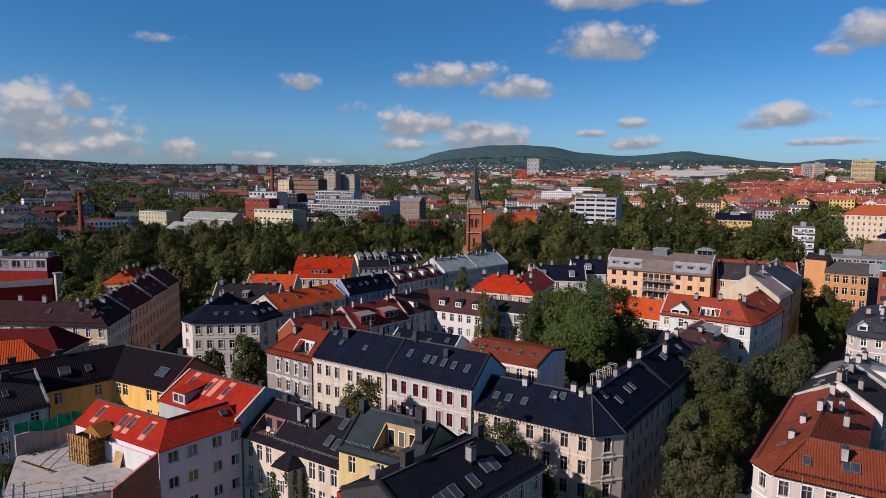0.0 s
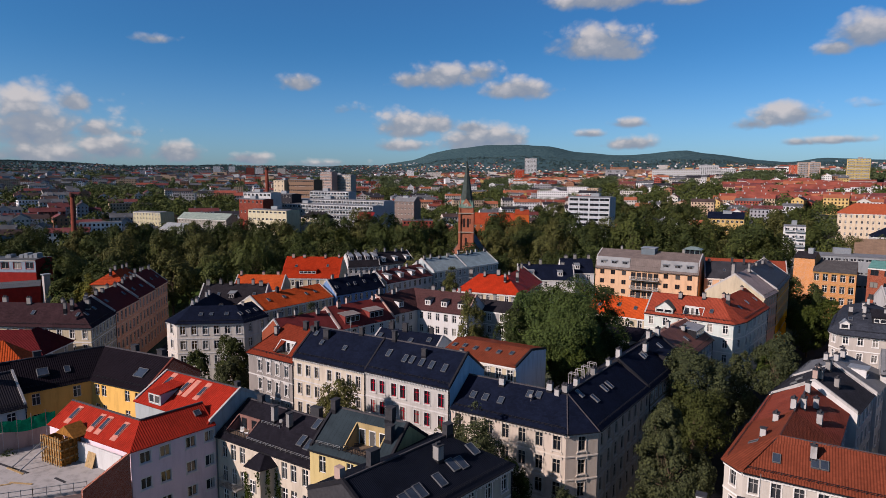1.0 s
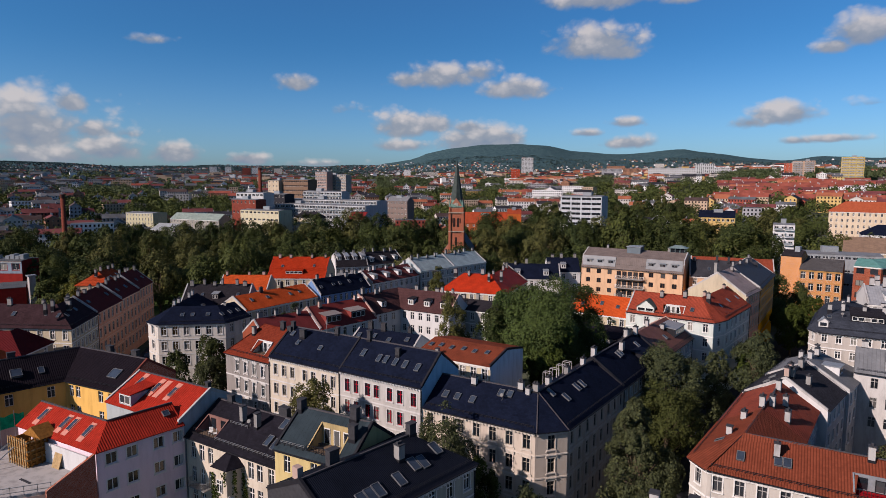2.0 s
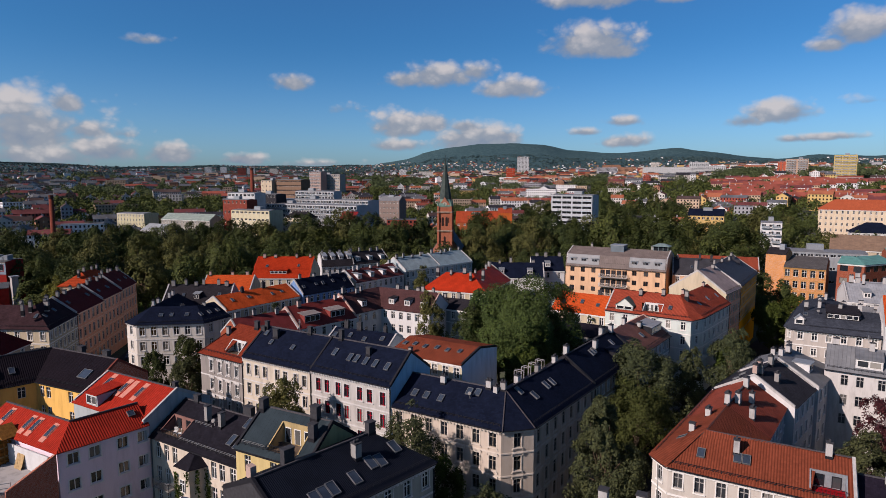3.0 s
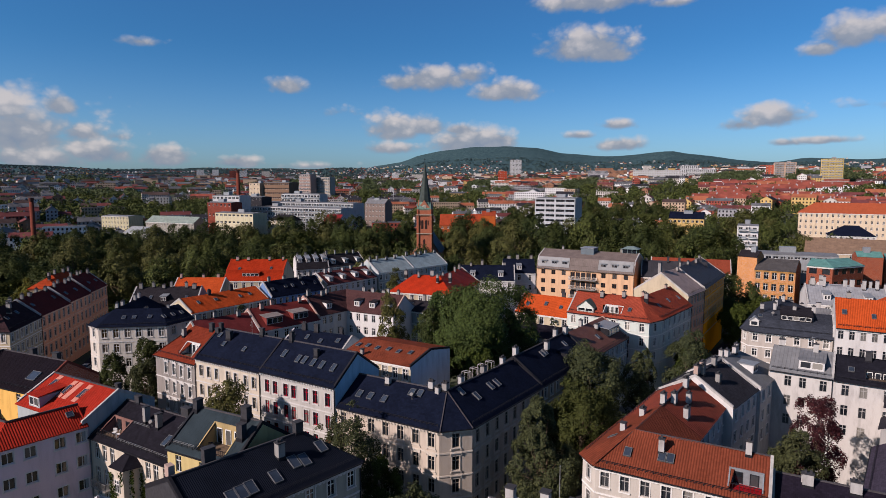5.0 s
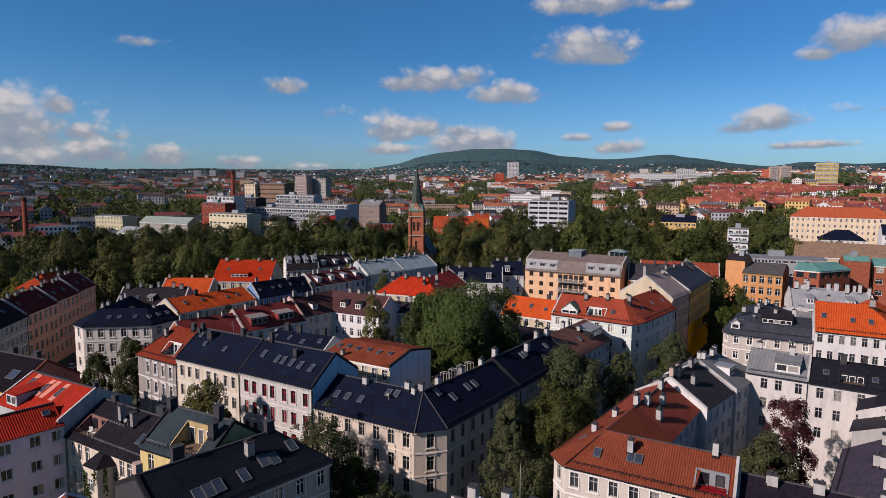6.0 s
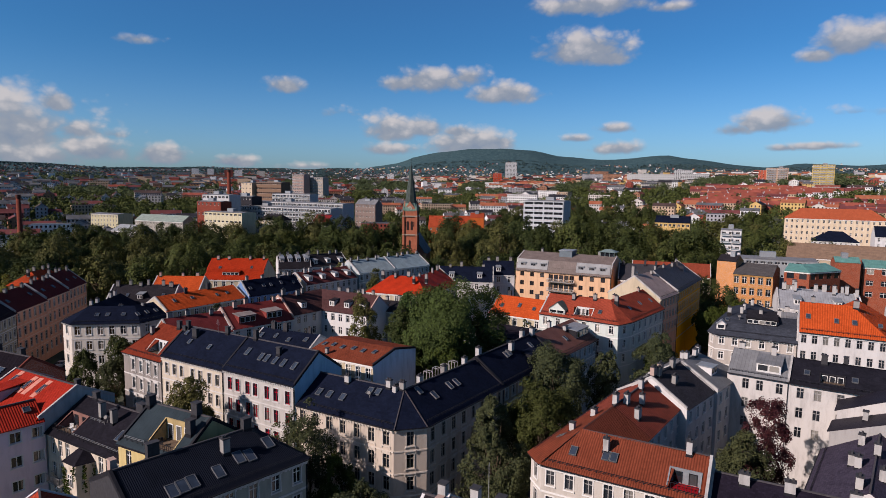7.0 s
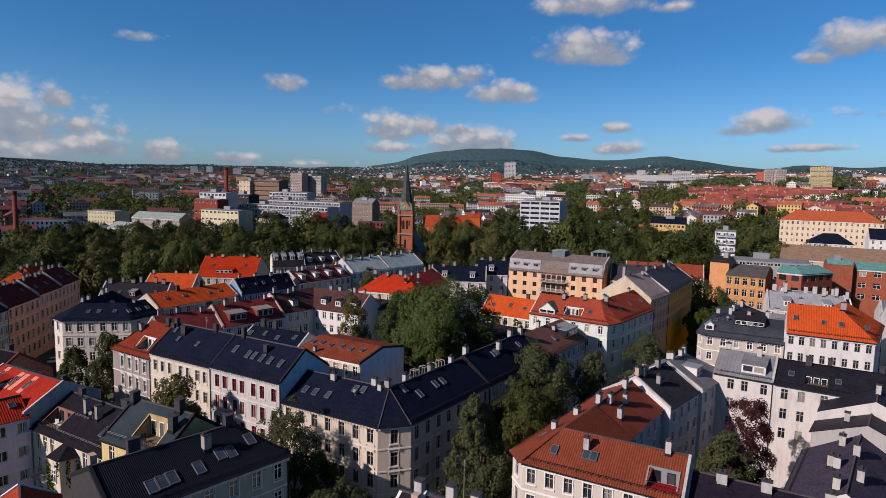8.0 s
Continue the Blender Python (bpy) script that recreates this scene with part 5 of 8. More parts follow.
# ---- roof furniture ----
def furnish(st, seed, chims=3, lights=3, dorm=0, mat=None, seg=0, dmat=None, droof=None, side=0.5, h=1.5):
    """Chimneys along the ridge, roof windows and dormers on one slope, at uneven steps."""
    rng = random.Random(seed)
    ln = (st.p[seg + 1] - st.p[seg]).length
    for k in range(chims):
        u = ln * (k + 0.5 + rng.uniform(-0.28, 0.28)) / chims
        chimney(st, seg, u, st.depth * (side + rng.uniform(-0.07, 0.05)), rng.uniform(0.7, 1.3), rng.uniform(0.6, 0.8), h * rng.uniform(0.8, 1.25), mat, pots=rng.choice((0, 1, 2)))
    for k in range(lights):
        u = ln * (k + 0.5 + rng.uniform(-0.25, 0.25)) / lights
        skylight(st, seg, u, st.depth * rng.uniform(0.16, 0.24), rng.uniform(0.7, 0.95), rng.uniform(1.0, 1.35))
    for k in range(dorm):
        u = ln * (k + 0.5) / dorm
        dormer(st, seg, u, st.depth * 0.1, 1.7, 1.6, dmat, droof, 2)


# stucco house: terrace cut into the roof, chimney
chimney(A1, 0, 4.2, 3.6, 0.9, 0.7, 1.7)
chimney(A1, 0, 10.4, 5.4, 1.2, 0.7, 1.6, CHIM_DARK)
chimney(A1, 0, 12.9, 4.9, 1.2, 0.8, 1.5, CHIM_DARK)
terrace(A1, 0, 6.4, 10.2, 0.7, 2.8, P_SNOW, doors=3)
# black-roofed house
chimney(A2, 0, 4.6, 4.0, 1.5, 0.8, 1.7, CHIM_DARK)
chimney(A2, 0, 1.0, 5.2, 0.9, 0.7, 1.6, CHIM_DARK)
chimney(A2, 0, 11.5, 5.6, 1.0, 0.7, 1.5, CHIM_DARK)
for u, o in ((4.4, 2.6), (10.0, 2.4), (1.8, 4.0)):
    skylight(A2, 0, u, o, 0.8, 1.0)
# house with dark red windows
chimney(A3, 0, 9.3, 3.9, 1.0, 0.7, 1.4, CHIM_DARK)
chimney(A3, 0, 2.0, 5.6, 0.9, 0.8, 1.9, CHIM_DARK)
for u, o in ((2.6, 2.7), (6.2, 2.3), (7.6, 2.3), (9.6, 2.2), (11.6, 2.1), (14.1, 2.0)):
    skylight(A3, 0, u, o, 0.85, 1.5)
# corner house
for u, o in ((2.6, 2.0), (4.7, 2.0), (7.3, 2.0), (11.2, 3.9), (12.6, 4.0)):
    skylight(A4, 0, u, o, 0.95, 1.3)
for u, o, m in ((6.3, 5.0, CHIM_WHITE), (13.9, 5.6, CHIM_WHITE), (16.2, 5.8, CHIM)):
    chimney(A4, 0, u, o, 1.0, 0.8, 1.4, m, pots=2)
for u, o in ((6.0, 2.6), (10.6, 3.0), (12.6, 3.0), (4.0, 4.2)):
    skylight(A4, 2, u, o, 0.85, 1.5)
for u, o, m in ((1.2, 7.0, CHIM_WHITE), (6.4, 6.4, CHIM_WHITE), (13.0, 6.4, CHIM), (18.8, 6.2, CHIM_WHITE)):
    chimney(A4, 2, u, o, 1.1, 0.8, 1.5, m, pots=2)
for u, o, m in ((1.5, 6.2, CHIM_WHITE), (10.5, 4.4, CHIM_WHITE), (18.5, 6.4, CHIM_WHITE), (21.0, 5.4, CHIM_WHITE)):
    chimney(A5, 0, u, o, 1.2, 0.9, 1.9, m, pots=2)
for u, o in ((8.0, 3.6), (9.2, 3.7), (17.5, 3.4)):
    skylight(A5, 0, u, o, 0.85, 1.4)
dormer(A5, 0, 15.2, 1.4, 4.2, 1.3, BLACK, slate_roof(NIGHT), 2)
chimney(A6, 0, 9.0, 6.5, 1.0, 0.8, 1.7, CHIM_WHITE, pots=1)
chimney(A6, 0, 12.5, 4.2, 1.3, 0.9, 1.3, CHIM_WHITE)
dormer(A6, 0, 16.0, 1.6, 6.4, 1.9, BLACK, ZINC, 4)
skylight(A6, 0, 9.4, 2.2, 0.9, 1.3)
for k, u in enumerate((1.2, 3.2, 5.6, 8.0, 10.4, 12.8)):
    skylight(BACKRED, 0, u, 3.2 + (k % 2) * 0.3, 0.75, 1.2)
chimney(BACKRED, 0, 4.4, 0.7, 0.7, 0.7, 1.2, CHIM)
furnish(REAR2, 5, 3, 4, 0, CHIM_DARK)
# red roofs near the camera
ROSE_EDGE = plain("rose_flashing", (0.55, 0.25, 0.20), 0.6, 0, 0.15)
for u, o in ((3.0, 1.1), (8.2, 1.0), (9.8, 1.0), (13.3, 0.9)):
    skylight(B1, 0, u, o, 0.8, 1.8, 0.12, rim=ROSE_EDGE)
for st, u, o in ((B1, 3.0, 1.1), (B1, 8.2, 1.0), (B1, 9.8, 1.0), (B1, 13.3, 0.9), (B1B, 2.6, 3.1), (B1B, 6.8, 2.9), (B1B, 8.2, 2.9), (B1B, 10.6, 2.9)):
    bm = bmesh.new()
    box(bm, (-0.52, -0.7, 0.05), (0.52, 2.1 if st is B1 else 2.6, 0.14), st.on_roof(0, u, o))
    part("flashing_strip", bm, ROSE_EDGE, st.ob)
skylight(B1, 1, 9.6, 1.6, 0.9, 0.9)
for u, o in ((2.6, 3.1), (6.8, 2.9), (10.6, 2.9)):
    skylight(B1B, 0, u, o, 0.8, 1.8, 0.12, rim=ROSE_EDGE)
dormer(B1B, 0, 4.6, 0.1, 2.8, 1.8, P_PALEBLUE, tile_roof(RED, 0.75), 2)
chimney(B1B, 0, 14.4, 6.8, 0.8, 0.7, 1.1, CHIM_DARK)
# cream house with roof terrace
chimney(B4, 0, 7.4, 3.6, 0.7, 0.9, 2.4, CHIM)
chimney(B4, 0, 10.4, 3.4, 0.7, 0.9, 2.2, CHIM)
chimney(B4, 0, 2.6, 5.6, 1.2, 0.7, 1.2, CHIM_DARK)
chimney(B4, 0, 13.0, 5.8, 1.8, 0.9, 1.6, CHIM_DARK)
for u, o in ((13.8, 1.6), (15.2, 1.4), (14.2, 4.0)):
    skylight(B4, 0, u, o, 0.9, 1.6)
terrace(B4, 0, 1.0, 5.0, 0.5, 3.0, plaster((0.26, 0.15, 0.13)), doors=2, rim=BLACK)
balcony(B4, 0, 3.4, 9.7, 3.4, 1.3)
balcony(B4, 0, 14.4, 8.9, 3.0, 1.2)
balcony(B4, 0, 3.4, 6.2, 3.4, 1.3)


def patio_chair(m, label, mat):
    ob = thing("patio_chair", m.translation, label, "chair", "chairs on the roof terrace")
    bm = bmesh.new()
    box(bm, (-0.26, -0.26, 0.42), (0.26, 0.26, 0.48), m)
    part("seat", bm, mat, ob)
    bm = bmesh.new()
    for k in range(4):
        box(bm, (-0.26 + 0.14 * k, 0.24, 0.48), (-0.16 + 0.14 * k, 0.28, 0.95), m)
    box(bm, (-0.28, 0.23, 0.9), (0.28, 0.29, 0.98), m)
    part("backrest", bm, mat, ob)
    for x, y in ((-0.23, -0.23), (0.23, -0.23), (-0.23, 0.23), (0.23, 0.23)):
        bm = bmesh.new()
        bar(bm, m @ Vector((x, y, 0)), m @ Vector((x * 0.95, y * 0.95, 0.42)), 0.022)
        part("leg", bm, mat, ob)


_w = wall_matrix(B4.p[0], B4.p[1], B4.height(0.5) - 0.14)
patio_chair(_w @ Matrix.Translation((3.2, 1.5, 0)) @ Matrix.Rotation(0.5, 4, "Z"), "white slatted patio chair on the roof terrace", WHITE)
patio_chair(_w @ Matrix.Translation((4.2, 1.4, 0)) @ Matrix.Rotation(-0.7, 4, "Z"), "white slatted patio chair on the roof terrace", WHITE)
_w = wall_matrix(B5.p[0], B5.p[1], B5.height(0.4) - 0.14)
patio_chair(_w @ Matrix.Translation((6.0, 1.4, 0)) @ Matrix.Rotation(0.9, 4, "Z"), "black patio chair on the sunken terrace", BLACK)
# yellow house
chimney(B5, 0, 0.5, 4.4, 0.9, 1.2, 1.5, CHIM_DARK)
chimney(B5, 0, 8.6, 4.6, 1.2, 1.0, 1.8, CHIM_DARK)
chimney(B5, 0, 9.8, 2.6, 1.1, 0.9, 2.0, CHIM_DARK)
# yellow terrace walls, darkened in colour for the shade inside
terrace(B5, 0, 4.6, 9.0, 0.4, 3.4, plaster((0.46, 0.36, 0.20)), doors=3)
for s, a0, a1, o in ((B4, 5.4, 17.2, 0.45), (B4, 5.6, 9.0, 2.9), (B5, 0.6, 4.2, 0.45)):
    snow_guard(s, 0, a0, a1, o, GALV)
balcony(B5, 0, 1.9, 15.9 - 3.1, 2.6, 1.2, plain("red_rail", (0.28, 0.06, 0.03), 0.6), solid=True)
balcony(B5, 0, 1.9, 15.9 - 6.5, 2.6, 1.2, plain("red_rail", (0.28, 0.06, 0.03), 0.6), solid=True)
# slate corner house
for u, o in ((16.3, 2.6), (13.5, 1.8), (12.3, 2.0), (9.5, 1.2), (6.6, 1.1), (5.5, 1.0), (4.4, 0.9)):
    skylight(B6, 0, u, o, 1.05, 1.7, 0.16)
chimney(B6, 0, 11.3, 3.9, 1.0, 1.0, 1.9, CHIM, pots=2)
chimney(B6, 0, 15.1, 6.1, 1.2, 0.9, 1.5, CHIM_DARK)
chimney(B6, 0, 4.6, 6.8, 1.5, 0.9, 2.0, CHIM_DARK)
chimney(B6, 0, 0.8, 7.4, 0.8, 1.1, 1.6, CHIM_BRICK, cap=False)
# houses below the camera
chimney(F1, 0, 2.3, 5.4, 1.0, 0.9, 2.0, CHIM_WHITE)
chimney(F1, 0, 2.5, 4.4, 0.9, 0.8, 1.8, CHIM_BRICK, cap=False)
for u, o, h in ((2.6, 5.6, 1.9), (5.2, 5.6, 1.7), (8.4, 6.6, 2.0), (14.5, 5.6, 1.6)):
    chimney(F1B, 0, u, o, 1.0, 0.9, h, CHIM_WHITE, pots=0)
bm = bmesh.new()
_p = F1B.on_roof(0, 3.9, 5.6).translation
bar(bm, _p, _p + Vector((0, 0, 4.6)), 0.025)
part("aerial_mast", bm, GALV, F1B.ob)
# ochre and blue houses
for u in (5.5, 12.0):
    chimney(B3, 0, u, 6.0, 1.4, 0.9, 1.4, CHIM_DARK)
for u in (3.5, 10.0):
    chimney(B3, 1, u, 6.0, 1.5, 0.9, 1.5, CHIM_DARK)
skylight(B3, 0, 12.0, 1.8, 1.6, 1.6, 0.5)
skylight(B3, 0, 15.5, 1.8, 0.9, 1.4)
skylight(B3, 1, 9.6, 1.6, 2.2, 1.8)
furnish(B3L, 8, 3, 2, 0, CHIM_DARK)
# rust roof on the right
for u, o in ((3.4, 1.7), (7.4, 2.0), (8.35, 2.0)):
    skylight(B7, 2, u, o, 0.9, 1.35)
skylight(B7, 0, 10.4, 2.0, 0.9, 1.3)
for u, o in ((7.2, 3.2), (16.6, 5.0)):
    chimney(B7, 2, u, o, 0.8, 0.8, 1.9, CHIM_WHITE, pots=1)
chimney(B7, 0, 8.8, 3.2, 0.8, 0.8, 1.4, CHIM_WHITE)
chimney(B7, 0, 2.6, 3.6, 1.2, 0.8, 1.4, CHIM_WHITE, pots=2)
terrace(B7, 2, 14.9, 18.2, 0.6, 2.9, ZINC, floor=plain("red_mat", (0.30, 0.02, 0.025), 0.8), doors=2, rim=BLACK)
for u, o, w in ((11.8, 6.0, 1.2), (13.6, 5.0, 1.2), (4.5, 5.6, 1.2), (8.6, 7.2, 1.0), (13.2, 8.2, 1.4)):
    chimney(B7B, 0, u, o, w, 0.8, 1.8, CHIM_WHITE, pots=2)
for u, o in ((3.5, 4.6), (8.0, 4.8)):
    chimney(B8, 0, u, o, 1.3, 0.8, 1.6, CHIM_WHITE, pots=2)
furnish(B8, 4, 3, 0, 0, CHIM_WHITE)
# right-hand block
for u, o, w in ((9.8, 6.4, 1.1), (7.0, 5.4, 1.3), (4.0, 6.2, 1.2), (8.2, 8.4, 1.0), (11.0, 6.0, 1.3)):
    chimney(C1, 0, u, o, w, 0.8, 1.7, CHIM_BRICK if w == 1.3 else CHIM, pots=2)
for u, o in ((9.0, 8.6), (6.0, 8.9)):
    skylight(C1, 0, u, 2.2)
for u, o, w in ((4.0, 5.6, 1.0), (7.5, 6.4, 1.3), (10.5, 6.0, 1.1), (6.0, 3.6, 1.0)):
    chimney(C1B, 0, u, o, w, 0.8, 1.5, CHIM_WHITE, pots=1)
_m = C1B.on_roof(0, 9.0, 10.4)
_a = C1B.p[1] - C1B.p[0]
_m = Matrix.Translation(_m.translation) @ Matrix.Rotation(math.atan2(_a.y, _a.x), 4, "Z")
bm = bmesh.new()
box(bm, (-1.3, -3.2, -0.6), (1.3, 0, 1.6), _m)
_box = part("roof_cabin", bm, P_SNOW, C1B.ob)
bm = bmesh.new()
box(bm, (-1.45, -3.3, 1.6), (1.45, 0.2, 1.72), _m)
part("cabin_roof", bm, ZINC, _box)
for u in (-0.65, 0.65):
    bm = bmesh.new()
    box(bm, (u - 0.45, 0.0, 0.5), (u + 0.45, 0.03, 1.35), _m)
    part("pane", bm, glass_mat(), _box)
dormer(C2, 0, 6.3, 1.0, 3.8, 1.7, P_SNOW, metal_roof(GREY), 2)
furnish(C2, 14, 2, 0, 0, CHIM_WHITE)
skylight(C3, 0, 2.4, 2.2, 0.9, 1.2)
skylight(C3, 0, 9.2, 2.0, 0.9, 1.2)
terrace(C3, 0, 4.4, 7.8, 0.9, 3.0, BLACK, doors=3)
furnish(C3, 15, 3, 0, 0, CHIM_DARK)
for u, o in ((3, 4.6), (8.5, 6.6), (10.5, 4.0), (12.0, 4.8), (15.5, 7.5), (19.5, 5.4)):
    chimney(C5, 0, u, o, 1.3, 0.9, 1.8, CHIM_WHITE, pots=2)
furnish(C7, 71, 1, 0, 0, CHIM_WHITE)
chimney(C8, 0, 2.4, 4.0, 1.0, 0.8, 1.6, CHIM_WHITE)
furnish(TUR, 16, 3, 2, 0, CHIM_WHITE, 2)
furnish(TUR, 17, 3, 0, 0, CHIM_WHITE, 0)
dormer(TUR, 2, 9.0, 1.6, 6.0, 1.4, BLACK, slate_roof(DARK), 5)
dormer(TUR, 2, 1.0, 0.4, 1.8, 1.5, P_WHITE, ZINC, 1, True)
furnish(ORR, 18, 2, 4, 0, CHIM)
furnish(TUR2, 19, 4, 2, 2, CHIM_WHITE, dmat=P_WHITE, droof=metal_roof(GREY))
# across the cross street
dormer(PALE, 0, 4.6, 0.3, 4.2, 1.3, plaster((0.62, 0.66, 0.62)), metal_roof((0.10, 0.13, 0.12)), 2, True)
terrace(PALE, 0, 9.0, 13.2, 0.7, 2.8, P_WHITE, doors=4)
for u, o in ((7.2, 4.8), (12.5, 5.4), (17.8, 5.6)):
    chimney(PALE, 0, u, o, 1.0, 0.8, 1.6, CHIM, pots=1)
skylight(PALE, 0, 15.0, 1.8)
furnish(PALE, 21, 2, 3, 0, CHIM_BRICK, 2)
furnish(OR1, 22, 1, 0, 0, CHIM)
chimney(OR1, 0, 1.0, 8.2, 1.1, 0.9, 3.4, CHIM)
furnish(OR2, 23, 4, 0, 0, CHIM)
for u0, u1 in ((0.4, 11.4), (21.2, 32.4)):
    bm = bmesh.new()
    a0 = YEL.on_roof(0, u0, 0.1)
    ln = u1 - u0
    box(bm, (0, 0, 0.1), (ln, 3.4, 0.3), a0)
    part("mansard_panel", bm, metal_roof((0.34, 0.35, 0.36), 0.6, 0.4), YEL.ob)
for k in range(4):
    balcony(YEL, 0, 16.3, 19.0 - 3.1 * k, 9.0, 1.6, plain("pale_rail", (0.72, 0.66, 0.60), 0.6))
    for j in range(5):
        m = wall_matrix(YEL.p[0], YEL.p[1], 0) @ Matrix.Translation((12.7 + 1.8 * j, -0.24, 19.05 - 3.1 * k))
        put_window(YEL.ob, m, 1.4, 2.2, 0, 2, 0.22, WHITE, BROWN, 0)
for k in range(3):
    dormer(YEL, 0, 2.6 + k * 3.6, 0.25, 2.0, 1.7, ZINC, ZINC, 2, rim=CHIM_DARK)
    dormer(YEL, 0, 22.8 + k * 3.6, 0.25, 2.0, 1.7, ZINC, ZINC, 2, rim=CHIM_DARK)
furnish(YEL, 24, 3, 0, 0, CHIM)
_m = YEL.on_roof(0, 16.2, 4.2)
_m = Matrix.Translation(_m.translation) @ Matrix.Rotation(math.atan2(3.8, 32.6), 4, "Z")
bm = bmesh.new()
box(bm, (-2.2, 0, -1), (2.2, 5.0, 2.2), _m)
_box = part("lift_house", bm, metal_roof((0.20, 0.24, 0.27)), YEL.ob)
bm = bmesh.new()
box(bm, (-2.4, -0.2, 2.2), (2.4, 5.2, 2.4), _m)
part("lift_house_roof", bm, ZINC, _box)
# glazed pavilion at the far end of the zinc roof
_m = YEL.on_roof(0, 29.6, 8.4)
_m = Matrix.Translation(_m.translation) @ Matrix.Rotation(math.atan2(3.8, 32.6), 4, "Z")
bm = bmesh.new()
box(bm, (-2.3, -1.8, -1.2), (2.3, 1.8, 0.5), _m)
_box = part("roof_pavilion", bm, ZINC, YEL.ob)
bm = bmesh.new()
box(bm, (-2.2, -1.7, 0.5), (2.2, 1.7, 1.9), _m)
part("glazing", bm, glass_mat(), _box)
bm = bmesh.new()
for x in (-2.25, -0.75, 0.75, 2.25):
    for y in (-1.75, 1.75):
        box(bm, (x - 0.09, y - 0.09, 0.5), (x + 0.09, y + 0.09, 1.9), _m)
lo = [bm.verts.new(_m @ Vector(v)) for v in ((-2.9, -2.4, 1.9), (2.9, -2.4, 1.9), (2.9, 2.4, 1.9), (-2.9, 2.4, 1.9))]
hi = [bm.verts.new(_m @ Vector(v)) for v in ((-1.0, 0, 2.8), (1.0, 0, 2.8))]
for q in ((lo[0], lo[1], hi[1], hi[0]), (lo[1], lo[2], hi[1]), (lo[2], lo[3], hi[0], hi[1]), (lo[3], lo[0], hi[0]), tuple(lo[::-1])):
    bm.faces.new(q)
part("pavilion_roof", bm, plain("green_grey_sheet", (0.17, 0.22, 0.22), 0.5), _box)
furnish(OT, 25, 2, 3, 0, CHIM_DARK)
furnish(DN1, 26, 3, 0, 2, CHIM, dmat=P_SNOW)
furnish(DN2, 27, 3, 0, 1, CHIM, dmat=P_SNOW)
furnish(OR4, 28, 4, 2, 0, CHIM_DARK)
furnish(RH, 29, 4, 0, 0, CHIM)
furnish(RH, 30, 4, 0, 0, CHIM, 1)
furnish(LOWD, 31, 4, 1, 0, CHIM)
furnish(ZN, 32, 5, 0, 0, CHIM)
furnish(ZN2, 33, 5, 0, 0, CHIM)
furnish(WC1, 34, 3, 0, 1, CHIM, dmat=P_SNOW, droof=slate_roof(DARK))
furnish(WC1, 35, 5, 0, 3, CHIM, 1, dmat=P_SNOW, droof=slate_roof(DARK))
furnish(M1, 36, 3, 0, 0, CHIM)
for u in (4.3, 11.6):
    dormer(M2, 0, u, 0.8, 4.4, 1.9, plaster((0.20, 0.055, 0.05)), metal_roof((0.26, 0.23, 0.22)), 3)
furnish(M2, 37, 3, 0, 0, CHIM_BRICK)
for u in (5.0, 7.4, 11.0):
    skylight(HIPD, 2, u, 2.0, 0.9, 1.1)
for u in (1.4, 4.0, 6.6):
    skylight(HIPD, 3, u, 2.0, 0.8, 1.2)
furnish(HIPD, 38, 4, 0, 0, CHIM_WHITE, 0)
furnish(HIPD, 39, 3, 0, 0, CHIM_WHITE, 2, side=0.7)
for st, s in ((ROW1, 40), (ROW2, 41), (ROW3, 42), (ROW4, 43), (ROWB, 44)):
    furnish(st, s, 4, 2, 0, CHIM, min(1, len(st.p) - 2))
furnish(ROW1, 45, 5, 3, 0, CHIM, 0)
furnish(OL, 46, 2, 4, 0, CHIM_DARK)
furnish(BL, 47, 4, 5, 0, CHIM)
furnish(HB, 48, 6, 2, 1, CHIM, dmat=BLACK)
furnish(OS, 49, 3, 0, 0, CHIM_BRICK)
furnish(RB, 50, 4, 3, 0, CHIM_BRICK)
dormer(RB, 0, 9.0, 1.6, 6.0, 1.4, plaster((0.40, 0.05, 0.03)), tile_roof((0.39, 0.052, 0.028), 0.8), 4)
furnish(GB1, 51, 4, 0, 4, CHIM, dmat=P_WHITE)
furnish(GB2, 52, 5, 0, 4, CHIM_WHITE, dmat=P_SNOW)
furnish(GB3, 53, 4, 0, 3, CHIM, dmat=P_SNOW)

for st, u, o in ((A4, 8.0, 5.6), (A2, 9.0, 5.5), (C2, 6.0, 6.0)):
    m = st.on_roof(0, u, o)
    p = m.translation
    bm = bmesh.new()
    bar(bm, p, p + Vector((0, 0, 2.6)), 0.025)
    for k in range(5):
        z = 1.7 + 0.18 * k
        bar(bm, p + Vector((-0.5 + 0.05 * k, 0, z)), p + Vector((0.5 - 0.05 * k, 0, z)), 0.012)
    part("aerial", bm, GALV, st.ob)
for st, seg, u, o in ((A4, 0, 11.8, 3.4), (B4, 0, 9.2, 3.2), (TUR, 2, 4.5, 3.0)):
    p = st.on_roof(seg, u, o).translation
    bm = bmesh.new()
    bar(bm, p, p + Vector((0, 0, 0.9)), 0.03)
    rod(bm, p + Vector((0, -0.1, 0.9)), p + Vector((0.1, -0.3, 1.0)), 0.30, 0.26, 14)
    part("satellite_dish", bm, CHIM, st.ob)
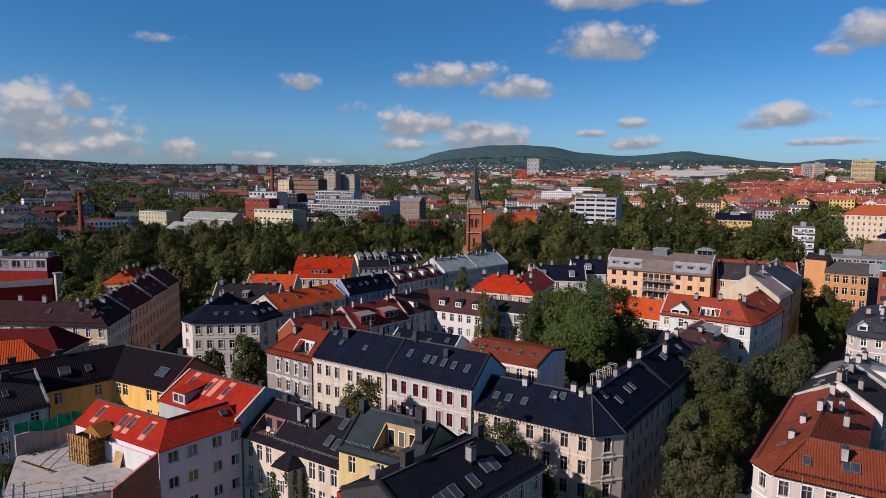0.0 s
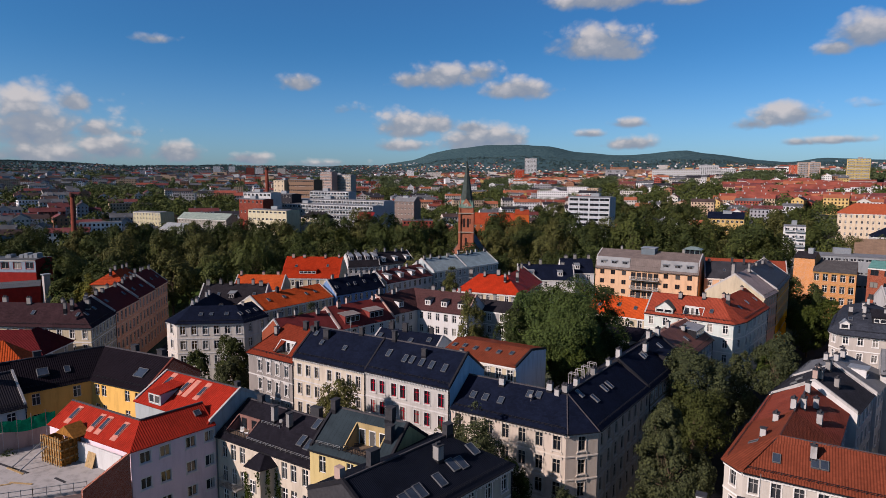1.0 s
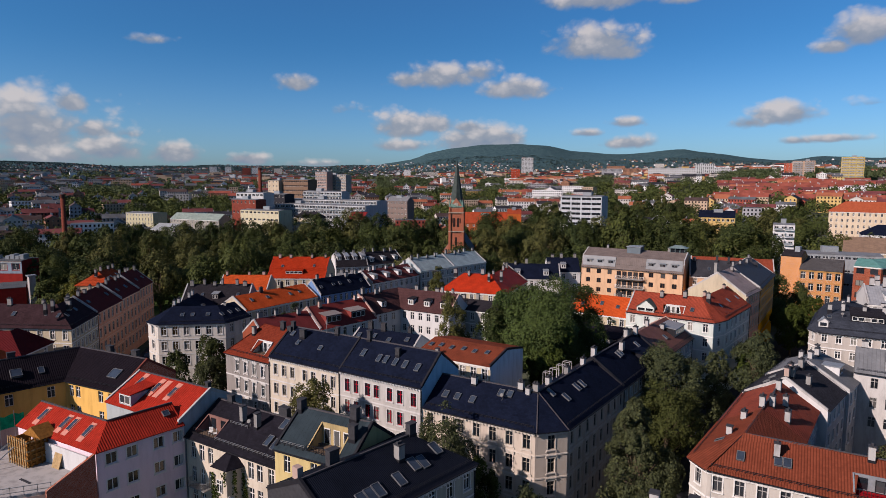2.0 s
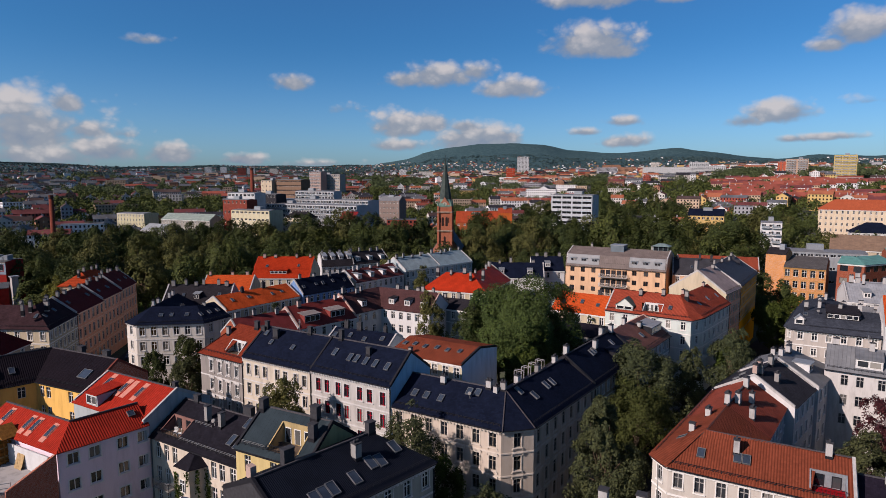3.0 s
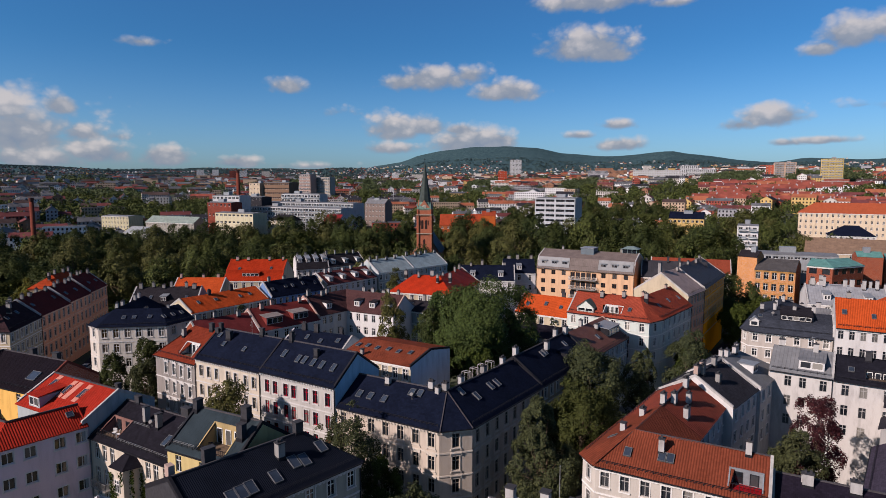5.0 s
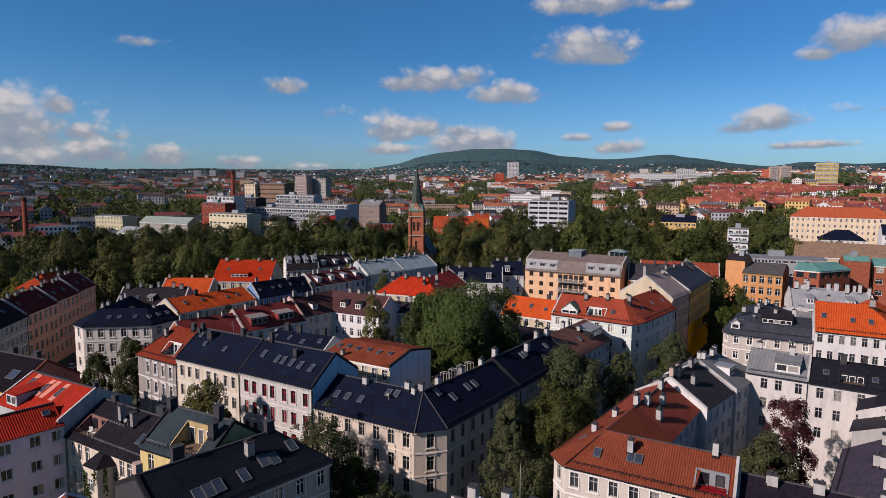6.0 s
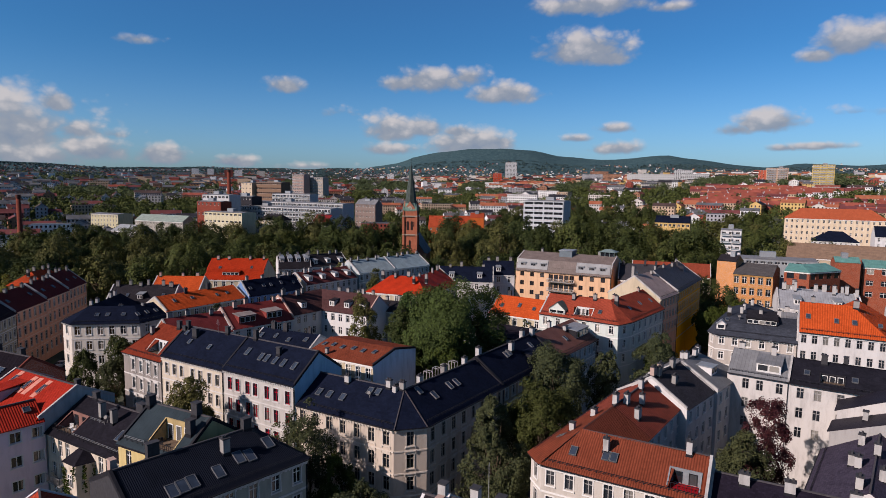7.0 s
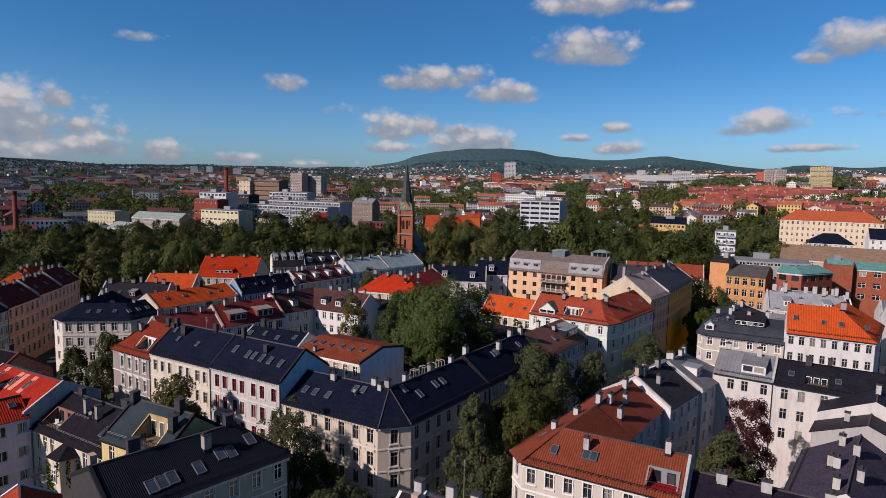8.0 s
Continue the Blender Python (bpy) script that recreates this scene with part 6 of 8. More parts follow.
# steel frames of rear galleries behind the corner house
for u in (13.0, 15.5, 18.0, 20.5):
    p = A4.on_roof(2, u, 9.5).translation
    bm = bmesh.new()
    q = [p + Vector((0, 0, -1)), p + Vector((0, 0, 1.5)), p + Vector((-1.3, 0, 1.5)), p + Vector((-1.3, 0, -1))]
    for a, b in zip(q, q[1:]):
        bar(bm, a, b, 0.04)
    for a, b in zip(q, q[1:]):
        bar(bm, a + Vector((0, 0.9, 0)), b + Vector((0, 0.9, 0)), 0.04)
    bar(bm, q[1], q[1] + Vector((0, 0.9, 0)), 0.04)
    bar(bm, q[2], q[2] + Vector((0, 0.9, 0)), 0.04)
    part("gallery_frame", bm, GREYWOOD, A4.ob)

# ---- building site on the flat roof ----
def prism(bm, pts, z0, z1):
    lo = [bm.verts.new((x, y, z0)) for x, y in pts]
    hi = [bm.verts.new((x, y, z1)) for x, y in pts]
    bm.faces.new(hi)
    for k in range(len(pts)):
        j = (k + 1) % len(pts)
        bm.faces.new((lo[k], lo[j], hi[j], hi[k]))
    bmesh.ops.recalc_face_normals(bm, faces=bm.faces)


def site():
    concrete = plaster((0.42, 0.40, 0.39), 0.35)
    timber = plain("formwork_timber", (0.30, 0.145, 0.05), 0.75, 0, 0.35, 3.0)
    pale_timber = plain("new_planks", (0.42, 0.30, 0.17), 0.75, 0, 0.25, 3.0)
    ob = thing("site_building", (-80, 29, 0), "low building with a bare concrete deck under construction", "building")
    deck = [(-90.4, 27.3), (-77.4, 21.6), (-71.2, 31.6), (-70.8, 35.9), (-87.2, 33.2), (-90.4, 34.2)]
    bm = bmesh.new()
    prism(bm, deck, 0, 13.9)
    part("wall", bm, B_RED, ob)
    bm = bmesh.new()
    prism(bm, [(x * 1.001, y) for x, y in deck], 13.9, 14.2)
    part("deck", bm, concrete, ob, "pale bare concrete deck")
    bm = bmesh.new()
    box(bm, (-90.6, 27.2, 14.2), (-90.3, 30.2, 17.0))
    box(bm, (-90.6, 30.2, 14.2), (-90.25, 34.4, 17.2))
    part("back_wall", bm, plaster((0.44, 0.36, 0.34), 0.4), ob)
    bm = bmesh.new()
    m = wall_matrix((-86.9, 33.12), (-70.9, 35.72), 14.2)
    box(bm, (6.6, -0.16, 0.0), (15.6, 0.0, 2.6), m)
    part("white_wall", bm, P_SNOW, ob)
    bm = bmesh.new()
    box(bm, (4.6, -0.14, 0.0), (6.6, 0.0, 3.0), m)
    part("pink_wall", bm, plaster((0.42, 0.30, 0.27), 0.4), ob)
    # brick flank with a sloping top, up to the pink house's corner
    bm = bmesh.new()
    vs = []
    for dx in (0.0, -0.35):
        for x, y, z in ((-71.0, 30.8, 0), (-70.25, 36.0, 0), (-70.25, 36.0, 17.4), (-71.0, 30.8, 14.5)):
            vs.append(bm.verts.new((x + dx, y, z)))
    for q in ((0, 1, 2, 3), (7, 6, 5, 4), (0, 4, 5, 1), (1, 5, 6, 2), (2, 6, 7, 3), (3, 7, 4, 0)):
        f = bm.faces.new([vs[k] for k in q])
        uv_face(bm, f, vs[0].co, Vector((0.15, 1, 0)), Vector((0, 0, 1)))
    bmesh.ops.recalc_face_normals(bm, faces=bm.faces)
    part("brick_flank", bm, B_RED, ob)

    # timber formwork of a stair shaft: sheets, walings and posts
    fw = thing("formwork", (-82, 33, 14.2), "timber formwork box with walings and posts on the deck", "formwork")
    R = wall_matrix((-84.0, 31.2), (-79.9, 31.9), 14.2)
    w, d, h = 4.1, 2.6, 3.5
    bm = bmesh.new()
    box(bm, (0.1, 0.1, 0), (w - 0.1, 0.2, h), R)
    box(bm, (0.1, 0.2, 0), (0.2, d, h * 0.9), R)
    box(bm, (w - 0.2, 0.2, 0), (w - 0.1, d, h), R)
    part("sheeting", bm, timber, fw)
    for k in range(6):
        bm = bmesh.new()
        z = 0.3 + k * 0.58
        box(bm, (-0.1, -0.1, z), (w + 0.1, 0.1, z + 0.14), R)
        box(bm, (w - 0.1, 0.1, z), (w + 0.1, d, z + 0.14), R)
        part("waling", bm, pale_timber if k % 2 else timber, fw)
    rng = random.Random(4)
    for k in range(8):
        bm = bmesh.new()
        x = 0.1 + k * (w - 0.3) / 7
        box(bm, (x, -0.2, -0.02), (x + 0.12, -0.1, h + rng.uniform(0.0, 0.5)), R)
        part("post", bm, pale_timber, fw)
    for k in range(4):
        bm = bmesh.new()
        y = 0.3 + k * 0.65
        box(bm, (w + 0.1, y, -0.02), (w + 0.2, y + 0.12, h + rng.uniform(0.1, 0.6)), R)
        part("post", bm, timber, fw)
    for a, b in (((0.3, -0.2, 2.6), (-1.4, -3.0, 0)), ((1.6, -0.2, 2.4), (0.6, -3.2, 0)), ((-0.1, 0.6, 2.6), (-2.6, -1.6, 0))):
        bm = bmesh.new()
        bar(bm, R @ Vector(a), R @ Vector(b), 0.06)
        part("prop", bm, GALV, fw)
    # small gabled timber roof by the formwork
    bm = bmesh.new()
    g = [R @ Vector(v) for v in ((1.0, 1.2, h), (5.0, 1.2, h), (3.0, 1.2, h + 1.3), (1.0, 3.4, h), (5.0, 3.4, h), (3.0, 3.4, h + 1.3))]
    vv = [bm.verts.new(v) for v in g]
    for q in ((0, 1, 2), (5, 4, 3), (0, 2, 5, 3), (1, 4, 5, 2), (0, 3, 4, 1)):
        bm.faces.new([vv[k] for k in q])
    bmesh.ops.recalc_face_normals(bm, faces=bm.faces)
    part("gabled_hood", bm, timber, fw)

    # green net on scaffold poles along the back
    net = thing("safety_net", (-90, 31, 16.8), "green safety netting on scaffold poles", "safety net")
    nm = plain("green_net", (0.03, 0.40, 0.22), 0.8, 0, 0.35, 1.6)
    bm = bmesh.new()
    n = 14
    cols = []
    for k in range(n + 1):
        t = k / n
        p = Vector((-90.7 + 3.0 * t, 27.2 + 7.0 * t, 17.0 + 0.15 * math.sin(9 * t)))
        sag = 0.18 * math.sin(k * 1.9)
        cols.append((p, p + Vector((sag * 0.4, 0, 1.35 + 0.6 * t + 0.12 * math.sin(k * 2.3)))))
    for (a, b), (c, d2) in zip(cols, cols[1:]):
        bm.faces.new([bm.verts.new(v) for v in (a, c, d2, b)])
    bmesh.ops.solidify(bm, geom=bm.faces[:], thickness=0.03)
    part("net", bm, nm, net)
    for k in range(0, n + 1, 3):
        bm = bmesh.new()
        a, b = cols[k]
        bar(bm, a - Vector((0, 0, 3)), b + Vector((0, 0, 0.4)), 0.035)
        part("pole", bm, GALV, net)
    # scaffold tower at the pale blue house
    sc = thing("scaffold", (-93, 28, 0), "narrow steel scaffold tower beside the pale blue wall", "scaffold")
    for x, y in ((-94.2, 27.0), (-92.6, 27.0), (-94.2, 28.6), (-92.6, 28.6)):
        bm = bmesh.new()
        bar(bm, (x, y, 0), (x, y, 17.2), 0.04)
        part("upright", bm, GALV, sc)
    for k in range(7):
        z = 2.4 * k + 1.5
        bm = bmesh.new()
        for a, b in (((-94.2, 27.0), (-92.6, 27.0)), ((-92.6, 27.0), (-92.6, 28.6)), ((-94.2, 28.6), (-92.6, 28.6)), ((-94.2, 27.0), (-94.2, 28.6))):
            bar(bm, (*a, z), (*b, z), 0.03)
            bar(bm, (*a, z + 1.0), (*b, z + 1.0), 0.025)
        part("ledger", bm, GALV, sc)
    # guard rails along the deck's free edge
    rl = thing("guard_rail", (-74, 27, 14.2), "steel guard rails along the deck edge", "guard rail")
    edge = [(-82.5, 23.6), (-77.4, 21.9), (-74.2, 26.8), (-71.3, 31.4)]
    for (x0, y0), (x1, y1) in zip(edge, edge[1:]):
        ln = math.dist((x0, y0), (x1, y1))
        n = int(ln / 1.1)
        for k in range(n + 1):
            x, y = x0 + (x1 - x0) * k / n, y0 + (y1 - y0) * k / n
            bm = bmesh.new()
            bar(bm, (x, y, 14.1), (x, y, 15.4), 0.03)
            part("post", bm, GALV, rl)
        for z in (14.7, 15.3):
            bm = bmesh.new()
            bar(bm, (x0, y0, z), (x1, y1, z), 0.03)
            part("rail", bm, GALV, rl)
    # planks and sheets lying about
    for k, (x, y, a, ln) in enumerate(((-86, 27.6, 12, 4.5), (-83.4, 27.9, 10, 3.6), (-83.0, 28.3, 14, 3.0), (-79.2, 27.2, 30, 3.0), (-76.4, 30.4, 8, 2.2), (-80.6, 25.4, 60, 2.4))):
        bm = bmesh.new()
        box(bm, (-ln / 2, -0.13, 0), (ln / 2, 0.13, 0.07), pose(x, y, 14.2, 0, 0, a))
        tagged(part("plank", bm, pale_timber if k % 2 else CHIM_DARK, None), "loose builders' plank lying on the deck", "plank", "planks on the deck")
    for k in range(3):
        bm = bmesh.new()
        m = wall_matrix((-86.9, 33.12), (-70.9, 35.72), 14.2) @ pose(9.2 + 0.5 * k, -0.75, 0, -18, 0, 0)
        box(bm, (-0.3, 0, 0), (0.3, 0.05, 2.3), m)
        tagged(part("board", bm, pale_timber, None), "sheet of board leaning on the white wall", "board", "boards at the wall")


site()


# ---- bay with climbing ivy on the cream house ----
def ivy_bay():
    st = B4
    m = wall_matrix(st.p[0], st.p[1], 0)
    bm = bmesh.new()
    pts = [(7.2, 0), (8.0, -2.0), (10.6, -2.0), (11.4, 0)]
    lo = [bm.verts.new(m @ Vector((x, y, 0))) for x, y in pts]
    hi = [bm.verts.new(m @ Vector((x, y, 14.4))) for x, y in pts]
    for k in range(3):
        bm.faces.new((lo[k], lo[k + 1], hi[k + 1], hi[k]))
    bm.faces.new(hi)
    bmesh.ops.recalc_face_normals(bm, faces=bm.faces)
    part("bay", bm, plaster((0.62, 0.55, 0.46)), st.ob)
    bm = bmesh.new()
    a = [m @ Vector((x, y, 14.4)) for x, y in ((6.9, 0), (7.8, -2.3), (10.8, -2.3), (11.7, 0))]
    b = [m @ Vector((x, y, 15.7)) for x, y in ((8.4, 0.3), (8.7, -0.6), (9.9, -0.6), (10.2, 0.3))]
    va, vb = [bm.verts.new(v) for v in a], [bm.verts.new(v) for v in b]
    for k in range(3):
        f = bm.faces.new((va[k], va[k + 1], vb[k + 1], vb[k]))
        uv_face(bm, f, a[k], (a[k + 1] - a[k]).normalized(), (b[k] - a[k]).normalized())
    bm.faces.new(vb)
    part("bay_roof", bm, slate_roof((0.016, 0.015, 0.02)), st.ob)
    for k in range(4):
        for x in (9.3,):
            put_window(st.ob, m @ Matrix.Translation((x, -2.0, 11.2 - 3.4 * k)), 1.0, 1.7, 0, 4, -0.01, WHITE, WHITE, 1)
    rng = np.random.default_rng(77)
    iv = thing("ivy", (*(m @ Vector((8, -2, 0)))[:2], 0), "green ivy climbing over the cream bay", "ivy")
    n = 5200
    u = rng.uniform(5.6, 12.2, n)
    z = rng.uniform(1.5, 14.2, n)
    keep = (np.sin(u * 1.7 + z * 0.55) + np.sin(z * 0.9 + 2 * u) * 0.7 + rng.normal(size=n) * 0.35) > 0.35
    u, z = u[keep], z[keep]
    y = np.where((u > 8.0) & (u < 10.6), -2.08, np.where((u > 7.2) & (u < 11.4), -1.1, -0.08)) - rng.uniform(0, 0.3, len(u))
    o = Vector(ORIGIN[iv.name])
    pts = np.array([tuple(m @ Vector((a, b, c)) - o) for a, b, c in zip(u, y, z)])
    t = rng.normal(size=(len(u), 3))
    t /= np.linalg.norm(t, axis=1)[:, None]
    b2 = np.cross(t, rng.normal(size=(len(u), 3)))
    b2 /= np.linalg.norm(b2, axis=1)[:, None]
    q = np.stack((pts - t * 0.14, pts + b2 * 0.12, pts + t * 0.14, pts - b2 * 0.12), 1).reshape(-1, 3)
    me = bpy.data.meshes.new("foliage")
    me.from_pydata(q.tolist(), [], np.arange(len(q)).reshape(-1, 4).tolist())
    me.materials.append(leaf_mat((0.05, 0.075, 0.018), "ivy_leaves"))
    f = new("foliage", me)
    f.parent = iv


# ---- parked cars ----
def car(at, yaw, colour, label):
    ob = thing("car", at, label, "car", "parked cars")
    o = Matrix.Translation(at) @ Matrix.Rotation(radians(yaw), 4, "Z")
    paint = plain("car_paint", colour, 0.25, 0, 0.05)

    def shell(name, prof, w, mat, taper=0.0):
        bm = bmesh.new()
        L = [bm.verts.new(o @ Vector((x, -w / 2 + taper * (z > 0.95), z))) for x, z in prof]
        R_ = [bm.verts.new(o @ Vector((x, w / 2 - taper * (z > 0.95), z))) for x, z in prof]
        bm.faces.new(L)
        bm.faces.new(R_[::-1])
        for k in range(len(prof)):
            j = (k + 1) % len(prof)
            bm.faces.new((L[k], R_[k], R_[j], L[j]))
        bmesh.ops.recalc_face_normals(bm, faces=bm.faces)
        return part(name, bm, mat, ob)

    shell("body", [(-2.1, 0.3), (2.1, 0.3), (2.15, 0.6), (2.0, 0.78), (0.9, 0.92), (-1.9, 0.95), (-2.15, 0.7)], 1.75, paint)
    shell("glasshouse", [(-1.7, 0.94), (1.0, 0.92), (0.35, 1.38), (-1.2, 1.4)], 1.6, glass_mat(), 0.14)
    shell("roof", [(-1.25, 1.38), (0.4, 1.36), (0.25, 1.45), (-1.05, 1.46)], 1.36, paint)
    for x in (-1.3, 1.3):
        for y in (-0.8, 0.8):
            bm = bmesh.new()
            rod(bm, o @ Vector((x, y - 0.1, 0.32)), o @ Vector((x, y + 0.1, 0.32)), 0.32, 0.32, 14)
            part("wheel", bm, plain("tyre", (0.02, 0.02, 0.02), 0.8), ob)
    return ob


ivy_bay()
rng_c = random.Random(2)
COL = [((0.02, 0.02, 0.025), "black"), ((0.35, 0.36, 0.38), "silver"), ((0.6, 0.6, 0.6), "white"), ((0.05, 0.06, 0.09), "dark blue"), ((0.25, 0.03, 0.03), "red")]
for k, (x, y, a) in enumerate(((-146.5, 73.0, 136), (-151.5, 77.6, 136), (-157, 83, 136), (-163, 88.5, 136), (-155.0, 72.0 + 6.0, 136), (-17.8, 150, 88), (-17.6, 156, 90), (-17.5, 162, 90), (-17.2, 168, 91), (-17.0, 174, 90),
                               (-24.6, 121, 88), (-24.4, 127, 88), (-24.0, 135, 90), (4, 148.2, 3), (10, 148.6, 3), (16, 148.9, 3), (-16.5, 92, 90), (-15.9, 104, 90))):
    c, nm = COL[k % 5]
    car((x, y, 0.05), a, c, "%s parked hatchback car at the kerb" % nm)

# ---- trees ----
def crown_mesh(name, rng, height, radius, count, leaf, base_frac=0.25, lobes=34, squash=1.0, droop=0.0, even=0.0, taper=False, tufts=14, fat=1.0):
    """Many small leaf clusters round lobes of uneven size, with gaps between."""
    zc = height * (base_frac + 1) / 2
    hz = height * (1 - base_frac) / 2
    cs, rs = [], []
    for k in range(lobes):
        while True:
            v = rng.normal(size=3)
            v /= np.linalg.norm(v)
            if v[2] > -0.75:
                break
        s = rng.uniform(0.45, 0.82)
        c = np.array((v[0] * radius * s, v[1] * radius * s, zc + v[2] * hz * s * squash))
        cs.append(c)
        rs.append(radius * rng.uniform(0.22, 0.42) * fat)
    rs = np.array(rs)
    # each lobe carries tufts on its outer side, each tuft a dome of leaves
    sc, sr = [], []
    for c, r in zip(cs, rs):
        o = c - np.array((0, 0, zc))
        o /= np.linalg.norm(o) + 1e-6
        for k in range(tufts):
            v = rng.normal(size=3) + o * 0.9 + np.array((0, 0, 0.35))
            v /= np.linalg.norm(v)
            sc.append(c + v * r * rng.uniform(0.6, 1.05) * np.array((1, 1, 0.85 + droop)))
            sr.append(r * rng.uniform(0.26, 0.5))
    sc, sr = np.array(sc), np.array(sr)
    pick = rng.choice(len(sr), size=count, p=sr ** 2 / (sr ** 2).sum())
    d = rng.normal(size=(count, 3))
    d /= np.linalg.norm(d, axis=1)[:, None]
    oo = sc[pick] - np.array((0, 0, zc))
    oo /= np.linalg.norm(oo, axis=1)[:, None] + 1e-6
    inward = (d * oo).sum(1) < -0.25
    d = np.where(inward[:, None], -d, d)
    p = sc[pick] + d * (sr[pick] * rng.uniform(0.7, 1.1, count))[:, None]
    p[:, 2] = height * base_frac + (p[:, 2] - p[:, 2].min()) * (height * (1 - base_frac) / (p[:, 2].max() - p[:, 2].min()))
    p[:, :2] *= radius / np.percentile(np.hypot(p[:, 0], p[:, 1]), 97)
    if taper:
        zf = (p[:, 2] - p[:, 2].min()) / np.ptp(p[:, 2])
        p[:, :2] *= np.interp(zf, (0, 0.3, 0.65, 1), (0.9, 1.1, 0.98, 0.55))[:, None]
    out = p - np.array((0, 0, zc))
    out /= np.linalg.norm(out, axis=1)[:, None]
    nrm = d * (0.9 - 0.4 * even) + out * (0.35 + 0.5 * even) + rng.normal(size=(count, 3)) * (0.34 - 0.1 * even) + np.array((0, 0, 0.25))
    nrm /= np.linalg.norm(nrm, axis=1)[:, None]
    t = np.cross(nrm, rng.normal(size=(count, 3)))
    t /= np.linalg.norm(t, axis=1)[:, None]
    b = np.cross(nrm, t)
    sz = leaf * rng.uniform(0.55, 1.25, count)[:, None]
    w = sz * rng.uniform(0.5, 0.9, count)[:, None]
    verts = np.empty((count, 4, 3))
    verts[:, 0] = p - t * sz * 0.5
    verts[:, 1] = p + b * w * 0.5 + nrm * sz * 0.12
    verts[:, 2] = p + t * sz * 0.5
    verts[:, 3] = p - b * w * 0.5 + nrm * sz * 0.12
    me = bpy.data.meshes.new(name)
    me.from_pydata(verts.reshape(-1, 3).tolist(), [], np.arange(count * 4).reshape(-1, 4).tolist())
    return me, cs


def tree(at, seed, height, radius, count, leaf, mat, label, base_frac=0.25, group="", lobes=34, name="tree", droop=0.0, trunk=None, even=0.0, taper=False, tufts=14, fat=1.0):
    rng = np.random.default_rng(seed)
    ob = thing(name, at, label, "tree", group)
    me, cs = crown_mesh("crown", rng, height, radius, count, leaf, base_frac, lobes, droop=droop, even=even, taper=taper, tufts=tufts, fat=fat)
    me.materials.append(mat)
    cr = new("crown", me)
    cr.parent = ob
    bm = bmesh.new()
    r = trunk or max(0.16, radius * 0.05)
    top = height * 0.62
    z, p = -0.3, Vector((0, 0, -0.3))
    for k in range(4):
        q = Vector((rng.uniform(-1, 1) * radius * 0.05 * k, rng.uniform(-1, 1) * radius * 0.05 * k, top * (k + 1) / 4))
        rod(bm, p, q, r * (1 - k * 0.2), r * (0.8 - k * 0.2), 9)
        p = q
    for c in cs[:12]:
        s = Vector((0, 0, height * rng.uniform(0.25, 0.5)))
        rod(bm, s, Vector(c), r * 0.35, r * 0.08, 6)
    o = Vector(ORIGIN[ob.name])
    bmesh.ops.translate(bm, verts=bm.verts, vec=o)
    part("trunk", bm, BARK, ob, smooth=True)
    return ob


L_GREEN = leaf_mat((0.050, 0.066, 0.026))
L_DEEP = leaf_mat((0.048, 0.070, 0.020), "deep_leaves")
L_OLIVE = leaf_mat((0.057, 0.072, 0.040), "olive_leaves")
PARK_GREEN = leaf_mat((0.068, 0.090, 0.034), "park_leaves")
PARK_DEEP = leaf_mat((0.047, 0.066, 0.027), "park_deep_leaves")
PARK_OLIVE = leaf_mat((0.092, 0.104, 0.044), "park_olive_leaves")
BIG_GREEN = leaf_mat((0.056, 0.088, 0.033), "broad_leaves")
# far and ridge leaves: haze of distance mixed into the green as blue
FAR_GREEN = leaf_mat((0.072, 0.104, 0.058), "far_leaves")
RIDGE_HAZE = leaf_mat((0.064, 0.108, 0.122), "hazy_ridge_leaves")
L_PURPLE = leaf_mat((0.060, 0.022, 0.028), "purple_leaves")
L_BIRCH = leaf_mat((0.10, 0.11, 0.045), "birch_leaves")

tree((-51.8, 120.4, 0), 1, 31.0, 12.6, 70000, 0.44, BIG_GREEN, "huge spreading green tree in the courtyard", 0.2, lobes=44)
tree((-60.0, 122.0, 0), 24, 27.0, 7.5, 22000, 0.52, BIG_GREEN, "tall green tree merging with the huge tree", 0.2, lobes=24)
tree((-64.0, 117.0, 0), 2, 24.5, 5.6, 18000, 0.42, PARK_DEEP, "dark green leafy tree beside the huge tree", 0.2, lobes=40)
tree((-46.5, 112.0, 0), 3, 22.0, 5.0, 18000, 0.42, L_DEEP, "dark green leafy tree close to the rear house", 0.2, lobes=36)
tree((-75.5, 116.5, 0), 4, 25.5, 4.2, 16000, 0.34, L_BIRCH, "tall pale drooping birch in the courtyard", 0.15, lobes=34, droop=0.6, name="birch_tree")
tree((-25.0, 116.0, 0), 5, 21.8, 7.2, 26000, 0.38, L_OLIVE, "broad green leafy street tree", 0.2, "street trees", fat=1.15)
tree((-22.0, 103.0, 0), 6, 19.0, 6.2, 24000, 0.36, L_GREEN, "broad green leafy street tree", 0.2, "street trees", fat=1.15)
tree((-20.6, 87.0, 0), 7, 20.8, 5.7, 26000, 0.34, L_OLIVE, "broad green street tree on the corner", 0.15, "street trees", taper=True)
tree((-20.0, 128.0, 0), 8, 18.8, 4.0, 12000, 0.4, L_OLIVE, "green street tree by the pale house", 0.2, "street trees", taper=True)
tree((-17.0, 150.0, 0), 9, 19.0, 5.4, 15000, 0.4, L_OLIVE, "green street tree before the dark roof", 0.2, "street trees", taper=True)
tree((-19.0, 162.0, 0), 10, 13.5, 4.2, 9000, 0.42, L_DEEP, "dark shaded street tree", 0.2, "street trees")
tree((-17.0, 205.0, 0), 11, 16.0, 6.5, 12000, 0.5, L_DEEP, "dark shaded street tree near the orange house", 0.15, "street trees")
